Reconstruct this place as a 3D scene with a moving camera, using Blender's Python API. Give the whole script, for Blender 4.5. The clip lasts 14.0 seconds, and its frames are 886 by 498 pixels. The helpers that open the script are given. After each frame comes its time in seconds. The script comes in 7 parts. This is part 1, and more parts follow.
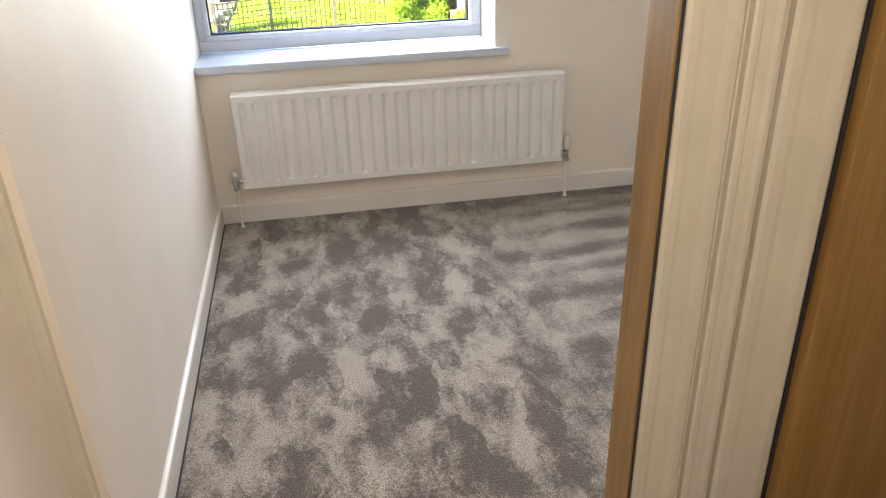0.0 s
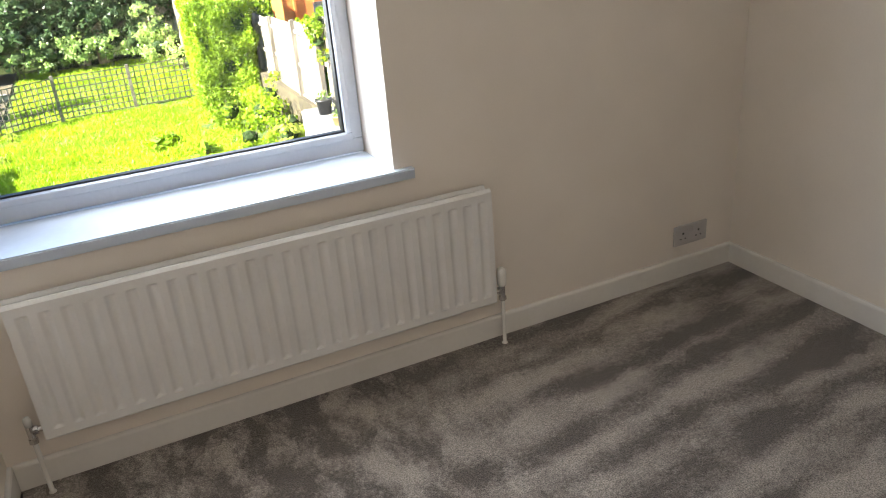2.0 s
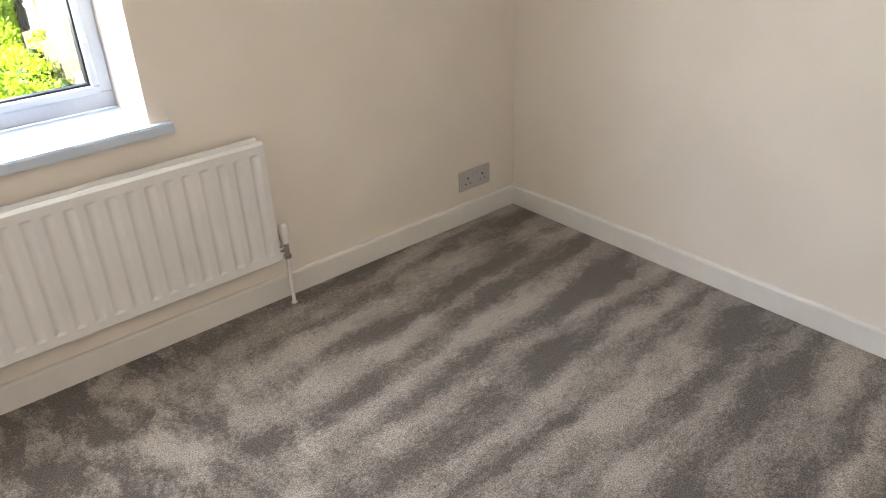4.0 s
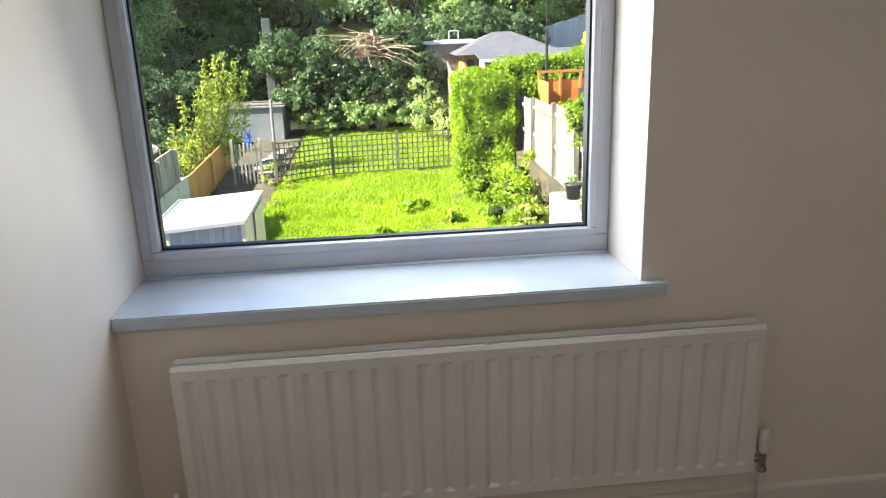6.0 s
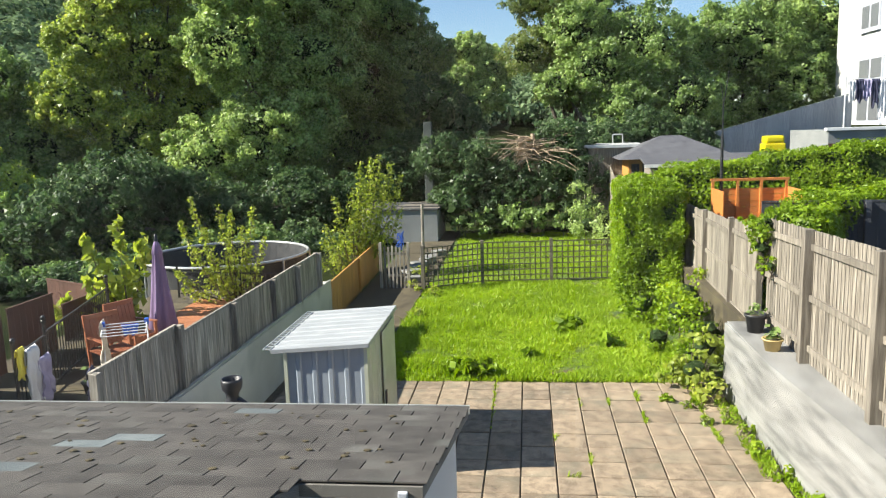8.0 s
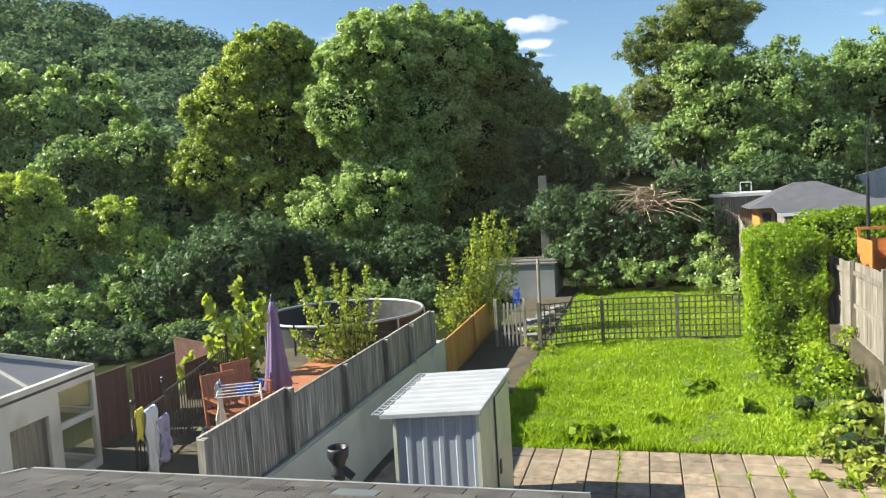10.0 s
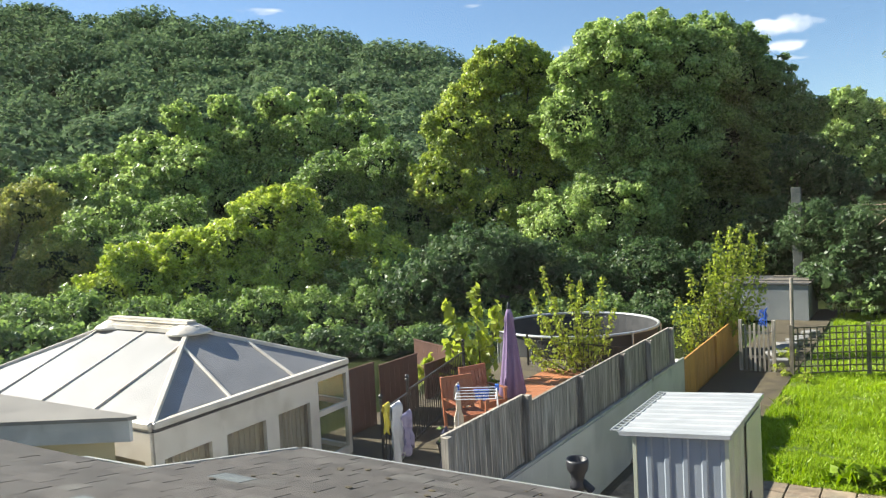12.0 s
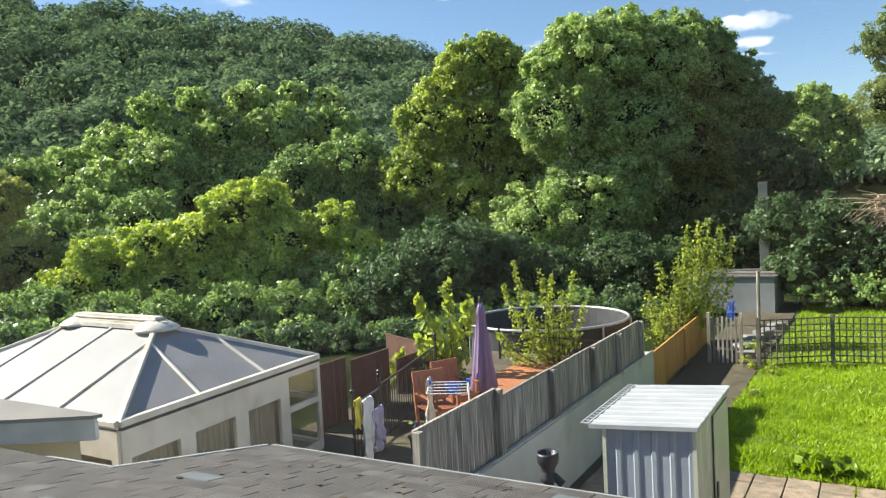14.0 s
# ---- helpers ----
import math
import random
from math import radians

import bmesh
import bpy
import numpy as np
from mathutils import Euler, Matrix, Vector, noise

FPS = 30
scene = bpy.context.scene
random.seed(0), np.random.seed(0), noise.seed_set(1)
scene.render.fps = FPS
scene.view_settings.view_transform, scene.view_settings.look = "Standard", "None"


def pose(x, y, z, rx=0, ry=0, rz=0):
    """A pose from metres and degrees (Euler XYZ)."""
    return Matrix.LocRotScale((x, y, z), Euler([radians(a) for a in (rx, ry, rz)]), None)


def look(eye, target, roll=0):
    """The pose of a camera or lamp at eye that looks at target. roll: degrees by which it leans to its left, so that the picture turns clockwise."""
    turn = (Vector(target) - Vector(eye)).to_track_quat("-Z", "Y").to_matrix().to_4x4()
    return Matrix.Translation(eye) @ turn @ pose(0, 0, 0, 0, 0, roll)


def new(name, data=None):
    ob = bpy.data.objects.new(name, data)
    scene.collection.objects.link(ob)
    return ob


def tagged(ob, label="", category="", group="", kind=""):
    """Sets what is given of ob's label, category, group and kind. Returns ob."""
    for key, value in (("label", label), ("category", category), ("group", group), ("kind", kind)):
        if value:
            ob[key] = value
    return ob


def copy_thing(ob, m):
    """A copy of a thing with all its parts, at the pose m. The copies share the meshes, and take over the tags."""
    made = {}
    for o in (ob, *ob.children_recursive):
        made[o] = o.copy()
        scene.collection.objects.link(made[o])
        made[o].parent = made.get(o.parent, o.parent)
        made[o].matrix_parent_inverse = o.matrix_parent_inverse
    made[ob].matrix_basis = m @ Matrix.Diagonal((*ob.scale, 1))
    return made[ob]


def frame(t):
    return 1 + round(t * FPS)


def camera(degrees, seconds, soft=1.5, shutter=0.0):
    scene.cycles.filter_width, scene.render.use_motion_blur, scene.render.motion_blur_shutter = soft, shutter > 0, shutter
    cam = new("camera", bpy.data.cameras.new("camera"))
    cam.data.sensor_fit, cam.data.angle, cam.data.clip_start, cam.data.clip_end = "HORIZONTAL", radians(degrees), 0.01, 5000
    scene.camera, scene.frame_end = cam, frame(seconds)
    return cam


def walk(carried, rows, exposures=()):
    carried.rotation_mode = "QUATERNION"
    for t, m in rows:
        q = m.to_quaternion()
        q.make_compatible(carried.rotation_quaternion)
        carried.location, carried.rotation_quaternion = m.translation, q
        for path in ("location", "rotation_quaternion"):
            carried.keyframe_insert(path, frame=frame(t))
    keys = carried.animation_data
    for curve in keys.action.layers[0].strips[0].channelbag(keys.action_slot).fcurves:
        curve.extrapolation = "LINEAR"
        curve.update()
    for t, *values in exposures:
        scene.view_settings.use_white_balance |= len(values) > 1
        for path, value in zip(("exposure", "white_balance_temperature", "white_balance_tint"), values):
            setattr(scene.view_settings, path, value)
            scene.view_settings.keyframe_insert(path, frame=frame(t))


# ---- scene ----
cam = camera(60.9, 14.0, soft=1.1)
PATH = [
    (0, (0.486, -3.463, 1.493), (0.79, -1.701, 0.598), -1.7),
    (0.5, (0.462, -3.053, 1.512), (0.667, -1.247, 0.679), -2.6),
    (1, (0.466, -2.686, 1.508), (0.615, -0.837, 0.761), -4.0),
    (1.5, (0.464, -2.4, 1.513), (0.834, -0.565, 0.807), -4.7),
    (2, (0.515, -2.273, 1.534), (1.248, -0.601, 0.717), -4.9),
    (2.5, (0.615, -2.222, 1.517), (1.648, -0.815, 0.541), -4.9),
    (2.7, (0.653, -2.233, 1.513), (1.774, -0.927, 0.494), -4.1),
    (4.8, (0.615, -2.273, 1.444), (1.599, -0.753, 0.594), 2.3),
    (5, (0.594, -2.259, 1.446), (1.431, -0.661, 0.584), 2.2),
    (5.5, (0.55, -2.144, 1.416), (1.048, -0.382, 0.612), 0.5),
    (6, (0.659, -1.83, 1.435), (0.839, 0.076, 0.855), -1.9),
    (6.5, (0.796, -1.434, 1.498), (0.829, 0.519, 1.067), -1.9),
    (7, (0.866, -1.004, 1.557), (0.838, 0.96, 1.179), -1.0),
    (7.5, (0.899, -0.565, 1.477), (0.762, 1.398, 1.116), -1.2),
    (7.7, (0.886, -0.478, 1.474), (0.708, 1.484, 1.130), -1.4),
    (9.8, (0.904, 0.096, 1.468), (0.429, 2.032, 1.296), -3.6),
    (10, (0.869, 0.1, 1.465), (0.341, 2.022, 1.306), -3.5),
    (10.5, (0.79, 0.099, 1.461), (0.116, 1.977, 1.326), -3.3),
    (11, (0.754, 0.099, 1.441), (-0.073, 1.916, 1.326), -3.3),
    (11.5, (0.725, 0.079, 1.446), (-0.235, 1.83, 1.341), -3.1),
    (12, (0.688, 0.066, 1.431), (-0.384, 1.752, 1.339), -3.0),
    (12.5, (0.668, 0.063, 1.428), (-0.483, 1.696, 1.341), -3.0),
    (13, (0.649, 0.076, 1.413), (-0.531, 1.689, 1.329), -3.0),
    (13.5, (0.665, 0.071, 1.42), (-0.471, 1.715, 1.328), -3.0),
    (14, (0.698, 0.087, 1.44), (-0.312, 1.809, 1.328), -3.0),
]
EXPOSURES = [(0, 4.1), (0.6, 3.95), (1.0, 3.35), (1.4, 3.25), (1.7, 3.25), (2.1, 3.5), (2.5, 4.1), (5.0, 4.15), (5.4, 4.1), (5.8, 3.25), (6.2, 2.4), (6.6, 2.1), (7.0, 1.68), (7.5, 1.6), (10.0, 1.66), (14.0, 1.66)]
walk(cam, [(t, look(eye, target, roll)) for t, eye, target, roll in PATH], EXPOSURES)

# ---- world, sun, lamps ----
SUN_EL, SUN_AZ = 37.5, 12.0
world = bpy.data.worlds.new("sky")
world.use_nodes = True
scene.world = world
wn, wl = world.node_tree.nodes, world.node_tree.links
sky = wn.new("ShaderNodeTexSky")
sky.sky_type, sky.sun_disc = "NISHITA", False
sky.sun_elevation, sky.sun_rotation = radians(SUN_EL), radians(-90 - SUN_AZ)
sky.air_density, sky.dust_density, sky.ozone_density = 1.0, 0.15, 4.0
wc = wn.new("ShaderNodeTexCoord")
wm = wn.new("ShaderNodeMapping")
wm.inputs["Scale"].default_value = (7, 7, 40)
wnz = wn.new("ShaderNodeTexNoise")
wnz.inputs["Scale"].default_value, wnz.inputs["Detail"].default_value = 1.3, 6
wr = wn.new("ShaderNodeValToRGB")
wr.color_ramp.elements[0].position, wr.color_ramp.elements[1].position = 0.655, 0.76
wmix = wn.new("ShaderNodeMixRGB")
wmix.inputs[2].default_value = (7.5, 7.7, 8.0, 1)
wl.new(wc.outputs["Generated"], wm.inputs[0])
wl.new(wm.outputs[0], wnz.inputs["Vector"])
wl.new(wnz.outputs[0], wr.inputs[0])
wl.new(wr.outputs[0], wmix.inputs[0])
wl.new(sky.outputs[0], wmix.inputs[1])
cloud = wmix.outputs[0]
for cx, cy, cz, wide, tall in ((-0.134, 0.971, 0.199, 0.036, 0.0095), (-0.129, 0.976, 0.176, 0.026, 0.0065), (-0.152, 0.968, 0.205, 0.016, 0.004)):
    sub, scl, ln, wrp = wn.new("ShaderNodeVectorMath"), wn.new("ShaderNodeVectorMath"), wn.new("ShaderNodeVectorMath"), wn.new("ShaderNodeVectorMath")
    sub.operation, scl.operation, ln.operation, wrp.operation = "SUBTRACT", "MULTIPLY", "LENGTH", "MULTIPLY_ADD"
    sub.inputs[1].default_value = (cx, cy, cz)
    scl.inputs[1].default_value = (1 / wide, 0.0, 1 / tall)
    puff = wn.new("ShaderNodeTexNoise")
    puff.inputs["Scale"].default_value, puff.inputs["Detail"].default_value = 60, 6
    wl.new(wc.outputs["Generated"], puff.inputs["Vector"])
    wl.new(wc.outputs["Generated"], sub.inputs[0])
    wl.new(sub.outputs[0], scl.inputs[0])
    wrp.inputs[1].default_value = (1.6, 1.6, 1.6)
    wl.new(puff.outputs["Color"], wrp.inputs[0])
    wl.new(scl.outputs[0], wrp.inputs[2])
    shift = wn.new("ShaderNodeVectorMath")
    shift.inputs[1].default_value = (-0.8, -0.8, -0.8)
    wl.new(wrp.outputs[0], shift.inputs[0])
    wl.new(shift.outputs[0], ln.inputs[0])
    edge = wn.new("ShaderNodeMapRange")
    edge.inputs[1].default_value, edge.inputs[2].default_value, edge.inputs[3].default_value, edge.inputs[4].default_value = 0.5, 1.15, 0.85, 0.0
    wl.new(ln.outputs["Value"], edge.inputs[0])
    over = wn.new("ShaderNodeMixRGB")
    over.inputs[2].default_value = (8.5, 8.6, 8.8, 1)
    wl.new(edge.outputs[0], over.inputs[0])
    wl.new(cloud, over.inputs[1])
    cloud = over.outputs[0]
wl.new(cloud, wn["Background"].inputs[0])
wn["Background"].inputs[1].default_value = 0.055

sun = new("sun", bpy.data.lights.new("sun", "SUN"))
sun.data.energy, sun.data.angle, sun.data.color = 4.1, radians(0.53), (1.0, 0.93, 0.82)
sun.matrix_world = look((0, 0, 0), (math.cos(radians(SUN_AZ)), math.sin(radians(SUN_AZ)), -math.tan(radians(SUN_EL))))

# added lamp outside the pane, boosts the sky's light into the room
fill_lamp = new("window_fill_lamp", bpy.data.lights.new("window_fill_lamp", "AREA"))
fill_lamp.data.shape, fill_lamp.data.size, fill_lamp.data.size_y = "RECTANGLE", 0.95, 1.1
fill_lamp.data.energy, fill_lamp.data.color = 3.3, (0.90, 0.94, 1.0)
fill_lamp.matrix_world = look((0.82, 0.41, 1.50), (1.9, -1.6, 0.8))
hall_lamp = new("hall_lamp", bpy.data.lights.new("hall_lamp", "AREA"))
hall_lamp.data.shape, hall_lamp.data.size = "DISK", 0.3
hall_lamp.data.energy, hall_lamp.data.color = 0.85, (1.0, 0.87, 0.73)
hall_lamp.matrix_world = look((0.55, -3.2, 2.30), (0.55, -3.1, 0.0))

# ---- materials ----
def mat(name, base, rough=0.6, metal=0.0, spec=0.5):
    m = bpy.data.materials.new(name)
    m.use_nodes = True
    b = m.node_tree.nodes["Principled BSDF"]
    b.inputs["Base Color"].default_value = (*base, 1)
    b.inputs["Roughness"].default_value, b.inputs["Metallic"].default_value = rough, metal
    b.inputs["Specular IOR Level"].default_value = spec
    return m


def surface(name, a, b, scale=8.0, rough=0.7, bump=0.2, fine=90.0, stretch=(1, 1, 1), lo=0.35, hi=0.65, vary=0.0,
            metal=0.0, dist=0.01, grain=0.35, stain=None, stain_scale=1.5, stain_lo=0.55, stain_hi=0.7):
    """Two tones mixed by noise at real size, fine grain in colour and bump, optional stains and variation by object."""
    m = mat(name, a, rough, metal)
    nt = m.node_tree
    n, l = nt.nodes, nt.links
    bs = n["Principled BSDF"]
    tc = n.new("ShaderNodeTexCoord")
    mp = n.new("ShaderNodeMapping")
    mp.inputs["Scale"].default_value = stretch
    l.new(tc.outputs["Object"], mp.inputs[0])
    src = mp.outputs[0]
    info = n.new("ShaderNodeObjectInfo")
    if vary > 0:
        off = n.new("ShaderNodeVectorMath")
        off.operation = "ADD"
        mul = n.new("ShaderNodeMath")
        mul.operation = "MULTIPLY"
        mul.inputs[1].default_value = 37.0
        l.new(info.outputs["Random"], mul.inputs[0])
        l.new(src, off.inputs[0])
        l.new(mul.outputs[0], off.inputs[1])
        src = off.outputs[0]
    n1 = n.new("ShaderNodeTexNoise")
    n1.inputs["Scale"].default_value, n1.inputs["Detail"].default_value = scale, 5
    n2 = n.new("ShaderNodeTexNoise")
    n2.inputs["Scale"].default_value, n2.inputs["Detail"].default_value = fine, 3
    l.new(src, n1.inputs["Vector"])
    l.new(src, n2.inputs["Vector"])
    add = n.new("ShaderNodeMath")
    add.operation = "MULTIPLY_ADD"
    l.new(n2.outputs[0], add.inputs[0])
    add.inputs[1].default_value = grain
    sub = n.new("ShaderNodeMath")
    sub.operation = "ADD"
    l.new(n1.outputs[0], sub.inputs[0])
    sub.inputs[1].default_value = -grain / 2
    l.new(sub.outputs[0], add.inputs[2])
    r = n.new("ShaderNodeValToRGB")
    r.color_ramp.elements[0].position, r.color_ramp.elements[1].position = lo, hi
    r.color_ramp.elements[0].color, r.color_ramp.elements[1].color = (*a, 1), (*b, 1)
    l.new(add.outputs[0], r.inputs[0])
    out = r.outputs[0]
    if stain:
        n3 = n.new("ShaderNodeTexNoise")
        n3.inputs["Scale"].default_value, n3.inputs["Detail"].default_value = stain_scale, 6
        l.new(src, n3.inputs["Vector"])
        r3 = n.new("ShaderNodeValToRGB")
        r3.color_ramp.elements[0].position, r3.color_ramp.elements[1].position = stain_lo, stain_hi
        l.new(n3.outputs[0], r3.inputs[0])
        mx = n.new("ShaderNodeMixRGB")
        mx.inputs[2].default_value = (*stain, 1)
        l.new(r3.outputs[0], mx.inputs[0])
        l.new(out, mx.inputs[1])
        out = mx.outputs[0]
    if vary > 0:
        h = n.new("ShaderNodeHueSaturation")
        mr = n.new("ShaderNodeMapRange")
        mr.inputs[3].default_value, mr.inputs[4].default_value = 1 - vary, 1 + vary
        l.new(info.outputs["Random"], mr.inputs[0])
        l.new(mr.outputs[0], h.inputs["Value"])
        l.new(out, h.inputs["Color"])
        out = h.outputs[0]
    l.new(out, bs.inputs["Base Color"])
    if bump > 0:
        bp = n.new("ShaderNodeBump")
        bp.inputs["Strength"].default_value, bp.inputs["Distance"].default_value = bump, dist
        l.new(add.outputs[0], bp.inputs["Height"])
        l.new(bp.outputs[0], bs.inputs["Normal"])
    return m


def leaf_mat(name, dark, light, accent=None, trans=0.42, island=0.68, patch=0.38, gloss=0.25):
    """Leaves: tone by leaf, some gloss, light coming through."""
    m = bpy.data.materials.new(name)
    m.use_nodes = True
    n, l = m.node_tree.nodes, m.node_tree.links
    bs = n["Principled BSDF"]
    bs.inputs["Roughness"].default_value = 0.4
    bs.inputs["Specular IOR Level"].default_value = gloss
    g = n.new("ShaderNodeNewGeometry")
    r = n.new("ShaderNodeValToRGB")
    r.color_ramp.elements[0].color, r.color_ramp.elements[1].color = (*dark, 1), (*light, 1)
    if accent:
        r.color_ramp.elements[1].position = 0.82
        e = r.color_ramp.elements.new(1.0)
        e.color = (*accent, 1)
    tc = n.new("ShaderNodeTexCoord")
    nz = n.new("ShaderNodeTexNoise")
    nz.inputs["Scale"].default_value, nz.inputs["Detail"].default_value = 0.45, 4
    l.new(tc.outputs["Object"], nz.inputs["Vector"])
    a = n.new("ShaderNodeMath")
    a.operation = "MULTIPLY_ADD"
    a.inputs[1].default_value = island
    l.new(g.outputs["Random Per Island"], a.inputs[0])
    s = n.new("ShaderNodeMapRange")
    s.inputs[1].default_value, s.inputs[2].default_value, s.inputs[3].default_value, s.inputs[4].default_value = 0.35, 0.65, 0.0, patch
    l.new(nz.outputs[0], s.inputs[0])
    l.new(s.outputs[0], a.inputs[2])
    l.new(a.outputs[0], r.inputs[0])
    l.new(r.outputs[0], bs.inputs["Base Color"])
    t = n.new("ShaderNodeBsdfTranslucent")
    h = n.new("ShaderNodeHueSaturation")
    h.inputs["Saturation"].default_value, h.inputs["Value"].default_value = 1.15, 1.3
    l.new(r.outputs[0], h.inputs["Color"])
    l.new(h.outputs[0], t.inputs["Color"])
    mx = n.new("ShaderNodeMixShader")
    mx.inputs[0].default_value = trans
    l.new(bs.outputs[0], mx.inputs[1])
    l.new(t.outputs[0], mx.inputs[2])
    l.new(mx.outputs[0], n["Material Output"].inputs[0])
    return m


def glass_mat(name, tint=(0.97, 0.985, 0.98), gloss=0.9):
    m = bpy.data.materials.new(name)
    m.use_nodes = True
    n, l = m.node_tree.nodes, m.node_tree.links
    n.remove(n["Principled BSDF"])
    tr, gl, mx, lw = n.new("ShaderNodeBsdfTransparent"), n.new("ShaderNodeBsdfGlossy"), n.new("ShaderNodeMixShader"), n.new("ShaderNodeLayerWeight")
    tr.inputs[0].default_value = (*tint, 1)
    gl.inputs["Roughness"].default_value = 0.02
    gl.inputs[0].default_value = (gloss, gloss, gloss, 1)
    lw.inputs[0].default_value = 0.5
    pw, ad = n.new("ShaderNodeMath"), n.new("ShaderNodeMath")
    pw.operation, ad.operation = "POWER", "MULTIPLY_ADD"
    pw.inputs[1].default_value = 4.5
    ad.inputs[1].default_value, ad.inputs[2].default_value = 0.85, 0.035
    l.new(lw.outputs["Facing"], pw.inputs[0])
    l.new(pw.outputs[0], ad.inputs[0])
    l.new(ad.outputs[0], mx.inputs[0])
    l.new(tr.outputs[0], mx.inputs[1])
    l.new(gl.outputs[0], mx.inputs[2])
    l.new(mx.outputs[0], n["Material Output"].inputs[0])
    return m


M = {}
M["wall"] = surface("painted_plaster", (0.81, 0.735, 0.645), (0.85, 0.775, 0.685), 3, 0.55, 0.06, 160, dist=0.002)
M["ceil"] = surface("ceiling_paint", (0.78, 0.76, 0.72), (0.8, 0.78, 0.74), 3, 0.7, 0.05)
M["gloss"] = surface("white_gloss_paint", (0.76, 0.73, 0.68), (0.81, 0.78, 0.73), 6, 0.25, 0.03, 60, dist=0.002)
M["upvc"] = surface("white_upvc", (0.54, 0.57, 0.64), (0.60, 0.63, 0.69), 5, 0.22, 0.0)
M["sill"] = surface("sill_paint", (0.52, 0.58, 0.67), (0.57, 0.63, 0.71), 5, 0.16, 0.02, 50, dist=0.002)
M["rad"] = surface("radiator_enamel", (0.74, 0.72, 0.69), (0.79, 0.77, 0.74), 5, 0.3, 0.0)
M["chrome"] = mat("chrome", (0.62, 0.6, 0.58), 0.22, 1.0)
M["brass"] = mat("old_brass", (0.25, 0.15, 0.09), 0.4, 0.8)
M["gasket"] = mat("rubber_gasket", (0.012, 0.012, 0.014), 0.5)
M["socket"] = surface("socket_plastic", (0.48, 0.46, 0.45), (0.53, 0.50, 0.49), 10, 0.35, 0.0)
M["slot"] = mat("slot_dark", (0.03, 0.03, 0.03), 0.6)
M["oak"] = surface("oak_veneer", (0.22, 0.12, 0.03), (0.33, 0.19, 0.06), 3, 0.38, 0.1, 14, (9, 9, 0.7), dist=0.002)
M["glass"] = glass_mat("window_glass")
M["cream_paint"] = surface("cream_architrave_paint", (0.58, 0.54, 0.45), (0.64, 0.60, 0.50), 5, 0.3, 0.02)

M["slab"] = surface("concrete_slab", (0.17, 0.128, 0.09), (0.40, 0.31, 0.215), 7.0, 0.9, 0.9, 110, vary=0.2, lo=0.28, hi=0.7, grain=1.3, dist=0.006,
                    stain=(0.20, 0.18, 0.13), stain_scale=2.2, stain_lo=0.5, stain_hi=0.8)
M["soil"] = surface("soil", (0.05, 0.04, 0.025), (0.11, 0.09, 0.05), 4, 0.95, 0.6, 40, dist=0.02)
M["turf"] = surface("turf", (0.05, 0.085, 0.012), (0.10, 0.15, 0.02), 2.5, 0.95, 0.8, 60, dist=0.03, stain=(0.10, 0.08, 0.04), stain_scale=3)
M["far_ground"] = surface("rough_ground", (0.014, 0.020, 0.009), (0.030, 0.038, 0.015), 0.5, 0.95, 0.5, 6, dist=0.1)
M["far_ground"].node_tree.nodes["Principled BSDF"].inputs["Specular IOR Level"].default_value = 0.0
M["shingle"] = surface("asphalt_shingle", (0.052, 0.046, 0.041), (0.088, 0.079, 0.070), 6, 0.85, 0.6, 240, vary=0.24, dist=0.004,
                       stain=(0.14, 0.14, 0.125), stain_scale=2.0, stain_lo=0.55, stain_hi=0.85)
M["shingle_pale"] = surface("worn_blue_shingle", (0.115, 0.135, 0.14), (0.16, 0.18, 0.18), 6, 0.8, 0.5, 220, vary=0.15, dist=0.004)
M["felt"] = surface("roof_felt", (0.17, 0.16, 0.145), (0.24, 0.225, 0.2), 1.8, 0.85, 0.3, 90, dist=0.01, stain=(0.11, 0.105, 0.10), stain_scale=1.6)
M["white_wall"] = surface("white_render", (0.68, 0.68, 0.68), (0.76, 0.76, 0.76), 2.5, 0.75, 0.2, 80, dist=0.004)
M["fascia"] = surface("weathered_fascia", (0.40, 0.41, 0.40), (0.55, 0.55, 0.53), 3.5, 0.6, 0.15, 40, stain=(0.28, 0.28, 0.27), stain_scale=3)
M["yellow_wall"] = surface("yellow_render", (0.50, 0.40, 0.22), (0.58, 0.48, 0.28), 3, 0.85, 0.2)
M["cream_wall"] = surface("cream_render", (0.54, 0.52, 0.44), (0.62, 0.60, 0.52), 1.5, 0.8, 0.15, 60, dist=0.004, stain=(0.42, 0.42, 0.36), stain_scale=1.2)
M["block_wall"] = surface("whitewashed_block", (0.15, 0.15, 0.145), (0.30, 0.295, 0.28), 3, 0.8, 0.35, 50, (1, 0.35, 2.2), dist=0.008, stain=(0.32, 0.32, 0.31), stain_scale=2.6)
M["grey_wood"] = surface("weathered_wood", (0.17, 0.15, 0.12), (0.46, 0.41, 0.34), 3.2, 0.85, 0.5, 30, (9, 9, 0.6), vary=0.26, dist=0.005,
                         stain=(0.14, 0.13, 0.105), stain_scale=2.0)
M["grey_wood_l"] = surface("weathered_wood_pale", (0.13, 0.11, 0.085), (0.34, 0.30, 0.245), 3.2, 0.85, 0.5, 30, (9, 9, 0.6), vary=0.26, dist=0.005,
                           stain=(0.20, 0.18, 0.15), stain_scale=2.0)
M["orange_wood"] = surface("orange_stained_wood", (0.42, 0.20, 0.045), (0.60, 0.32, 0.08), 4, 0.7, 0.3, 50, (6, 6, 0.8), vary=0.12, dist=0.004)
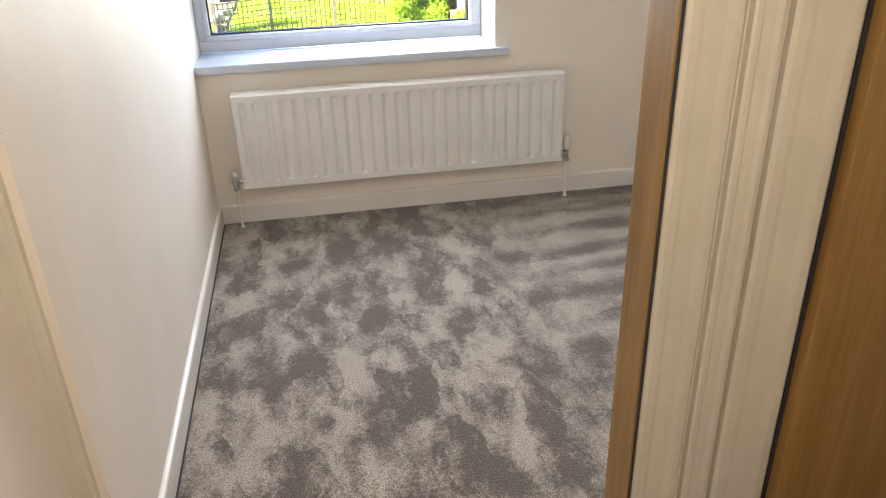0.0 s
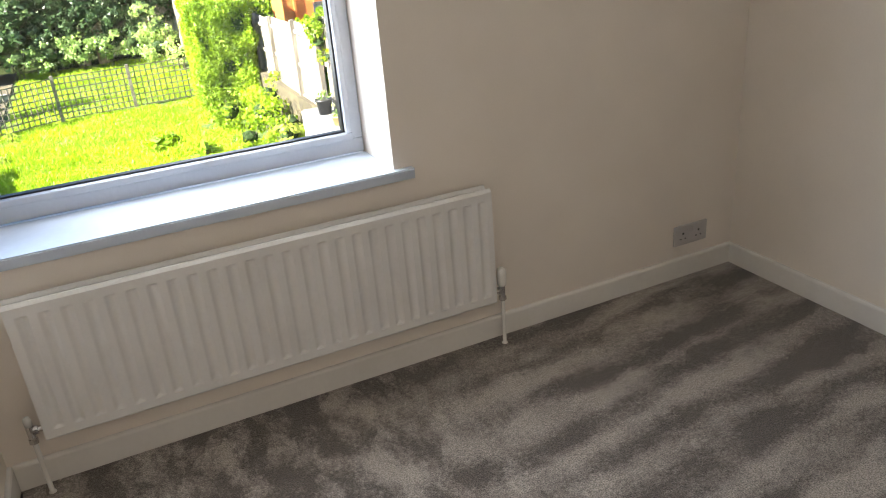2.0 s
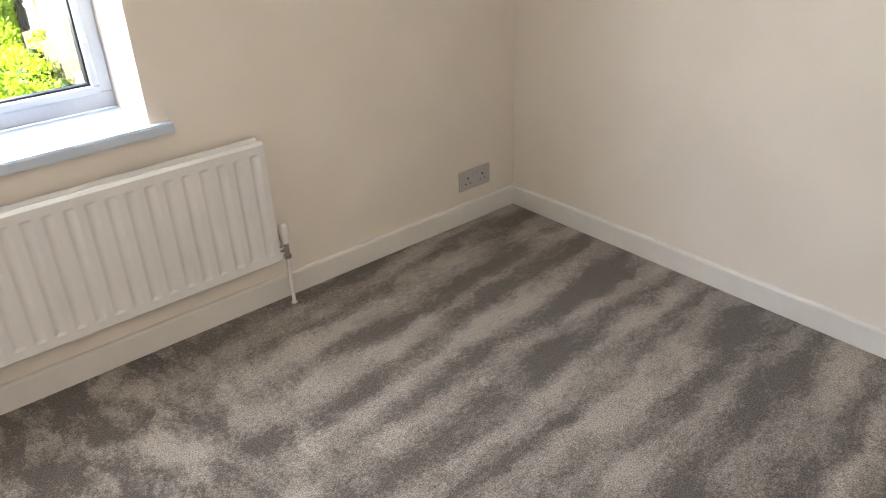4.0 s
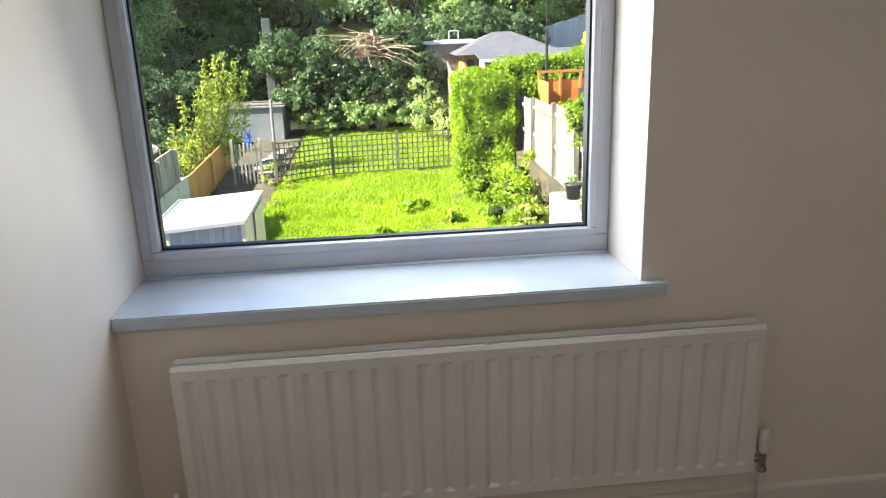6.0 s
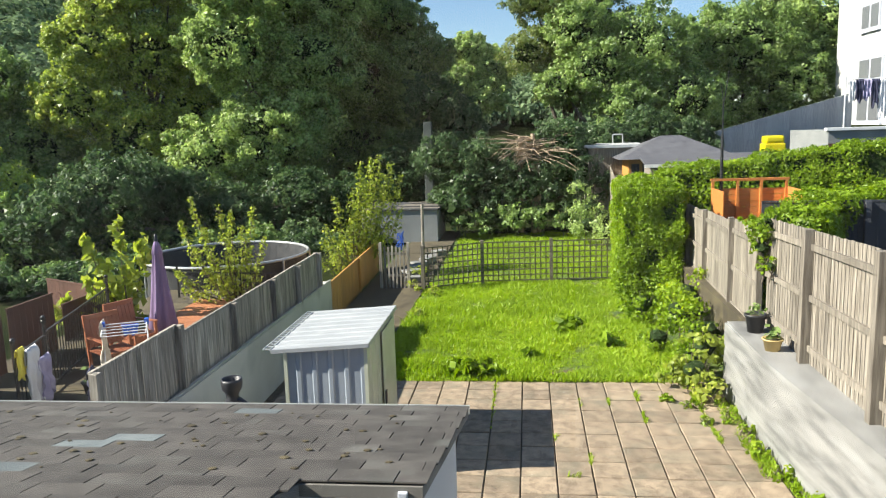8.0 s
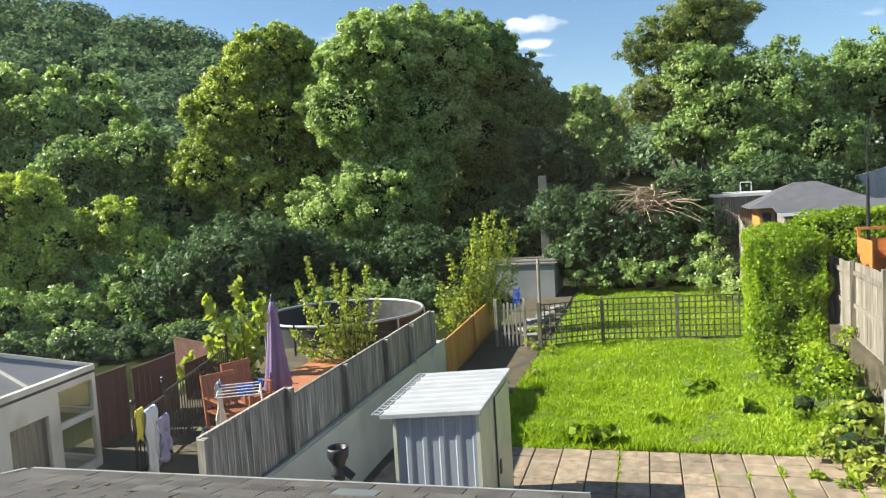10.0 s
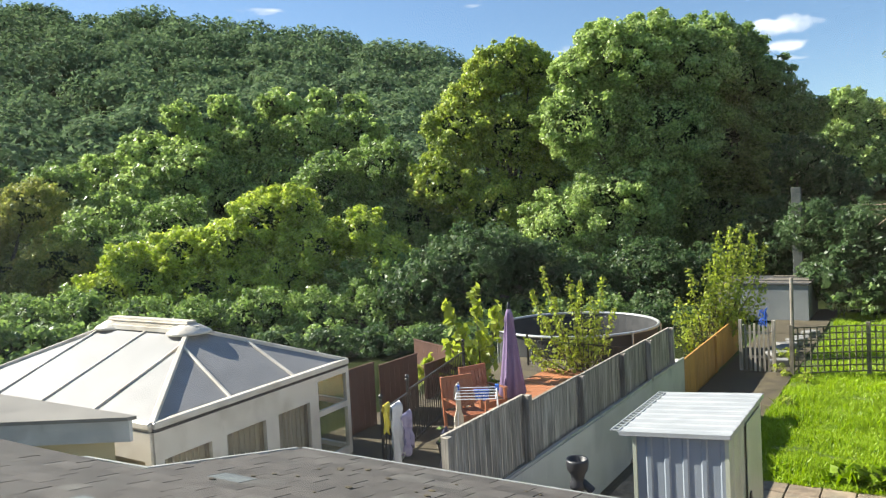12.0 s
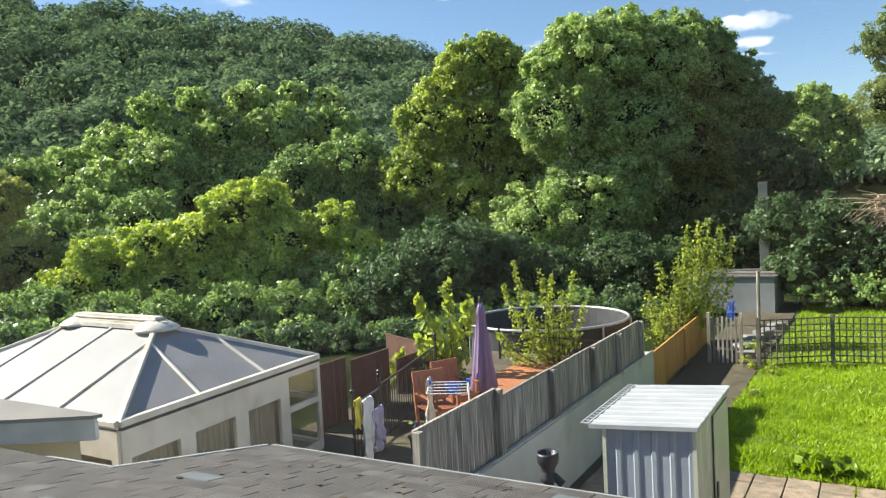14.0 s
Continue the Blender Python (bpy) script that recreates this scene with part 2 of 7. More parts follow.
M["playwood"] = surface("red_cedar_stain", (0.50, 0.17, 0.035), (0.62, 0.24, 0.06), 4, 0.65, 0.2, 50, (1, 1, 6), vary=0.1)
M["brown_wood"] = surface("dark_brown_fence_paint", (0.075, 0.032, 0.02), (0.12, 0.055, 0.035), 4, 0.7, 0.3, 50, (6, 6, 0.8), vary=0.12)
M["deck"] = surface("red_decking", (0.33, 0.12, 0.05), (0.45, 0.18, 0.08), 4, 0.7, 0.3, 60, (1, 6, 1), vary=0.12)
M["chairwood"] = surface("red_brown_hardwood", (0.22, 0.075, 0.035), (0.33, 0.12, 0.06), 5, 0.5, 0.2, 60, (4, 4, 1))
M["black_iron"] = surface("black_iron", (0.012, 0.012, 0.013), (0.03, 0.03, 0.03), 8, 0.45, 0.1)
M["dark_fence"] = surface("dark_blue_grey_fence", (0.03, 0.035, 0.045), (0.06, 0.065, 0.08), 4, 0.7, 0.3, 50, (6, 6, 0.8), vary=0.12)
M["trellis"] = surface("dark_trellis_wood", (0.10, 0.085, 0.065), (0.20, 0.17, 0.13), 6, 0.85, 0.3, 60, vary=0.15)
M["shed_metal"] = surface("grey_blue_shed_metal", (0.30, 0.345, 0.40), (0.37, 0.41, 0.46), 2.5, 0.42, 0.08, 40, (1, 1, 0.4), metal=0.15)
M["shed_roof"] = surface("white_shed_roof", (0.36, 0.375, 0.385), (0.44, 0.455, 0.46), 3, 0.4, 0.08, 50, metal=0.1)
M["shed_side"] = surface("cream_green_shed_metal", (0.50, 0.52, 0.40), (0.58, 0.60, 0.48), 2.5, 0.45, 0.05, metal=0.1)
M["poly"] = surface("polycarbonate_panel", (0.25, 0.245, 0.235), (0.31, 0.30, 0.29), 3, 0.6, 0.08, 30, dist=0.004)
M["cons"] = surface("cream_upvc", (0.66, 0.60, 0.50), (0.76, 0.70, 0.60), 3, 0.35, 0.05, stain=(0.48, 0.42, 0.33), stain_scale=2.6, stain_lo=0.5, stain_hi=0.8)
M["curtain"] = surface("net_curtain", (0.40, 0.33, 0.25), (0.62, 0.53, 0.42), 3, 0.9, 0.2, 20, (14, 14, 0.4))
M["cglass"] = glass_mat("conservatory_glass", (0.93, 0.94, 0.92))
M["purple"] = surface("purple_canvas", (0.16, 0.105, 0.20), (0.23, 0.16, 0.29), 6, 0.85, 0.2, 90, (3, 3, 0.6))
M["dark_net"] = surface("dark_mesh", (0.030, 0.032, 0.034), (0.055, 0.055, 0.055), 4, 0.8, 0.1)
M["ring"] = surface("galvanised_rail", (0.48, 0.48, 0.46), (0.6, 0.6, 0.58), 8, 0.35, 0.05, metal=0.4)
M["black_plastic"] = surface("black_plastic", (0.016, 0.017, 0.02), (0.035, 0.035, 0.04), 10, 0.45, 0.1)
M["terracotta"] = surface("buff_clay", (0.50, 0.36, 0.14), (0.58, 0.44, 0.20), 8, 0.7, 0.1)
M["cloth_white"] = surface("white_cloth", (0.62, 0.62, 0.64), (0.72, 0.72, 0.73), 10, 0.9, 0.3)
M["cloth_lilac"] = surface("lilac_cloth", (0.30, 0.27, 0.42), (0.4, 0.37, 0.52), 10, 0.9, 0.3)
M["cloth_yellow"] = surface("yellow_cloth", (0.75, 0.62, 0.06), (0.8, 0.7, 0.12), 10, 0.9, 0.3)
M["cloth_dark"] = surface("navy_cloth", (0.02, 0.025, 0.06), (0.05, 0.05, 0.09), 10, 0.9, 0.3)
M["cloth_cream"] = surface("cream_cloth", (0.55, 0.48, 0.38), (0.65, 0.58, 0.48), 10, 0.9, 0.3)
M["blue_plastic"] = mat("blue_plastic", (0.03, 0.12, 0.55), 0.4)
M["yellow_plastic"] = mat("yellow_plastic", (0.75, 0.62, 0.01), 0.4)
M["white_metal"] = mat("white_coated_wire", (0.75, 0.75, 0.76), 0.35)
M["concrete"] = surface("grey_render", (0.20, 0.21, 0.21), (0.28, 0.29, 0.28), 1.2, 0.85, 0.2)
# post concrete with the shade it stands in put into its colour
M["post_concrete"] = surface("shade_darkened_concrete", (0.075, 0.085, 0.075), (0.12, 0.13, 0.115), 3, 0.9, 0.3)
M["felt_dark"] = surface("dark_roof_felt", (0.035, 0.035, 0.037), (0.07, 0.07, 0.07), 5, 0.9, 0.3, 90)
M["slate_glass"] = mat("grey_window_glass", (0.16, 0.17, 0.18), 0.08)
M["slate"] = surface("dark_roof_tile", (0.075, 0.075, 0.085), (0.12, 0.12, 0.13), 3, 0.75, 0.4, 30)
M["house_white"] = surface("house_render", (0.48, 0.485, 0.48), (0.56, 0.565, 0.55), 1, 0.8, 0.1)
M["grey_boards"] = surface("silver_grey_boards", (0.30, 0.31, 0.33), (0.42, 0.43, 0.44), 4, 0.8, 0.2, 40, (6, 6, 0.8), vary=0.1)
M["bark"] = surface("bark", (0.07, 0.055, 0.04), (0.16, 0.13, 0.10), 6, 0.9, 0.6, 40, (1, 1, 0.3), dist=0.02)
M["deadwood"] = surface("dead_brown_twigs", (0.24, 0.17, 0.11), (0.52, 0.40, 0.28), 6, 0.9, 0.3)
# near-black core colour, painted as the shade deep inside foliage
M["L_core"] = surface("painted_foliage_shade", (0.014, 0.026, 0.010), (0.04, 0.065, 0.022), 5, 0.95, 0.8, 30, dist=0.08)
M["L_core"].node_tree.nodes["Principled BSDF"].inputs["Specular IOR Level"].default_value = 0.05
M["L_mid"] = leaf_mat("leaves_mid_green", (0.05, 0.10, 0.035), (0.34, 0.46, 0.15), (0.50, 0.58, 0.24))
M["L_ash"] = leaf_mat("leaves_ash", (0.07, 0.13, 0.035), (0.50, 0.62, 0.22), (0.68, 0.74, 0.34))
M["L_yel"] = leaf_mat("leaves_yellow_green", (0.16, 0.24, 0.045), (0.56, 0.64, 0.14), (0.74, 0.74, 0.22))
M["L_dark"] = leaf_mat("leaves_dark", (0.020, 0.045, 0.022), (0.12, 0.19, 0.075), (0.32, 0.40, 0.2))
M["L_oak"] = leaf_mat("leaves_oak", (0.045, 0.08, 0.024), (0.25, 0.31, 0.09), (0.36, 0.36, 0.14))
M["L_autumn"] = leaf_mat("leaves_turning", (0.13, 0.17, 0.05), (0.45, 0.46, 0.14), (0.62, 0.46, 0.15))
M["L_syc"] = leaf_mat("leaves_sycamore", (0.08, 0.14, 0.03), (0.50, 0.58, 0.14), (0.74, 0.68, 0.18))
M["L_hedge"] = leaf_mat("leaves_privet", (0.10, 0.17, 0.012), (0.30, 0.43, 0.035), (0.40, 0.48, 0.04), trans=0.45)
M["L_grass"] = leaf_mat("grass_blades", (0.17, 0.27, 0.018), (0.40, 0.54, 0.05), (0.55, 0.62, 0.09), trans=0.45)
M["L_apple"] = leaf_mat("leaves_apple", (0.14, 0.20, 0.03), (0.46, 0.52, 0.11), (0.64, 0.60, 0.18), trans=0.5)
# bluish base tones: distance haze painted into the hill's leaves
M["L_hill"] = leaf_mat("hazed_hill_leaves", (0.028, 0.056, 0.036), (0.28, 0.38, 0.19), None, 0.30, 0.30, 0.70, 0.0)

# ---- building helpers ----
def box_bm(bm, x0, x1, y0, y1, z0, z1, bev=0.0):
    m = Matrix.LocRotScale(((x0 + x1) / 2, (y0 + y1) / 2, (z0 + z1) / 2), None, (abs(x1 - x0), abs(y1 - y0), abs(z1 - z0)))
    r = bmesh.ops.create_cube(bm, size=1, matrix=m)
    if bev > 0:
        es = list({e for v in r["verts"] for e in v.link_edges})
        bmesh.ops.bevel(bm, geom=es, offset=bev, segments=2, affect="EDGES", profile=0.6)


def cyl_bm(bm, p0, p1, r0, r1=None, seg=12, caps=True):
    p0, p1 = Vector(p0), Vector(p1)
    d = p1 - p0
    m = Matrix.Translation((p0 + p1) / 2) @ d.to_track_quat("Z", "Y").to_matrix().to_4x4()
    bmesh.ops.create_cone(bm, cap_ends=caps, segments=seg, radius1=r0, radius2=r0 if r1 is None else r1, depth=d.length, matrix=m)


def lathe_bm(bm, profile, seg=24, center=(0, 0)):
    rings = []
    for r, z in profile:
        rings.append([bm.verts.new((center[0] + r * math.cos(2 * math.pi * i / seg), center[1] + r * math.sin(2 * math.pi * i / seg), z)) for i in range(seg)])
    for a, b in zip(rings, rings[1:]):
        for i in range(seg):
            j = (i + 1) % seg
            bm.faces.new((a[i], a[j], b[j], b[i]))


def prism_bm(bm, pts, z0, z1):
    """Extrude a plan polygon; z0 and z1 are numbers or functions of (x, y)."""
    f0 = z0 if callable(z0) else (lambda x, y: z0)
    f1 = z1 if callable(z1) else (lambda x, y: z1)
    lo = [bm.verts.new((x, y, f0(x, y))) for x, y in pts]
    hi = [bm.verts.new((x, y, f1(x, y))) for x, y in pts]
    bm.faces.new(hi)
    bm.faces.new(lo[::-1])
    for i in range(len(pts)):
        j = (i + 1) % len(pts)
        bm.faces.new((lo[i], lo[j], hi[j], hi[i]))


def mesh_of(name, bm, material, smooth=False):
    bmesh.ops.recalc_face_normals(bm, faces=bm.faces)
    me = bpy.data.meshes.new(name)
    bm.to_mesh(me)
    bm.free()
    me.materials.append(material)
    if smooth:
        me.polygons.foreach_set("use_smooth", [True] * len(me.polygons))
    return me


def part(name, bm, material, parent=None, label="", smooth=False):
    ob = new(name, mesh_of(name, bm, material, smooth))
    if parent:
        ob.parent = parent
    if label:
        ob["label"] = label
    return ob


def boxpart(name, dims, material, parent=None, bev=0.0, label=""):
    bm = bmesh.new()
    box_bm(bm, *dims, bev)
    return part(name, bm, material, parent, label)


def piece(name, mesh, parent, matrix):
    ob = new(name, mesh)
    ob.parent = parent
    ob.matrix_local = matrix
    return ob


def struct(ob, label=""):
    return tagged(ob, label, "", "", "structure")


def holder(name, label, category, group="", at=(0, 0, 0), rz=0.0):
    e = new(name)
    e.empty_display_size = 0.2
    e.matrix_world = pose(*at, 0, 0, rz)
    return tagged(e, label, category, group)


def quads(name, verts, material, parent=None, label=""):
    """A mesh of loose three- or four-cornered leaves; verts is an array (n, corners, 3)."""
    n, c = verts.shape[:2]
    me = bpy.data.meshes.new(name)
    me.vertices.add(n * c)
    me.vertices.foreach_set("co", verts.astype(np.float32).ravel())
    me.loops.add(n * c)
    me.loops.foreach_set("vertex_index", np.arange(n * c, dtype=np.int32))
    me.polygons.add(n)
    me.polygons.foreach_set("loop_start", np.arange(0, n * c, c, dtype=np.int32))
    me.update(calc_edges=True)
    me.materials.append(material)
    ob = new(name, me)
    if parent:
        ob.parent = parent
    if label:
        ob["label"] = label
    return ob


def leaf_tris(rng, centres, normals, size, spread=0.7, long=1.5):
    """Small pointed leaves of one triangle each, turned roughly along the normals."""
    n = len(centres)
    nn = normals + rng.normal(0, spread, (n, 3))
    nn /= np.linalg.norm(nn, axis=1, keepdims=True) + 1e-9
    a = np.cross(nn, rng.normal(0, 1, (n, 3)))
    a /= np.linalg.norm(a, axis=1, keepdims=True) + 1e-9
    b = np.cross(nn, a)
    s = size * rng.uniform(0.6, 1.3, (n, 1))
    L, W = a * s * long * 0.5, b * s * 0.5
    return np.stack([centres - L - W, centres - L + W, centres + L], axis=1)


def leaf_quads(rng, centres, normals, size, spread=0.8, long=1.5):
    """Rhombic leaves at the centres, turned roughly along the normals."""
    n = len(centres)
    nn = normals + rng.normal(0, spread, (n, 3))
    nn /= np.linalg.norm(nn, axis=1, keepdims=True) + 1e-9
    a = np.cross(nn, rng.normal(0, 1, (n, 3)))
    a /= np.linalg.norm(a, axis=1, keepdims=True) + 1e-9
    b = np.cross(nn, a)
    s = size * rng.uniform(0.55, 1.25, (n, 1))
    L, W = a * s * long * 0.5, b * s * 0.5
    fold = nn * s * 0.12
    return np.stack([centres - L, centres + W + fold, centres + L, centres - W + fold], axis=1)


def crown_points(rng, lobes, per_m2, squash=0.85, lumps=17, lump=0.40, wobble=0.34, gaps=False):
    """Points in the outer shell of each lobe, gathered in smaller tufts, with a normal each."""
    C, N = [], []
    for x, y, z, r in lobes:
        k = max(6, int(lumps * max(1.0, r)))
        d = rng.normal(0, 1, (k, 3))
        d /= np.linalg.norm(d, axis=1, keepdims=True)
        tc = d * r * rng.uniform(0.55, 0.98, (k, 1)) * (1, 1, squash) + (x, y, z)
        tr = lump * r * rng.uniform(0.45, 1.0, k) / max(1.0, r) ** 0.35
        for c, q in zip(tc, tr):
            m = max(5, int(per_m2 * q * q * 7))
            e = rng.normal(0, 1, (m, 3))
            e /= np.linalg.norm(e, axis=1, keepdims=True)
            p = c + e * q * rng.uniform(0.35, 1.1, (m, 1)) * (1, 1, 0.8)
            C.append(p)
            N.append(e * 0.9 + (p - (x, y, z)) / r * 0.4 + (0, 0, 0.35))
        if r < 0.8:
            continue
        m = int(per_m2 * r * r * 3.2)
        e = rng.normal(0, 1, (m, 3))
        e /= np.linalg.norm(e, axis=1, keepdims=True)
        wob = np.array([noise.noise(Vector(tuple(q * 2.3 + (x, y, z)))) for q in e])[:, None]
        if gaps:
            hole = np.array([noise.noise(Vector(tuple(q * r * 1.9 + (y, z, x)))) for q in e])
            e, wob = e[hole > -0.33], wob[hole > -0.33]
            m = len(e)
        C.append(e * r * (0.80 + wobble * wob + rng.uniform(-0.12, 0.04, (m, 1))) * (1, 1, squash) + (x, y, z))
        N.append(e * 1.0 + (0, 0, 0.3))
    return np.concatenate(C), np.concatenate(N)


def blob_bm(bm, x, y, z, r, squash, sub=2):
    res = bmesh.ops.create_icosphere(bm, subdivisions=sub, radius=1)
    for v in res["verts"]:
        f = r * (1 + 0.28 * noise.noise(v.co * 1.7 + Vector((x, y, z))))
        v.co = Vector((x + v.co.x * f, y + v.co.y * f, z + v.co.z * f * squash))


def trunk_bm(bm, base, tops, r, seg=9):
    base = Vector(base)
    for i, t in enumerate(tops):
        t = Vector(t)
        fork = base.lerp(Vector((base.x, base.y, t.z)), 0.35)
        fork += (t - fork) * 0.12
        mid = fork.lerp(t, 0.55) + Vector((math.sin(i * 2.3) * 0.25, math.cos(i * 1.7) * 0.25, 0.1)) * (r / 0.3)
        if i == 0:
            cyl_bm(bm, base, fork, r, r * 0.72, seg)
            bmesh.ops.create_icosphere(bm, subdivisions=1, radius=r * 0.74, matrix=Matrix.Translation(fork))
        cyl_bm(bm, fork, mid, r * 0.42, r * 0.26, 7)
        cyl_bm(bm, mid, t, r * 0.26, r * 0.07, 6)


def tree(name, label, lobes, ground, leaf, size, dens, seed, r=0.28, core=0.46, squash=0.85, category="tree", base=None):
    rng = np.random.default_rng(seed)
    cx = sum(l[0] * l[3] for l in lobes) / sum(l[3] for l in lobes)
    cy = sum(l[1] * l[3] for l in lobes) / sum(l[3] for l in lobes)
    bx, by = base or (cx, cy)
    e = holder(name, label, category, at=(bx, by, ground))
    off = np.array([bx, by, ground])
    L = [(a - off[0], b - off[1], c - off[2], d) for a, b, c, d in lobes]
    bm = bmesh.new()
    trunk_bm(bm, (0, 0, 0), [(a, b, c) for a, b, c, d in L], r)
    part("trunk", bm, M["bark"], e)
    C, N = crown_points(rng, L, dens * 2.7, squash, 38, 0.25, 0.26, True)
    keep = C[:, 2] > 0.1
    quads("crown", leaf_tris(rng, C[keep], N[keep], size * 0.78, 0.75), leaf, e)
    # dark blobs in the lobes, so gaps between leaves read as shade
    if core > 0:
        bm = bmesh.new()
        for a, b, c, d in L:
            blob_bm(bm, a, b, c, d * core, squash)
        part("shade_core", bm, M["L_core"], e, "dark core painted as the shade inside the crown")
    return e

# ---- the room ----
def wall_bm(bm, x0, x1, y0, y1, z0, z1, hole=None, axis="x"):
    """A wall box with one rectangular hole (a0, a1, h0, h1) along its long axis."""
    if not hole:
        box_bm(bm, x0, x1, y0, y1, z0, z1)
        return
    a0, a1, h0, h1 = hole
    box_bm(bm, x0, a0, y0, y1, z0, z1) if a0 > x0 else None
    box_bm(bm, a1, x1, y0, y1, z0, z1)
    if h0 > z0:
        box_bm(bm, a0, a1, y0, y1, z0, h0)
    box_bm(bm, a0, a1, y0, y1, h1, z1)


RX, RY, RH = 2.908, -2.25, 2.36
bm = bmesh.new()
wall_bm(bm, 0.0, RX + 0.1, 0.0, 0.30, 0.0, RH, (0.0, 1.357, 0.721, 2.13))
wall_north = struct(part("wall_north", bm, M["wall"]), "cream-painted window wall with a deep reveal")
bm = bmesh.new()
box_bm(bm, 0.0, RX + 0.6, 0.302, 0.36, -0.2, 0.745)
box_bm(bm, 0.0, RX + 0.6, 0.302, 0.36, 2.14, 2.9)
box_bm(bm, 1.36, RX + 0.6, 0.302, 0.36, 0.745, 2.14)
box_bm(bm, -6.0, -0.002, 0.302, 0.36, -0.2, 2.9)
struct(part("wall_outer", bm, M["white_wall"]), "white rendered outer skin of the house wall")
struct(boxpart("wall_west", (-0.12, 0.0, RY - 1.5, 0.301, 0.0, RH), M["wall"]), "cream-painted plaster side wall")
struct(boxpart("wall_east", (RX, RX + 0.1, RY, 0.0, 0.0, RH), M["wall"]), "cream-painted plaster side wall")
bm = bmesh.new()
wall_bm(bm, 0.0, RX + 0.1, RY - 0.10, RY, 0.0, RH, (0.055, 1.084, 0.0, 2.03))
struct(part("wall_south", bm, M["wall"]), "cream-painted wall with the doorway to the hall")
bm = bmesh.new()
box_bm(bm, 1.9, 2.0, RY - 1.5, RY - 0.1, 0, RH)
box_bm(bm, -0.12, 2.0, RY - 1.6, RY - 1.5, 0, RH)
struct(part("wall_hall", bm, M["wall"]), "cream-painted walls of the hall")
struct(boxpart("ceiling", (-0.12, RX + 0.1, RY - 1.6, 0.3, RH, RH + 0.12), M["ceil"]), "plain white ceiling")


def carpet_material():
    m = mat("grey_pile_carpet", (0.3, 0.28, 0.26), 0.95, spec=0.1)
    n, l = m.node_tree.nodes, m.node_tree.links
    bs = n["Principled BSDF"]
    tc = n.new("ShaderNodeTexCoord")
    warp = n.new("ShaderNodeTexNoise")
    warp.inputs["Scale"].default_value, warp.inputs["Detail"].default_value = 11.0, 6
    l.new(tc.outputs["Object"], warp.inputs["Vector"])
    mixv = n.new("ShaderNodeMixRGB")
    mixv.blend_type, mixv.inputs[0].default_value = "ADD", 0.07
    l.new(tc.outputs["Object"], mixv.inputs[1])
    l.new(warp.outputs["Color"], mixv.inputs[2])
    def patches(angle, scl, voro, grain, soft_part):
        mp = n.new("ShaderNodeMapping")
        mp.inputs["Rotation"].default_value = (0, 0, radians(angle))
        mp.inputs["Scale"].default_value = scl
        l.new(mixv.outputs[0], mp.inputs[0])
        v = n.new("ShaderNodeTexVoronoi")
        v.voronoi_dimensions = "2D"
        v.inputs["Scale"].default_value = voro
        l.new(mp.outputs[0], v.inputs["Vector"])
        bw = n.new("ShaderNodeSeparateColor")
        l.new(v.outputs["Color"], bw.inputs[0])
        z = n.new("ShaderNodeTexNoise")
        z.inputs["Scale"].default_value, z.inputs["Detail"].default_value, z.inputs["Roughness"].default_value = grain, 7, 0.68
        l.new(mp.outputs[0], z.inputs["Vector"])
        mm = n.new("ShaderNodeMixRGB")
        mm.inputs[0].default_value = soft_part
        l.new(bw.outputs[0], mm.inputs[1])
        l.new(z.outputs[0], mm.inputs[2])
        return mm

    turn, squash = n.new("ShaderNodeMapping"), n.new("ShaderNodeMapping")
    turn.inputs["Rotation"].default_value = (0, 0, radians(-6))
    squash.inputs["Scale"].default_value = (0.42, 1, 1)
    l.new(mixv.outputs[0], turn.inputs[0])
    l.new(turn.outputs[0], squash.inputs[0])
    band = n.new("ShaderNodeTexWave")
    band.bands_direction, band.wave_profile = "Y", "SIN"
    for key, value in (("Scale", 1.65), ("Distortion", 5.5), ("Detail", 4), ("Detail Scale", 2.0), ("Detail Roughness", 0.62)):
        band.inputs[key].default_value = value
    l.new(squash.outputs[0], band.inputs["Vector"])
    cloudy = n.new("ShaderNodeTexNoise")
    cloudy.inputs["Scale"].default_value, cloudy.inputs["Detail"].default_value, cloudy.inputs["Roughness"].default_value = 4.2, 8, 0.68
    l.new(squash.outputs[0], cloudy.inputs["Vector"])
    low = n.new("ShaderNodeMapRange")
    low.inputs[3].default_value, low.inputs[4].default_value = 0.36, 0.64
    l.new(band.outputs["Fac"], low.inputs[0])
    big = n.new("ShaderNodeMixRGB")
    big.inputs[0].default_value = 0.56
    l.new(low.outputs[0], big.inputs[1])
    l.new(cloudy.outputs[0], big.inputs[2])
    blot = patches(14, (2.2, 1.1, 1), 4.4, 3.6, 0.9)
    sx = n.new("ShaderNodeSeparateXYZ")
    l.new(tc.outputs["Object"], sx.inputs[0])
    mr = n.new("ShaderNodeMapRange")
    mr.inputs[1].default_value, mr.inputs[2].default_value = 1.0, 1.7
    l.new(sx.outputs[0], mr.inputs[0])
    mx = n.new("ShaderNodeMixRGB")
    l.new(mr.outputs[0], mx.inputs[0])
    l.new(blot.outputs[0], mx.inputs[1])
    l.new(big.outputs[0], mx.inputs[2])
    cr = n.new("ShaderNodeValToRGB")
    cr.color_ramp.elements[0].position, cr.color_ramp.elements[1].position = 0.435, 0.595
    cr.color_ramp.elements[0].color = (0.125, 0.106, 0.092, 1)
    cr.color_ramp.elements[1].color = (0.40, 0.355, 0.31, 1)
    tuft = n.new("ShaderNodeTexNoise")
    tuft.inputs["Scale"].default_value, tuft.inputs["Detail"].default_value, tuft.inputs["Roughness"].default_value = 70, 4, 0.7
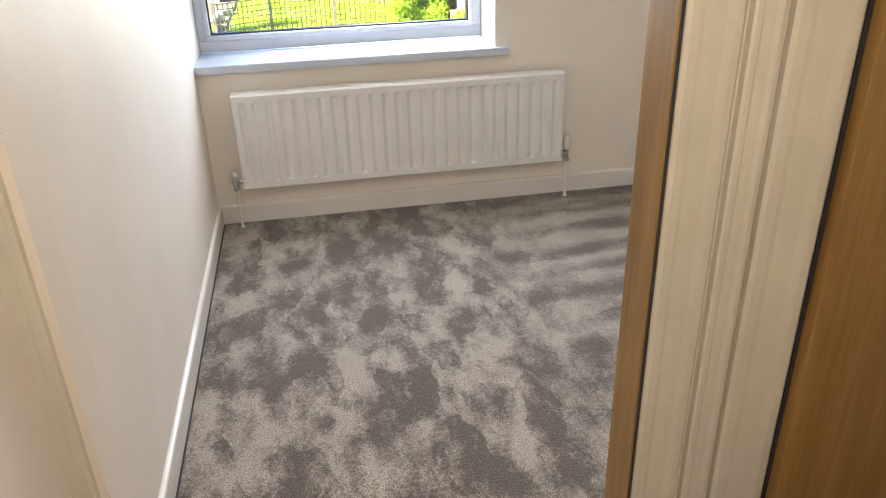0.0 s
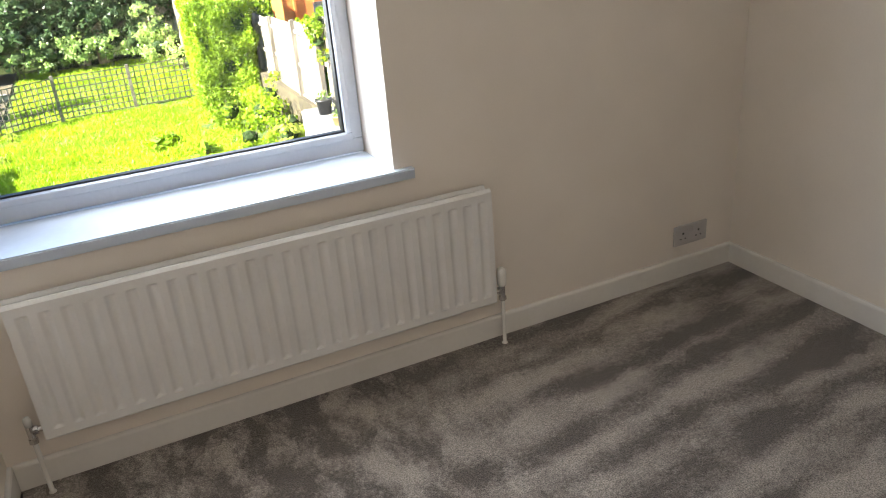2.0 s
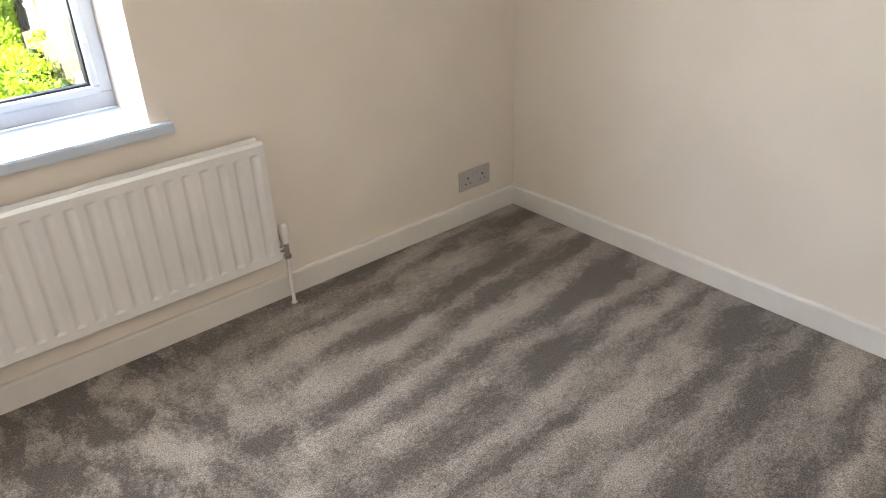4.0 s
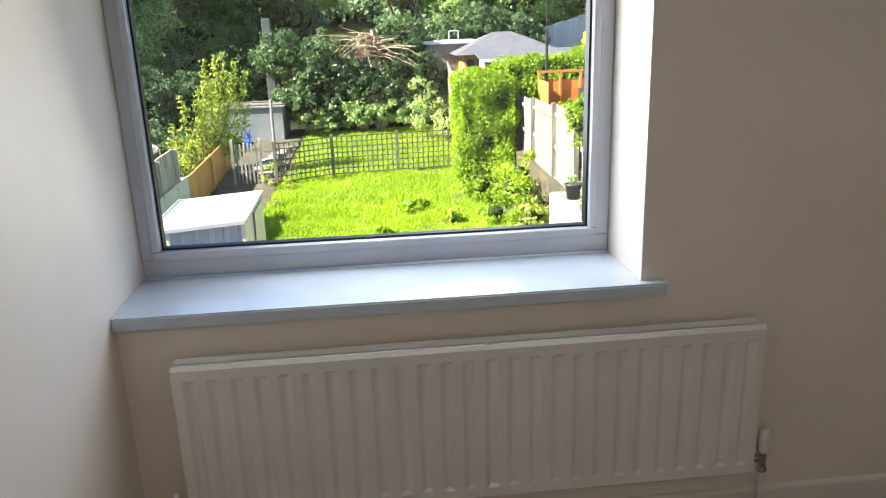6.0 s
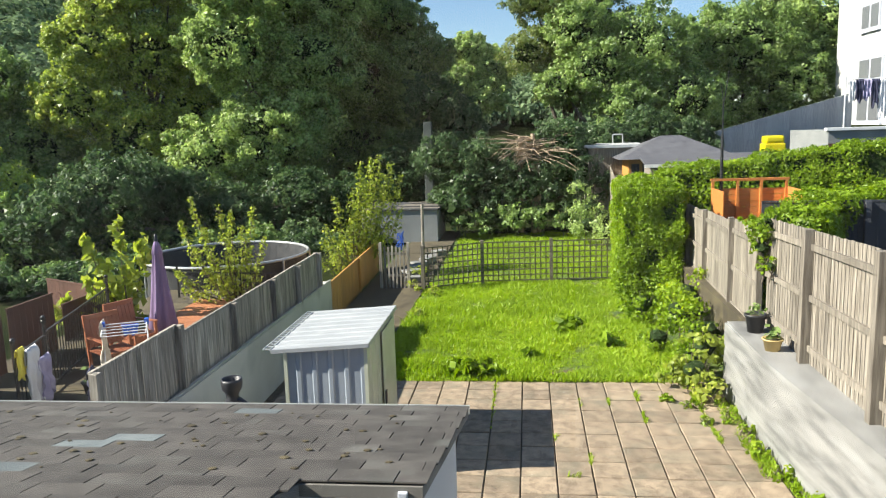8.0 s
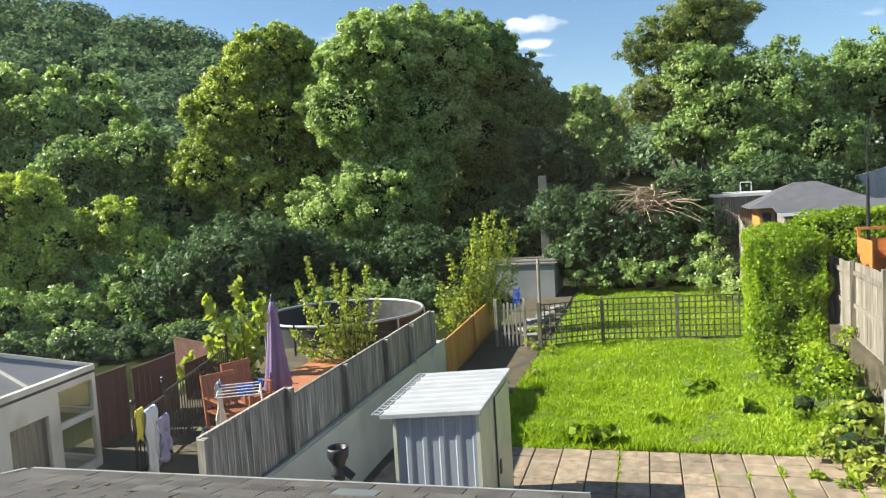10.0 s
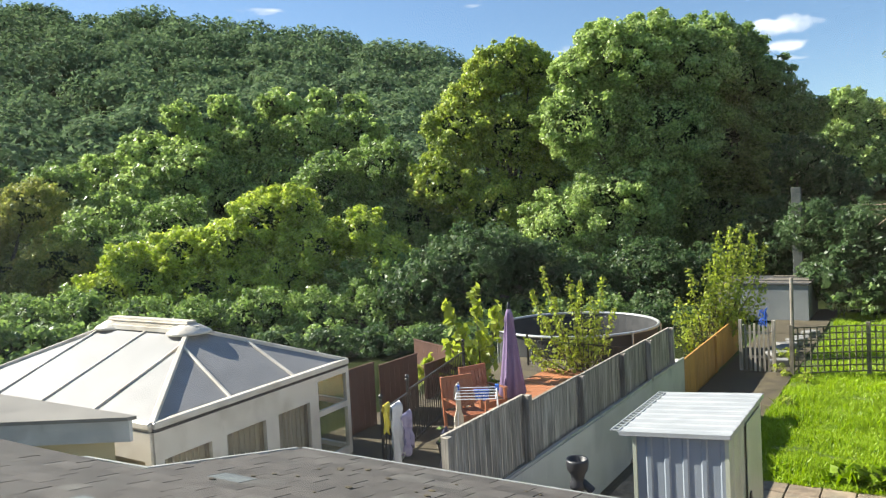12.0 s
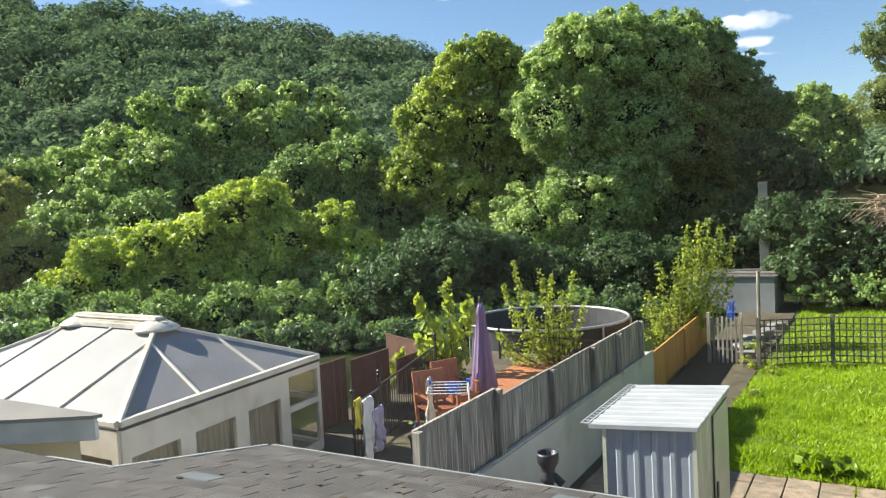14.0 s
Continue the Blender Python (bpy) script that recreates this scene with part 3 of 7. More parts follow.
    l.new(tc.outputs["Object"], tuft.inputs["Vector"])
    tm = n.new("ShaderNodeMath")
    tm.operation = "MULTIPLY_ADD"
    tm.inputs[1].default_value, tm.inputs[2].default_value = 0.28, -0.14
    l.new(tuft.outputs[0], tm.inputs[0])
    ta = n.new("ShaderNodeMath")
    l.new(mx.outputs[0], ta.inputs[0])
    l.new(tm.outputs[0], ta.inputs[1])
    l.new(ta.outputs[0], cr.inputs[0])
    fine = n.new("ShaderNodeTexNoise")
    fine.inputs["Scale"].default_value, fine.inputs["Detail"].default_value = 230, 3
    l.new(tc.outputs["Object"], fine.inputs["Vector"])
    fr = n.new("ShaderNodeMapRange")
    fr.inputs[1].default_value, fr.inputs[2].default_value, fr.inputs[3].default_value, fr.inputs[4].default_value = 0.34, 0.66, 0.5, 1.55
    l.new(fine.outputs[0], fr.inputs[0])
    mul = n.new("ShaderNodeHueSaturation")
    l.new(fr.outputs[0], mul.inputs["Value"])
    l.new(cr.outputs[0], mul.inputs["Color"])
    l.new(mul.outputs[0], bs.inputs["Base Color"])
    bp = n.new("ShaderNodeBump")
    bp.inputs["Strength"].default_value, bp.inputs["Distance"].default_value = 0.8, 0.006
    l.new(fine.outputs[0], bp.inputs["Height"])
    l.new(bp.outputs[0], bs.inputs["Normal"])
    bs.inputs["Sheen Weight"].default_value = 0.25
    return m


bm = bmesh.new()
bmesh.ops.create_grid(bm, x_segments=60, y_segments=80, size=0.5, matrix=Matrix.Translation((1.45, -1.95, 0)) @ Matrix.Diagonal((3.1, 4.0, 1, 1)))
for v in bm.verts:
    v.co.z = 0.002 * noise.noise(v.co * 5)
for f in bm.faces:
    f.normal_update()
floor = struct(part("floor", bm, carpet_material(), smooth=True), "plush grey carpet with brushed lighter and darker patches")
struct(boxpart("subfloor", (-0.1, 3.0, -4.0, 0.3, -0.2, -0.004), M["soil"]), "floor under the carpet")


def skirting(name, along, a0, a1, at, out):
    """A skirting board with a rounded top edge; out is the way it stands off its wall."""
    prof = [(0, 0), (0.015, 0), (0.015, 0.082), (0.012, 0.089), (0.006, 0.092), (0, 0.092)]
    bm = bmesh.new()
    for a in (a0, a1):
        for o, z in prof:
            bm.verts.new((a, at + out * o, z) if along == "x" else (at + out * o, a, z))
    bm.verts.ensure_lookup_table()
    k = len(prof)
    v = bm.verts
    for i in range(k):
        bm.faces.new((v[i], v[(i + 1) % k], v[k + (i + 1) % k], v[k + i]))
    bm.faces.new(v[:k])
    bm.faces.new(v[k:][::-1])
    return struct(part(name, bm, M["gloss"]), "white gloss-painted skirting board")


skirting("baseboard", "x", 0.0165, RX - 0.0165, 0.0, -1)
skirting("baseboard", "y", RY + 0.03, -0.001, 0.0, 1)
skirting("baseboard", "y", RY, -0.001, RX, -1)
# thin dark strip on the carpet, painted as the skirting's shadow line
boxpart("skirting_shadow_strip", (0.0152, 0.021, RY + 0.05, -0.03, -0.002, 0.0032), M["slot"])["kind"] = "structure"
# window board and window
bm = bmesh.new()
prism_bm(bm, [(0.001, -0.032), (1.42, -0.032), (1.42, -0.002), (1.3555, -0.002), (1.3555, 0.268), (0.001, 0.268)], 0.722, 0.757)
bmesh.ops.bevel(bm, geom=[ed for ed in bm.edges if all(v.co.y < -0.03 for v in ed.verts)], offset=0.004, segments=2, affect="EDGES")
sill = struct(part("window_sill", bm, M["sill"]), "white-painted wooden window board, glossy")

window = holder("window_1", "white plastic window with a fixed pane below an opening fanlight", "window", at=(0.68, 0.26, 0.757))
window["kind"] = "structure"
WX0, WX1, WY0, WY1, WZ0, WZ1 = 0.0, 1.356, 0.262, 0.332, 0.757, 2.128
G0, G1, GB, GT = 0.060, 1.292, 0.836, 1.618


def wpart(name, dims, m, bev=0.006, label=""):
    x0, x1, y0, y1, z0, z1 = dims
    return boxpart(name, (x0 - 0.68, x1 - 0.68, y0 - 0.26, y1 - 0.26, z0 - 0.757, z1 - 0.757), m, window, bev, label)


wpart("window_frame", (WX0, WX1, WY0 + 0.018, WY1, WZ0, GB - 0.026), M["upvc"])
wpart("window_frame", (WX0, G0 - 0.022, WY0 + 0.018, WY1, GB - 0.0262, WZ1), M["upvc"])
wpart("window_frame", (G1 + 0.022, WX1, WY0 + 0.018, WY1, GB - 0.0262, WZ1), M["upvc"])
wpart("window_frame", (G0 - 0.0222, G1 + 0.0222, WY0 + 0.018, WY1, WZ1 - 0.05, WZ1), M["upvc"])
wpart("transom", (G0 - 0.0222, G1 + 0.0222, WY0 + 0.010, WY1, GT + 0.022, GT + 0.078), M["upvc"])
for d in ((G0 - 0.024, G1 + 0.024, GB - 0.026, GB - 0.001), (G0 - 0.024, G1 + 0.024, GT + 0.001, GT + 0.026),
          (G0 - 0.024, G0 - 0.001, GB - 0.0012, GT + 0.0012), (G1 + 0.001, G1 + 0.024, GB - 0.0012, GT + 0.0012)):
    bm = bmesh.new()
    box_bm(bm, d[0] - 0.68, d[1] - 0.68, 0.006, 0.045, d[2] - 0.757, d[3] - 0.757, 0.007)
    part("glazing_bead", bm, M["upvc"], window)
for d in ((G0 - 0.002, G1 + 0.002, GB - 0.002, GB + 0.005), (G0 - 0.002, G1 + 0.002, GT - 0.005, GT + 0.002),
          (G0 - 0.002, G0 + 0.005, GB + 0.005, GT - 0.005), (G1 - 0.005, G1 + 0.002, GB + 0.005, GT - 0.005)):
    boxpart("gasket", (d[0] - 0.68, d[1] - 0.68, 0.030, 0.056, d[2] - 0.757, d[3] - 0.757), M["gasket"], window)
pane = boxpart("pane", (G0 - 0.68, G1 - 0.68, 0.044, 0.048, GB - 0.757, GT - 0.757), M["glass"], window)
pane.visible_shadow = False
boxpart("outer_gasket", (G1 - 0.0045 - 0.68, G1 + 0.020 - 0.68, 0.0565, 0.0695, GB + 0.006 - 0.757, GT - 0.006 - 0.757), M["gasket"], window)
# fanlight: its own sash
FZ0, FZ1 = GT + 0.066, WZ1 - 0.045
for d in ((0.036, 1.320, FZ0, FZ0 + 0.052), (0.036, 1.320, FZ1 - 0.052, FZ1), (0.036, 0.088, FZ0 + 0.0522, FZ1 - 0.0522), (1.268, 1.320, FZ0 + 0.0522, FZ1 - 0.0522)):
    bm = bmesh.new()
    box_bm(bm, d[0] - 0.68, d[1] - 0.68, -0.008, 0.05, d[2] - 0.757, d[3] - 0.757, 0.007)
    part("fanlight_sash", bm, M["upvc"], window)
p2 = boxpart("fanlight_pane", (0.088 - 0.68, 1.268 - 0.68, 0.026, 0.030, FZ0 + 0.052 - 0.757, FZ1 - 0.052 - 0.757), M["glass"], window)
p2.visible_shadow = False
bm = bmesh.new()
box_bm(bm, -0.085, 0.02, -0.018, -0.009, FZ0 + 0.012 - 0.757, FZ0 + 0.040 - 0.757, 0.004)
box_bm(bm, -0.06, -0.035, -0.040, -0.0185, FZ0 + 0.016 - 0.757, FZ0 + 0.036 - 0.757, 0.005)
box_bm(bm, -0.06, 0.05, -0.052, -0.0405, FZ0 + 0.017 - 0.757, FZ0 + 0.035 - 0.757, 0.005)
part("fanlight_handle", bm, M["chrome"], window, "small metal catch handle")
bm = bmesh.new()
box_bm(bm, 0.0, 1.42, 0.3605, 0.40, 0.66, 0.700, 0.006)
struct(part("outer_sill", bm, M["upvc"]), "white outer window sill")

# radiator
def radiator():
    x0, x1, z0, z1, y = 0.140, 1.674, 0.190, 0.640, -0.088
    e = holder("radiator", "white double-panel steel radiator under the window board", "radiator", at=((x0 + x1) / 2, y, 0))
    ox, w = (x0 + x1) / 2, x1 - x0
    nf = 26
    p = w / (nf + 0.35)
    xs, zs = [], []

    def panel(yf, name):
        bm = bmesh.new()
        cols = [0.0, 0.010]
        prof = [(0.0, 0.0), (0.22, 0.0)] + [(0.22 + 0.62 * k / 10, (0.5 - 0.5 * math.cos(2 * math.pi * k / 10)) ** 0.7) for k in range(1, 11)] + [(1.0, 0.0)]
        pts = [(0.0, 0.0)]
        start = 0.012
        step = (w - 0.024) / nf
        for i in range(nf):
            for u, d in prof[:-1]:
                pts.append((start + (i + u) * step, d))
        pts += [(w - 0.012, 0.0), (w, 0.0)]
        rows = [(0.0, 0.008, 0), (0.008, 0.0, 0), (0.034, 0.0, 0), (0.037, 0.0, 0.45), (0.043, 0.0, 1), (z1 - z0 - 0.046, 0.0, 1), (z1 - z0 - 0.040, 0.0, 0.5), (z1 - z0 - 0.037, 0.0, 0), (z1 - z0 - 0.010, 0.0, 0), (z1 - z0, 0.008, 0)]
        grid = []
        for z, back, on in rows:
            grid.append([bm.verts.new((x - w / 2, yf - y + back + on * d * 0.010 + 0.0, z + z0)) for x, d in pts])
        for a, b in zip(grid, grid[1:]):
            for i in range(len(pts) - 1):
                bm.faces.new((a[i], a[i + 1], b[i + 1], b[i]))
        back = [bm.verts.new((s * w / 2, yf - y + 0.016, z)) for s, z in ((-1, z0), (1, z0), (1, z1), (-1, z1))]
        bm.faces.new(back)
        for (a, b), line in (((back[0], back[1]), grid[0]), ((back[3], back[2]), grid[-1])):
            for i in range(len(line) - 1):
                pass
            bm.faces.new([a] + line + [b])
        bm.faces.new([back[0]] + [g[0] for g in grid] + [back[3]])
        bm.faces.new([back[1]] + [g[-1] for g in grid] + [back[2]])
        ob = part(name, bm, M["rad"], e)
        return ob

    panel(y, "front_panel")
    panel(y + 0.046, "rear_panel")
    bm = bmesh.new()
    for i in range(60):
        xx = -w / 2 + 0.02 + (w - 0.04) * i / 59
        box_bm(bm, xx - 0.001, xx + 0.001, 0.0165, 0.045, z0 + 0.03, z1 - 0.03)
    part("convector_fins", bm, M["rad"], e)
    for xx in (-0.5, 0.5):
        boxpart("wall_bracket", (xx - 0.02, xx + 0.02, 0.063, 0.086, z0 + 0.05, z1 - 0.05), M["rad"], e)
    # valves and tails
    for s, top in ((-1, "lock"), (1, "trv")):
        xv = s * (w / 2 + 0.034)
        bm = bmesh.new()
        cyl_bm(bm, (s * w / 2, 0.020, z0 + 0.040), (xv, 0.020, z0 + 0.040), 0.0095)
        cyl_bm(bm, (xv, 0.020, z0 + 0.012), (xv, 0.020, z0 + 0.058), 0.0115)
        cyl_bm(bm, (xv - s * 0.020, 0.020, z0 + 0.040), (xv - s * 0.008, 0.020, z0 + 0.040), 0.0155, seg=6)
        cyl_bm(bm, (xv, 0.020, z0 - 0.002), (xv, 0.020, z0 + 0.014), 0.0145, seg=6)
        part("valve_body", bm, M["chrome"], e, "tarnished chrome valve")
        bm = bmesh.new()
        if top == "trv":
            lathe_bm(bm, [(0.0, z0 + 0.058), (0.014, z0 + 0.058), (0.017, z0 + 0.066), (0.018, z0 + 0.10), (0.016, z0 + 0.125), (0.010, z0 + 0.132), (0.0, z0 + 0.133)], 16, (xv, 0.020))
        else:
            lathe_bm(bm, [(0.0, z0 + 0.058), (0.011, z0 + 0.058), (0.012, z0 + 0.08), (0.008, z0 + 0.088), (0.0, z0 + 0.089)], 16, (xv, 0.020))
        part("valve_cap", bm, M["gloss"], e, "white plastic valve cap", smooth=True)
        bm = bmesh.new()
        cyl_bm(bm, (xv, 0.020, 0.0), (xv, 0.020, z0), 0.0075)
        lathe_bm(bm, [(0.008, 0.006), (0.011, 0.004), (0.012, 0.001)], 16, (xv, 0.020))
        part("pipe_tail", bm, M["gloss"], e, "white-painted pipe into the carpet")


radiator()

# double socket
def socket():
    e = holder("wall_socket", "grey plastic double wall socket above the skirting board", "socket", at=(2.668, 0.0, 0.194))
    bm = bmesh.new()
    box_bm(bm, -0.088, 0.088, -0.010, 0.0, -0.045, 0.045, 0.004)
    part("face_plate", bm, M["socket"], e)
    for cx in (-0.042, 0.042):
        bm = bmesh.new()
        box_bm(bm, cx - 0.004, cx + 0.004, -0.0112, -0.0102, 0.004, 0.013)
        box_bm(bm, cx - 0.016, cx - 0.009, -0.0112, -0.0102, -0.018, -0.013)
        box_bm(bm, cx + 0.009, cx + 0.016, -0.0112, -0.0102, -0.018, -0.013)
        part("pin_slots", bm, M["slot"], e)
        bm = bmesh.new()
        s = -1 if cx < 0 else 1
        box_bm(bm, s * 0.012 - 0.006, s * 0.012 + 0.006, -0.0135, -0.0102, 0.014, 0.034, 0.001)
        part("rocker_switch", bm, M["socket"], e)


socket()

# doorway: oak lining, fluted architraves, oak doors
def fluted(name, x0, x1, y, z0, z1, label):
    """An upright moulding with rounded reeds, standing off a wall face that looks along -y."""
    bm = bmesh.new()
    prof = [(0.0, 0.0), (0.0, 0.015), (0.08, 0.018), (0.22, 0.018), (0.30, 0.0165), (0.46, 0.0168), (0.64, 0.017), (0.80, 0.019), (0.92, 0.018), (0.97, 0.014), (1.0, 0.006), (1.0, 0.0)]
    for z in (z0, z1):
        for u, d in prof:
            bm.verts.new((x0 + u * (x1 - x0), y - d, z))
    bm.verts.ensure_lookup_table()
    k, v = len(prof), bm.verts
    for i in range(k):
        bm.faces.new((v[i], v[(i + 1) % k], v[k + (i + 1) % k], v[k + i]))
    bm.faces.new(v[:k])
    bm.faces.new(v[k:][::-1])
    return struct(part(name, bm, M["cream_paint"]), label)


HY = RY - 0.10
fluted("trim", 1.0625, 1.165, HY, 0, 2.08, "cream-painted moulded architrave")
fluted("trim", 1.175, 1.235, HY, 0, 2.08, "cream-painted moulded architrave")
fluted("trim", 1.245, 1.374, HY, 0, 2.08, "cream-painted moulded architrave")
fluted("trim", 0.040, -0.03, HY, 0, 2.08, "cream-painted moulded architrave")
bm = bmesh.new()
box_bm(bm, 1.055, 1.0835, HY - 0.004, RY + 0.004, 0, 2.03, 0.003)
struct(part("door_lining", bm, M["oak"]), "oak door lining")
# solid dark strip standing in for shadow between lining and architrave
bm = bmesh.new()
box_bm(bm, 1.0585, 1.0622, HY - 0.010, HY - 0.0045, 0, 2.03)
struct(part("door_lining_shadow_gap", bm, M["slot"]), "dark strip painted as the shadow beside the oak lining")
bm = bmesh.new()
box_bm(bm, 1.385, 1.88, HY - 0.040, HY - 0.004, 0.006, 2.0, 0.003)
door_1 = struct(part("door_1", bm, M["oak"]), "closed oak veneer door in the hall")
boxpart("door_gap", (1.375, 1.384, HY - 0.012, HY - 0.001, 0.0, 2.0), M["slot"])["kind"] = "structure"

# ---- outdoors: ground and large structure ----
GZ = -2.85
bm = bmesh.new()
bmesh.ops.create_grid(bm, x_segments=90, y_segments=90, size=900)
for v in bm.verts:
    d = max(0.0, math.hypot(v.co.x + 20, v.co.y - 20) - 60)
    v.co.z = GZ - 0.07 - min(6.0, d * 0.02) if v.co.x < 40 else GZ - 0.07 + min(14.0, (v.co.x - 40) * 0.1)
ground = struct(part("ground", bm, M["far_ground"]), "rough dark green ground out to the hills")
bm = bmesh.new()
bmesh.ops.create_grid(bm, x_segments=40, y_segments=90, size=0.5, matrix=Matrix.Translation((0.5, 21.2, GZ)) @ Matrix.Diagonal((8.4, 18.2, 1, 1)))
for v in bm.verts:
    v.co.z = GZ - 0.01 + 0.06 * noise.noise(v.co * 0.7) + 0.02 * noise.noise(v.co * 3)
struct(part("lawn", bm, M["turf"], smooth=True), "bright overgrown garden lawn")
struct(boxpart("patio_bed", (-3.6, 3.95, 0.5, 12.1, GZ - 0.06, GZ - 0.022), M["soil"]), "earth showing in the patio joints")
struct(boxpart("path_bed", (-3.6, -1.95, 12.1, 31.0, GZ - 0.06, GZ + 0.035), M["soil"]), "worn earth and gravel path along the fence")
# neighbour's raised yards
struct(boxpart("terrace_west", (-7.7, -3.72, 4.5, 16.2, GZ - 0.2, -2.10), M["soil"]), "raised paved yard of the next house")
struct(boxpart("terrace_east", (4.35, 30.0, 4.0, 18.5, GZ - 0.2, -1.78), M["soil"]), "higher ground of the next garden")
struct(boxpart("terrace_east_far", (4.7, 40.0, 18.5, 60.0, GZ - 0.2, -1.3), M["far_ground"]), "higher rough ground beyond the hedge")


def roof_z(x, y):
    return -0.42 - (y - 4.55) * 0.19


ROOF = [(-3.60, 4.50), (-3.65, 3.12), (-4.30, 3.05), (-6.2, 3.05), (-6.2, 0.552), (-0.70, 0.552), (-0.42, 1.70), (-0.15, 2.70), (0.41, 2.70), (0.46, 4.52)]
bm = bmesh.new()
prism_bm(bm, ROOF, lambda x, y: roof_z(x, y) - 0.07, lambda x, y: roof_z(x, y) - 0.012)
roof_ext = struct(part("roof_extension", bm, M["felt"]), "low sloping roof deck of the kitchen extension")
bm = bmesh.new()
prism_bm(bm, [(-3.52, 4.42), (-3.55, 0.56), (-0.78, 0.56), (-0.50, 1.7), (-0.22, 2.72), (-0.22, 2.78), (0.33, 2.78), (0.38, 4.42)], GZ, lambda x, y: roof_z(x, y) - 0.075)
struct(part("extension_wall", bm, M["white_wall"]), "white rendered kitchen extension")
bm = bmesh.new()
prism_bm(bm, [(-0.14, 2.705), (-0.14, 2.765), (0.40, 2.765), (0.40, 2.705)], lambda x, y: roof_z(x, y) - 0.26, lambda x, y: roof_z(x, y) - 0.074)
prism_bm(bm, [(-0.14, 2.46), (-0.14, 2.70), (0.36, 2.70), (0.36, 2.46)], -0.40, -0.36)
struct(part("fascia", bm, M["white_wall"]), "white boxed fascia and soffit")
bm = bmesh.new()
box_bm(bm, 0.30, 0.345, 2.68, 2.7045, -0.36, -0.10, 0.006)
struct(part("gutter_outlet", bm, M["upvc"]), "white plastic gutter outlet")
bm = bmesh.new()
for (xa, ya), (xb, yb) in (((-3.60, 4.53), (0.47, 4.55)), ((-3.63, 4.50), (-3.68, 3.14)), ((-3.66, 3.14), (-4.3, 3.08))):
    d = Vector((xb - xa, yb - ya)).normalized() * 0.0
    n2 = Vector((-(yb - ya), xb - xa)).normalized() * 0.018
    prism_bm(bm, [(xa - n2.x, ya - n2.y), (xb - n2.x, yb - n2.y), (xb + n2.x, yb + n2.y), (xa + n2.x, ya + n2.y)],
             lambda x, y: roof_z(x, y) - 0.05, lambda x, y: roof_z(x, y) + 0.012)
struct(part("roof_drip_edge", bm, M["ring"]), "pale metal drip edge of the shingle roof")
# neighbour's flat-roofed extension
bm = bmesh.new()
prism_bm(bm, [(-12.2, 4.38), (-12.2, 3.3), (-7.06, 3.44), (-5.58, 4.30), (-5.55, 4.38)], -0.335, -0.300)
struct(part("flat_roof", bm, M["felt"]), "grey felt flat roof of the next house")
bm = bmesh.new()
for (xa, ya), (xb, yb) in (((-12.2, 3.32), (-7.06, 3.46)), ((-7.06, 3.46), (-5.60, 4.33))):
    prism_bm(bm, [(xa, ya), (xb, yb), (xb - 0.01, yb + 0.04), (xa, ya + 0.04)], -0.54, -0.336)
struct(part("flat_roof_fascia", bm, M["fascia"]), "grey weathered fascia board")
bm = bmesh.new()
prism_bm(bm, [(-12.0, 3.66), (-7.0, 3.78), (-5.80, 4.30), (-12, 4.30)], GZ, -0.345)
struct(part("neighbour_wall_front", bm, M["yellow_wall"]), "pale yellow rendered wall in shade")

# left boundary: rendered retaining wall, fence on it
bm = bmesh.new()
prism_bm(bm, [(-3.45, 4.5), (-3.45, 10.0), (-3.50, 15.7), (-3.75, 15.7), (-3.72, 4.5)], GZ - 0.1, lambda x, y: -1.74 - 0.010 * (y - 8))
struct(part("retaining_wall_west", bm, M["cream_wall"]), "smooth cream-rendered retaining wall")
bm = bmesh.new()
prism_bm(bm, [(-3.44, 5.6), (-3.495, 15.7), (-3.53, 15.7), (-3.475, 5.6)], lambda x, y: -1.735 - 0.010 * (y - 8), lambda x, y: -1.70 - 0.010 * (y - 8))
struct(part("wall_coping", bm, M["ring"]), "pale metal strip along the wall top")


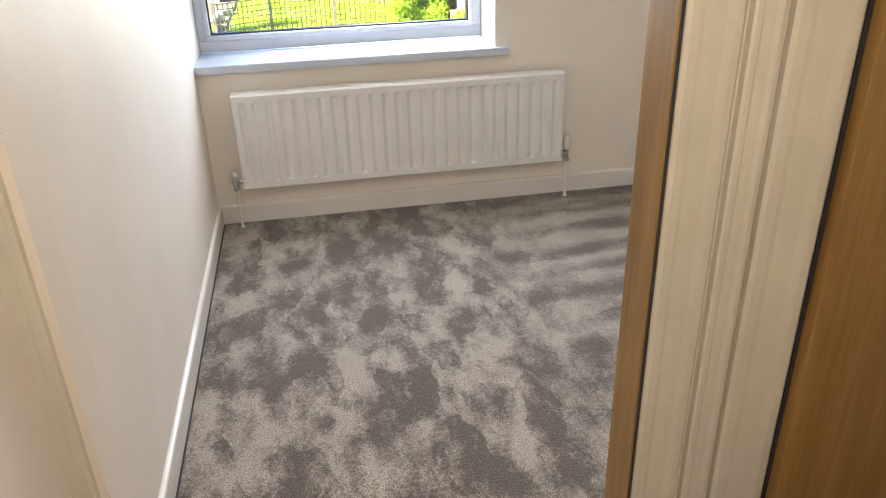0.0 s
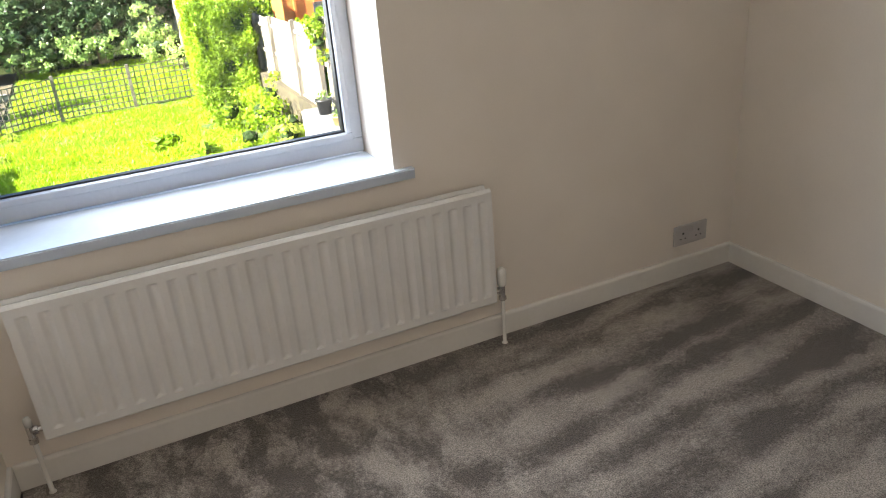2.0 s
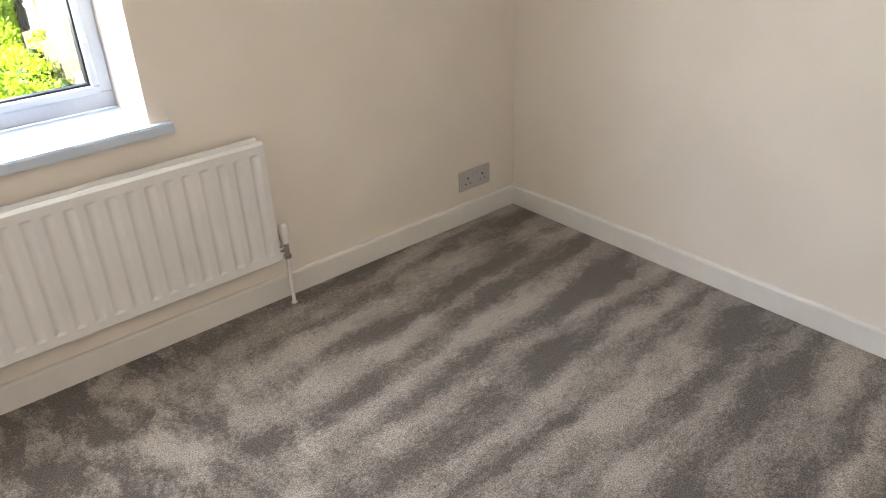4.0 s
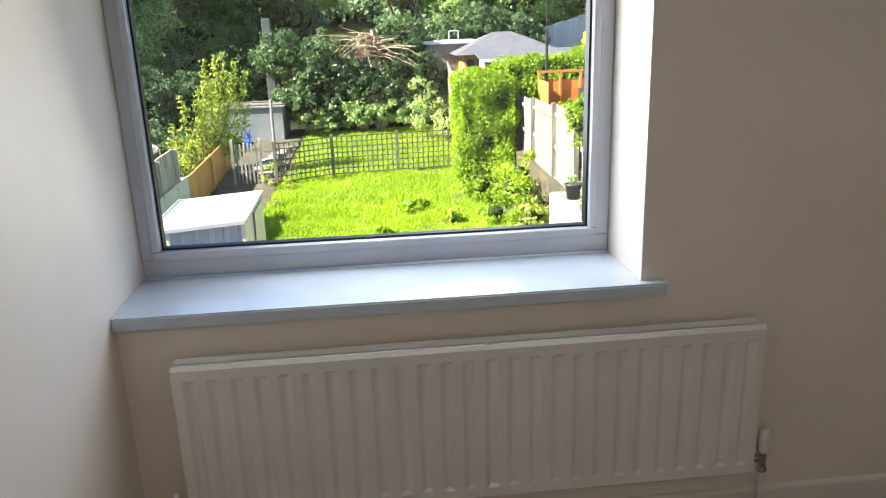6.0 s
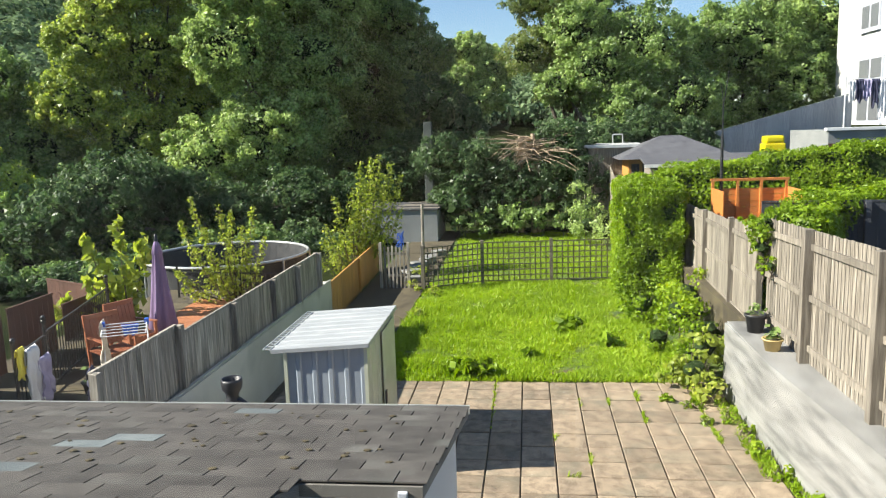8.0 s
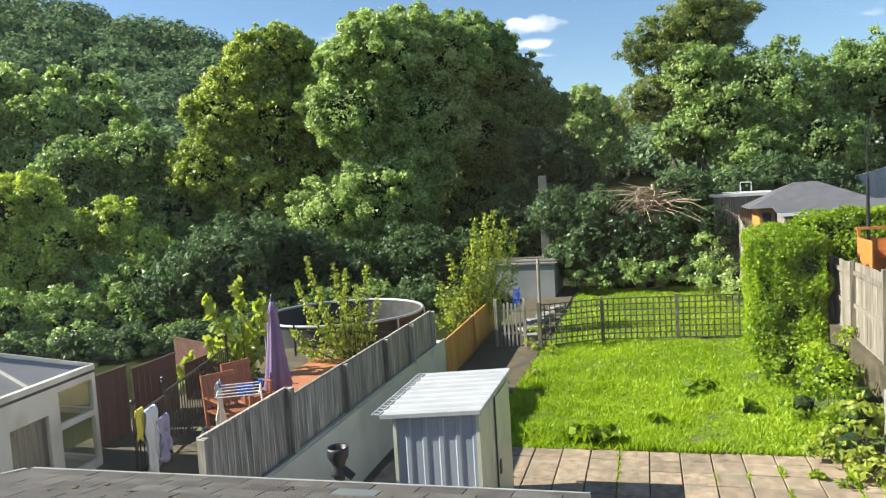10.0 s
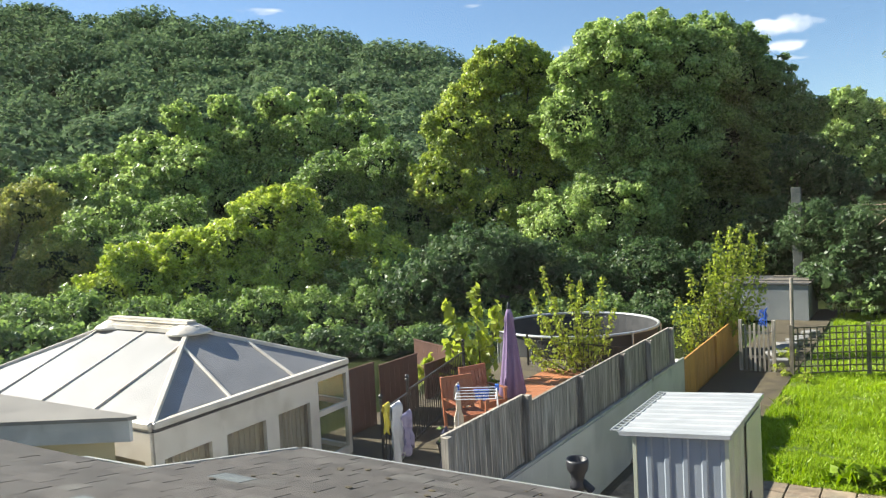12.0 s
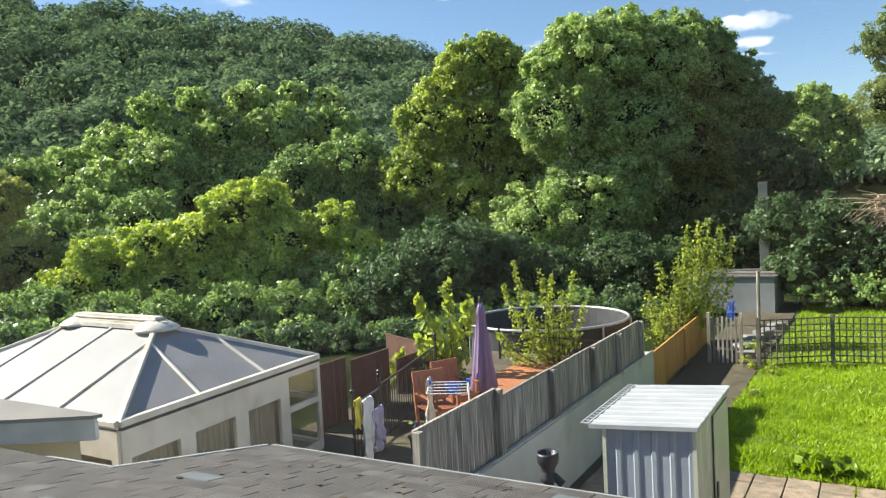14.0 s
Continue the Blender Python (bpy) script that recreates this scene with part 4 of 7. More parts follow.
def board_fence(name, label, p0, p1, zb, zt, width, material, posts=(), gap=0.006, thick=0.018, rails=True, face=1, post_mat=None, post_w=0.09, group="", post_up=0.02):
    """Upright boards from p0 to p1 in plan; zb and zt give the heights along it, 0 to 1."""
    p0, p1 = Vector(p0), Vector(p1)
    d = p1 - p0
    n = max(1, int(d.length / width))
    ang = math.degrees(math.atan2(d.y, d.x))
    e = holder(name, label, "fence", group, at=(p0.x, p0.y, zb(0)), rz=ang)
    rng = random.Random(int(p0.x * 100 + p0.y * 10) + n)
    base = zb(0)
    meshes = {}
    for i in range(n):
        u = (i + 0.5) / n
        hgt = round(zt(u) - zb(u), 2)
        if hgt not in meshes:
            bm = bmesh.new()
            w = d.length / n
            box_bm(bm, -w / 2 + gap / 2, w / 2 - gap / 2, -thick / 2, thick / 2, 0, hgt)
            meshes[hgt] = mesh_of("board", bm, material)
        piece("board", meshes[hgt], e, Matrix.Translation((u * d.length, rng.uniform(-0.0012, 0.0012), zb(u) - base + rng.uniform(-0.005, 0.005))))
    for u in posts:
        hgt = zt(u) - zb(u) + post_up
        boxpart("post", (u * d.length - post_w / 2, u * d.length + post_w / 2, -face * (thick / 2 + 0.002) - (post_w if face > 0 else 0), -face * (thick / 2 + 0.002) + (0 if face > 0 else post_w), zb(u) - base - 0.02, zb(u) - base + hgt),
                post_mat or material, e, 0.005)
    if rails:
        for f in (0.12, 0.5, 0.88) if rails == 3 else (0.0, 1.0):
            bm = bmesh.new()
            L = d.length
            z0a, z1a = zb(0) + f * (zt(0) - zb(0)), zb(1) + f * (zt(1) - zb(1))
            t = thick / 2 + 0.0035
            ya, yb = (-t - 0.035, -t) if face > 0 else (t, t + 0.035)
            if rails != 3:
                ya, yb = -0.02, 0.02
            hh = 0.04 if rails == 3 else 0.014
            zo = 0 if rails == 3 else (0.016 if f else -0.016)
            vs = [bm.verts.new((x, y, z + s * hh - base + zo)) for x, z in ((0, z0a), (L, z1a)) for y in (ya, yb) for s in (-1, 1)]
            for q in ((0, 1, 3, 2), (4, 6, 7, 5), (0, 4, 5, 1), (2, 3, 7, 6), (1, 5, 7, 3), (0, 2, 6, 4)):
                bm.faces.new([vs[k] for k in q])
            part("rail", bm, material, e)
    return e


F1 = "weathered grey close-board fence panel on the cream wall"
board_fence("garden_fence", F1, (-3.57, 6.55), (-3.57, 8.45), lambda u: -1.72, lambda u: -0.90, 0.125, M["grey_wood"], (0.0, 1.0), group="fence panels on the retaining wall")
for y0, y1 in ((8.5, 10.3), (10.3, 12.1), (12.1, 13.5), (13.5, 15.0)):
    f = lambda y: -1.04 + (y - 8.8) * -0.006
    board_fence("garden_fence", F1, (-3.58, y0), (-3.60, y1), lambda u, a=y0, b=y1: -1.73 - 0.010 * (a + u * (b - a) - 8), lambda u, a=y0, b=y1: f(a + u * (b - a)),
                0.125, M["grey_wood"], (0.0, 1.0) if y0 in (8.5, 13.5) else (1.0,), group="fence panels on the retaining wall")
board_fence("orange_fence", "new orange-stained close-board fence beside the garden path", (-3.62, 15.75), (-3.80, 22.6), lambda u: GZ, lambda u: -1.94 - 0.02 * u, 0.23, M["orange_wood"], (0.52,), post_w=0.06)
# gate of pales
g = holder("garden_gate", "old grey picket gate beside the path", "gate", at=(-3.0, 19.6, GZ))
rng = random.Random(4)
for i in range(6):
    boxpart("pale", (i * 0.105 - 0.05, i * 0.105 + 0.0, -0.012, 0.012, 0.02, 1.22 + rng.uniform(-0.06, 0.06)), M["grey_wood"], g)
for z in (0.35, 0.95):
    boxpart("rail", (-0.05, 0.56, 0.0135, 0.045, z, z + 0.07), M["grey_wood"], g)
for x in (-0.14, 0.62):
    boxpart("post", (x - 0.04, x + 0.04, -0.04, 0.04, -0.05, 1.3), M["grey_wood"], g, 0.005)

# trellis across the lawn
t = holder("trellis_fence", "low dark weathered square-lattice trellis across the lawn", "fence", at=(-1.95, 19.4, GZ))
TX = [(-1.95, 19.35), (-0.40, 20.2), (1.50, 20.4), (3.5, 20.6)]
for i, (x, y) in enumerate(TX):
    boxpart("post", (x + 1.95 - 0.045, x + 1.95 + 0.045, y - 19.4 - 0.045, y - 19.4 + 0.045, 0, 1.24), M["trellis"], t, 0.005)
for (xa, ya), (xb, yb) in zip(TX, TX[1:]):
    L = math.hypot(xb - xa, yb - ya)
    ang = math.atan2(yb - ya, xb - xa)
    k = int(L / 0.155)
    base = Matrix.Translation((xa + 1.95, ya - 19.4, 0.08)) @ Matrix.Rotation(ang, 4, "Z")
    bm = bmesh.new()
    box_bm(bm, -0.015, 0.015, -0.008, 0.008, 0, 1.1)
    upm = mesh_of("slat", bm, M["trellis"])
    bm = bmesh.new()
    box_bm(bm, 0.05, L - 0.05, -0.022, -0.009, -0.015, 0.015)
    acm = mesh_of("slat", bm, M["trellis"])
    for i in range(1, k + 1):
        piece("slat", upm, t, base @ Matrix.Translation((i * L / (k + 1), 0, 0)))
    for j in range(8):
        piece("slat", acm, t, base @ Matrix.Translation((0, 0, 0.01 + j * 0.154)))
# clothes post
e = holder("clothes_post", "pale wooden washing-line post by the trellis", "post", at=(-1.97, 19.6, GZ))
bm = bmesh.new()
cyl_bm(bm, (0, 0, -0.05), (0.02, 0, 2.34), 0.045, 0.04, 10)
part("pole", bm, M["grey_wood_l"], e)
bm = bmesh.new()
cyl_bm(bm, (0.02, -0.10, 2.26), (0.02, 0.10, 2.26), 0.014, seg=8)
part("cross_pin", bm, M["ring"], e)

# right boundary: whitewashed block wall, tall fence
bm = bmesh.new()
prism_bm(bm, [(3.98, 11.75), (3.98, 9.5), (4.15, 6.9), (4.28, 4.2), (4.65, 4.2), (4.62, 11.75)], GZ - 0.1, -1.70)
bmesh.ops.bevel(bm, geom=[ed for ed in bm.edges if abs(ed.verts[0].co.z + 1.7) < 0.01 and abs(ed.verts[1].co.z + 1.7) < 0.01], offset=0.03, segments=2, affect="EDGES")
struct(part("retaining_wall_east", bm, M["block_wall"]), "roughly whitewashed block retaining wall")
F2 = "tall weathered pale grey close-board fence with posts and rails"
fz = lambda y: 0.10 - 0.035 * max(0, y - 8)
for y0, y1, s in ((3.6, 5.5, 0.04), (5.5, 7.55, 0.03), (7.55, 9.6, 0.0), (9.6, 11.4, 0.0)):
    board_fence("tall_fence", F2, (4.50, y1), (4.50, y0), lambda u: -1.70, lambda u, a=y1, b=y0, s=s: fz(a + u * (b - a)) + s, 0.10, M["grey_wood_l"], (1.0,), gap=0.018, rails=3, face=1, post_w=0.12, group="tall fence bays on the block wall")
for y0, y1, s in ((11.5, 13.4, -0.10), (13.4, 15.6, -0.16), (15.6, 17.4, -0.20)):
    board_fence("tall_fence", F2, (4.48 + (y1 - 11.5) * 0.02, y1), (4.46 + (y0 - 11.5) * 0.02, y0), lambda u: -2.0, lambda u, a=y1, b=y0, s=s: -0.12 + s - 0.02 * (a + u * (b - a) - 11.5), 0.14, M["grey_wood_l"], (0.0, 1.0) if y0 == 11.5 else (0.0,), rails=3, face=1, group="tall fence bays on the block wall")

# ---- garden shed ----
def shed():
    e = holder("metal_shed", "small grey-blue corrugated metal shed with a white pent roof", "shed", at=(-1.64, 9.30, GZ))
    x0, x1, y0, y1, zt = -0.50, 0.52, -0.90, 0.94, 1.66

    def ribbed(name, p0, p1, m, period=0.19):
        p0, p1 = Vector(p0), Vector(p1)
        d = (p1 - p0)
        L = d.length
        d.normalize()
        nrm = Vector((d.y, -d.x))
        bm = bmesh.new()
        pts = []
        k = int(L / period)
        for i in range(k):
            for u, o in ((0, 0.0), (0.62, 0.0), (0.70, 0.014), (0.92, 0.014)):
                pts.append(((i + u) * L / k, o))
        pts.append((L, 0))
        lo, hi = [], []
        for s, o in pts:
            q = p0 + d * s + nrm * o
            lo.append(bm.verts.new((q.x, q.y, 0.02)))
            hi.append(bm.verts.new((q.x, q.y, zt + (q.x - x0) * 0.07)))
        for i in range(len(pts) - 1):
            bm.faces.new((lo[i], lo[i + 1], hi[i + 1], hi[i]))
        return part(name, bm, m, e)

    ribbed("front_wall", (x0, y0), (x1, y0), M["shed_metal"])
    ribbed("side_wall", (x1, y0), (x1, y1), M["shed_side"], 0.32)
    ribbed("back_wall", (x1, y1), (x0, y1), M["shed_metal"])
    ribbed("side_wall", (x0, y1), (x0, y0), M["shed_metal"])
    bm = bmesh.new()
    for x, y in ((x0, y0), (x1, y0), (x0, y1), (x1, y1)):
        box_bm(bm, x - 0.022, x + 0.022, y - 0.022, y + 0.022, 0, zt + (x - x0) * 0.07)
    part("corner_trim", bm, M["shed_side"], e, "pale green corner trims")
    bm = bmesh.new()
    box_bm(bm, x1 + 0.022, x1 + 0.032, 0.0, 0.86, 0.03, zt - 0.02)
    part("door", bm, M["shed_side"], e, "sliding pale metal door")
    boxpart("door_handle", (x1 + 0.033, x1 + 0.050, 0.04, 0.12, 0.62, 0.80), M["black_plastic"], e, 0.004)
    # roof with standing ribs
    bm = bmesh.new()
    X0, X1, Y0, Y1 = x0 - 0.16, x1 + 0.05, y0 - 0.07, y1 + 0.07
    zr = lambda x: zt + 0.030 + (x - x0) * 0.07
    k = 9
    rows = []
    for i in range(k):
        for u, o in ((0, 0.0), (0.60, 0.0), (0.70, 0.012), (0.87, 0.012)):
            rows.append((Y0 + (Y1 - Y0) * (i + u) / k, o))
    rows.append((Y1, 0))
    a = [bm.verts.new((X0, y, zr(X0) + o)) for y, o in rows]
    b = [bm.verts.new((X1, y, zr(X1) + o)) for y, o in rows]
    for i in range(len(rows) - 1):
        bm.faces.new((a[i], a[i + 1], b[i + 1], b[i]))
    part("roof_sheet", bm, M["shed_roof"], e, "white ribbed roof sheet")
    bm = bmesh.new()
    for y in (Y0, Y1):
        prism_bm(bm, [(X0, y - 0.008), (X1, y - 0.008), (X1, y + 0.008), (X0, y + 0.008)], lambda x, y: zr(x) - 0.045, lambda x, y: zr(x) + 0.004)
    box_bm(bm, X1 - 0.008, X1 + 0.008, Y0, Y1, zr(X1) - 0.05, zr(X1) + 0.006)
    part("roof_trim", bm, M["shed_roof"], e)
    # open gutter-like rack along the low edge
    bm = bmesh.new()
    for dx in (0.0, 0.085):
        box_bm(bm, X0 - 0.02 - dx, X0 - 0.005 - dx, Y0, Y1, zr(X0) - 0.006, zr(X0) + 0.012)
    for i in range(18):
        y = Y0 + 0.03 + (Y1 - Y0 - 0.06) * i / 17
        box_bm(bm, X0 - 0.104, X0 - 0.006, y - 0.012, y + 0.012, zr(X0) - 0.005, zr(X0) + 0.008)
    part("edge_rack", bm, M["shed_roof"], e, "white slotted edge strip")


shed()

# chimney pot like soil vent standing beyond the roof edge
e = holder("vent_pipe", "black plastic soil pipe with an open collar", "pipe", at=(-2.22, 6.9, GZ))
bm = bmesh.new()
cyl_bm(bm, (0, 0, 0), (0, 0, 1.62), 0.055, seg=18)
part("pipe", bm, M["black_plastic"], e)
bm = bmesh.new()
lathe_bm(bm, [(0.056, 1.50), (0.085, 1.52), (0.085, 1.56), (0.062, 1.60), (0.075, 1.66), (0.105, 1.70), (0.112, 1.78), (0.105, 1.81), (0.090, 1.80), (0.085, 1.72), (0.0, 1.70)], 24)
part("collar", bm, M["black_plastic"], e, smooth=True)
bm = bmesh.new()
cyl_bm(bm, (0.05, 0, 1.58), (0.15, 0, 1.50), 0.04, seg=12)
part("side_branch", bm, M["black_plastic"], e)
bm = bmesh.new()
lathe_bm(bm, [(0.0, 0.0), (0.20, 0.0), (0.24, 0.1), (0.26, 0.55), (0.27, 0.60), (0.0, 0.62)], 20)
o = part("water_butt", bm, M["black_plastic"], smooth=True)
o.location = (-2.45, 8.45, GZ)
tagged(o, "squat black plastic garden bin beside the shed", "bin")

# ---- conservatory next door ----
def conservatory():
    ez, rz = -0.70, 0.02
    A, B, C, D = (-6.40, 5.14), (-6.69, 8.78), (-11.4, 9.1), (-11.2, 5.25)
    R0, R1 = (-9.75, 7.05), (-7.95, 6.95)
    e = holder("conservatory", "cream upvc conservatory with a hipped polycarbonate roof", "conservatory", at=(-9.0, 7.0, -2.1))
    O = Vector((-9.0, 7.0, -2.1))
    P = lambda x, y, z: Vector((x, y, z)) - O

    def sheet(name, pts, m, th=0.02, label=""):
        bm = bmesh.new()
        a = [bm.verts.new(p) for p in pts]
        b = [bm.verts.new(p - Vector((0, 0, th))) for p in pts]
        bm.faces.new(a)
        bm.faces.new(b[::-1])
        for i in range(len(a)):
            j = (i + 1) % len(a)
            bm.faces.new((a[i], a[j], b[j], b[i]))
        return part(name, bm, m, e, label)

    def bar(p, q, w=0.028, m=M["cons"], name="glazing_bar"):
        bm = bmesh.new()
        d = (q - p)
        mm = Matrix.Translation((p + q) / 2) @ d.to_track_quat("Z", "Y").to_matrix().to_4x4() @ Matrix.Diagonal((w * 2, w * 1.6, d.length, 1))
        bmesh.ops.create_cube(bm, size=1, matrix=mm)
        bmesh.ops.bevel(bm, geom=bm.edges[:], offset=0.008, segments=1, affect="EDGES")
        part(name, bm, m, e)

    pA, pB, pC, pD = (P(x, y, ez) for x, y in (A, B, C, D))
    r0, r1 = P(*R0, rz), P(*R1, rz)
    sheet("roof_panel", [pA, pB, r1], M["poly"])
    sheet("roof_panel", [pB, pC, r0, r1], M["poly"])
    sheet("roof_panel", [pC, pD, r0], M["poly"])
    sheet("roof_panel", [pD, pA, r1, r0], M["poly"])
    up = Vector((0, 0, 0.012))
    for p, r in ((pA, r1), (pB, r1), (pC, r0), (pD, r0)):
        bar(p + up, r + up, 0.034)
    for u in (0.25, 0.49, 0.72):
        q = pA.lerp(pD, u)
        t0 = r1.lerp(r0, min(1, max(0, (u - 0.31) / 0.4)))
        if u < 0.3:
            t0 = pA.lerp(r1, 0.80)
        if u > 0.7:
            t0 = r0.lerp(pD, 0.1)
        bar(q + up, t0 + up, 0.022)
    bar(pA.lerp(pB, 0.335) + up, pA.lerp(r1, 0.78) + up, 0.022)
    bar(pA.lerp(pB, 0.67) + up, pB.lerp(r1, 0.66) + up, 0.022)
    bar(pB.lerp(pC, 0.5) + up, r0.lerp(r1, 0.5) + up, 0.022)
    # ridge cap
    bm = bmesh.new()
    c0, c1 = r0 + Vector((0, 0, 0.02)), r1 + Vector((0, 0, 0.02))
    prism_bm(bm, [(c0.x - 0.26, c0.y), (c0.x - 0.08, c0.y - 0.17), (c1.x + 0.08, c1.y - 0.17), (c1.x + 0.26, c1.y), (c1.x + 0.08, c1.y + 0.17), (c0.x - 0.08, c0.y + 0.17)], c0.z - 0.06, c0.z + 0.035)
    prism_bm(bm, [(c0.x - 0.1, c0.y - 0.11), (c1.x + 0.1, c1.y - 0.11), (c1.x + 0.1, c1.y + 0.11), (c0.x - 0.1, c0.y + 0.11)], c0.z + 0.03, c0.z + 0.10)
    bmesh.ops.bevel(bm, geom=[ed for ed in bm.edges if all(v.co.z > c0.z for v in ed.verts)], offset=0.035, segments=2, affect="EDGES")
    part("ridge_cap", bm, M["cons"], e, "cream moulded ridge cap")
    for c in (c0, c1):
        bm = bmesh.new()
        lathe_bm(bm, [(0.0, c.z + 0.06), (0.11, c.z + 0.055), (0.17, c.z + 0.03), (0.30, c.z - 0.045), (0.31, c.z - 0.06), (0.30, c.z - 0.08), (0.0, c.z - 0.08)], 28, (c.x, c.y))
        part("ridge_end", bm, M["cons"], e, "rounded moulded end of the ridge cap", smooth=True)
    # eaves gutter and walls
    for p, q in ((pA, pB), (pA, pD), (pB, pC)):
        bar(p - Vector((0, 0, 0.035)), q - Vector((0, 0, 0.035)), 0.035, M["cons"], "eaves_beam")
        bar(p - Vector((0, 0, 0.002)), q - Vector((0, 0, 0.002)), 0.046, M["cons"], "gutter")
        # black bar as a painted shadow line below the gutter, A-B side only
        bar(p - Vector((0, 0, 0.052)), q - Vector((0, 0, 0.052)), 0.036, M["black_plastic"], "gutter_shadow_strip") if q is pB else None

    def wall(p, q, bays, low=0.0):
        d = q - p
        L = d.length
        inn = Vector((0, 0, 0))
        ang = math.atan2(d.y, d.x)
        h = ez - 0.07 + 2.1
        bm0 = Matrix.Translation((p.x, p.y, 0)) @ Matrix.Rotation(ang, 4, "Z")
        for x0, x1, kind in bays:
            x0, x1 = x0 * L, x1 * L
            z0 = 0.0
            dims = [(x0, x0 + 0.07, z0, h), (x1 - 0.07, x1, z0, h), (x0 + 0.0705, x1 - 0.0705, h - (0.09 if kind == "split" else 0.27), h), (x0 + 0.0705, x1 - 0.0705, z0, z0 + 0.12)]
            if kind == "split":
                dims.append((x0 + 0.0705, x1 - 0.0705, h * 0.55, h * 0.55 + 0.08))
            if kind in ("door", "fix"):
                dims += [(x0 + 0.0705, x0 + 0.12, z0 + 0.1205, h - 0.2705), (x1 - 0.12, x1 - 0.0705, z0 + 0.1205, h - 0.2705)]
                dims.append((x0 + 0.1205, x1 - 0.1205, h - 0.33, h - 0.2705))
            bm = bmesh.new()
            for a, b, c, dd in dims:
                box_bm(bm, a, b, -0.03, 0.03, c, dd)
            bm.transform(bm0)
            part("window_frame", bm, M["cons"], e)
            bm = bmesh.new()
            box_bm(bm, x0 + 0.05, x1 - 0.05, -0.004, 0.004, 0.1, h - 0.06)
            bm.transform(bm0)
            g = part("pane", bm, M["cglass"], e)
            g.visible_shadow = False
            if kind != "split":
                bm = bmesh.new()
                n = 26
                va = []
                for i in range(n + 1):
                    x = x0 + 0.06 + (x1 - x0 - 0.12) * i / n
                    yy = 0.09 + 0.022 * math.sin(i * 2.1)
                    va.append((bm.verts.new((x, yy, 0.1)), bm.verts.new((x, yy, h - 0.1))))
                for s, t2 in zip(va, va[1:]):
                    bm.faces.new((s[0], t2[0], t2[1], s[1]))
                bm.transform(bm0)
                part("curtain", bm, M["curtain"], e, "pale hanging vertical blind")

    wall(pA, pB, [(0.0, 0.26, "fix"), (0.26, 0.52, "door"), (0.52, 0.77, "door"), (0.77, 1.0, "split")])
    wall(pD, pA, [(0.0, 0.25, "fix"), (0.25, 0.5, "fix"), (0.5, 0.75, "fix"), (0.75, 1.0, "fix")])
    wall(pB, pC, [(0.0, 0.3, "split"), (0.3, 0.65, "split"), (0.65, 1.0, "split")])
    bm = bmesh.new()
    prism_bm(bm, [(A[0] + 9 - 0.02, A[1] - 7 + 0.02), (B[0] + 9 - 0.02, B[1] - 7 - 0.02), (C[0] + 9, C[1] - 7), (D[0] + 9, D[1] - 7)], 0.0, 0.05)
    part("floor_slab", bm, M["yellow_wall"], e)


conservatory()
# shelf with folded things inside the glass
e = holder("shelf_rack", "white wire shelves with folded cloths behind the glass", "shelf", at=(-7.05, 8.1, -2.05))
for z in (0.35, 0.5, 0.62, 0.9, 1.02, 1.14):
    boxpart("shelf", (-0.18, 0.18, -0.2, 0.2, z, z + 0.035), M["white_metal"], e)
for x in (-0.18, 0.18):
    for y in (-0.2, 0.2):
        boxpart("upright", (x - 0.01, x + 0.01, y - 0.01, y + 0.01, 0, 1.2), M["white_metal"], e)

# brown fences beyond the conservatory
for (xa, ya), (xb, yb), z in (((-7.25, 9.35), (-7.25, 10.15), -1.05), ((-7.22, 10.25), (-7.22, 11.4), -1.13), ((-7.4, 11.9), (-7.4, 13.4), -1.45)):
    board_fence("brown_fence", "dark brown painted board fence with a pale top edge", (xa, ya), (xb, yb), lambda u: -2.1, lambda u, z=z: z, 0.14, M["brown_wood"], (), group="dark brown fence panels")
board_fence("brown_fence", "dark brown painted board fence with a pale top edge", (-9.5, 14.6), (-7.45, 13.5), lambda u: -2.3, lambda u: -1.5, 0.16, M["brown_wood"], (), group="dark brown fence panels")


def railing(name, label, p0, p1, z, h, group, finial=True, step=0.11, category="railing"):
    p0, p1 = Vector(p0), Vector(p1)
    d = p1 - p0
    L = d.length
    e = holder(name, label, category, group, at=(p0.x, p0.y, z), rz=math.degrees(math.atan2(d.y, d.x)))
    bm = bmesh.new()
    cyl_bm(bm, (0, 0, 0), (0, 0, h * 0.86), 0.009, seg=6)
    bmesh.ops.create_icosphere(bm, subdivisions=1, radius=0.018, matrix=Matrix.Translation((0, 0, h * 0.45)))
    bal = mesh_of("baluster", bm, M["black_iron"])
    n = int(L / step)
    for i in range(1, n):
        piece("baluster", bal, e, Matrix.Translation((i * L / n, 0, 0.03)))
    for zz in (0.08, h * 0.88):
        boxpart("rail", (0, L, -0.014, 0.014, zz, zz + 0.022), M["black_iron"], e)
    for x in (0, L):
        bm = bmesh.new()
        cyl_bm(bm, (x, 0, 0), (x, 0, h + 0.06), 0.024, seg=8)
        if finial:
            bmesh.ops.create_icosphere(bm, subdivisions=2, radius=0.038, matrix=Matrix.Translation((x, 0, h + 0.10)))
            bmesh.ops.create_icosphere(bm, subdivisions=1, radius=0.034, matrix=Matrix.Translation((x, 0, h * 0.6)))
        part("post", bm, M["black_iron"], e)
    return e


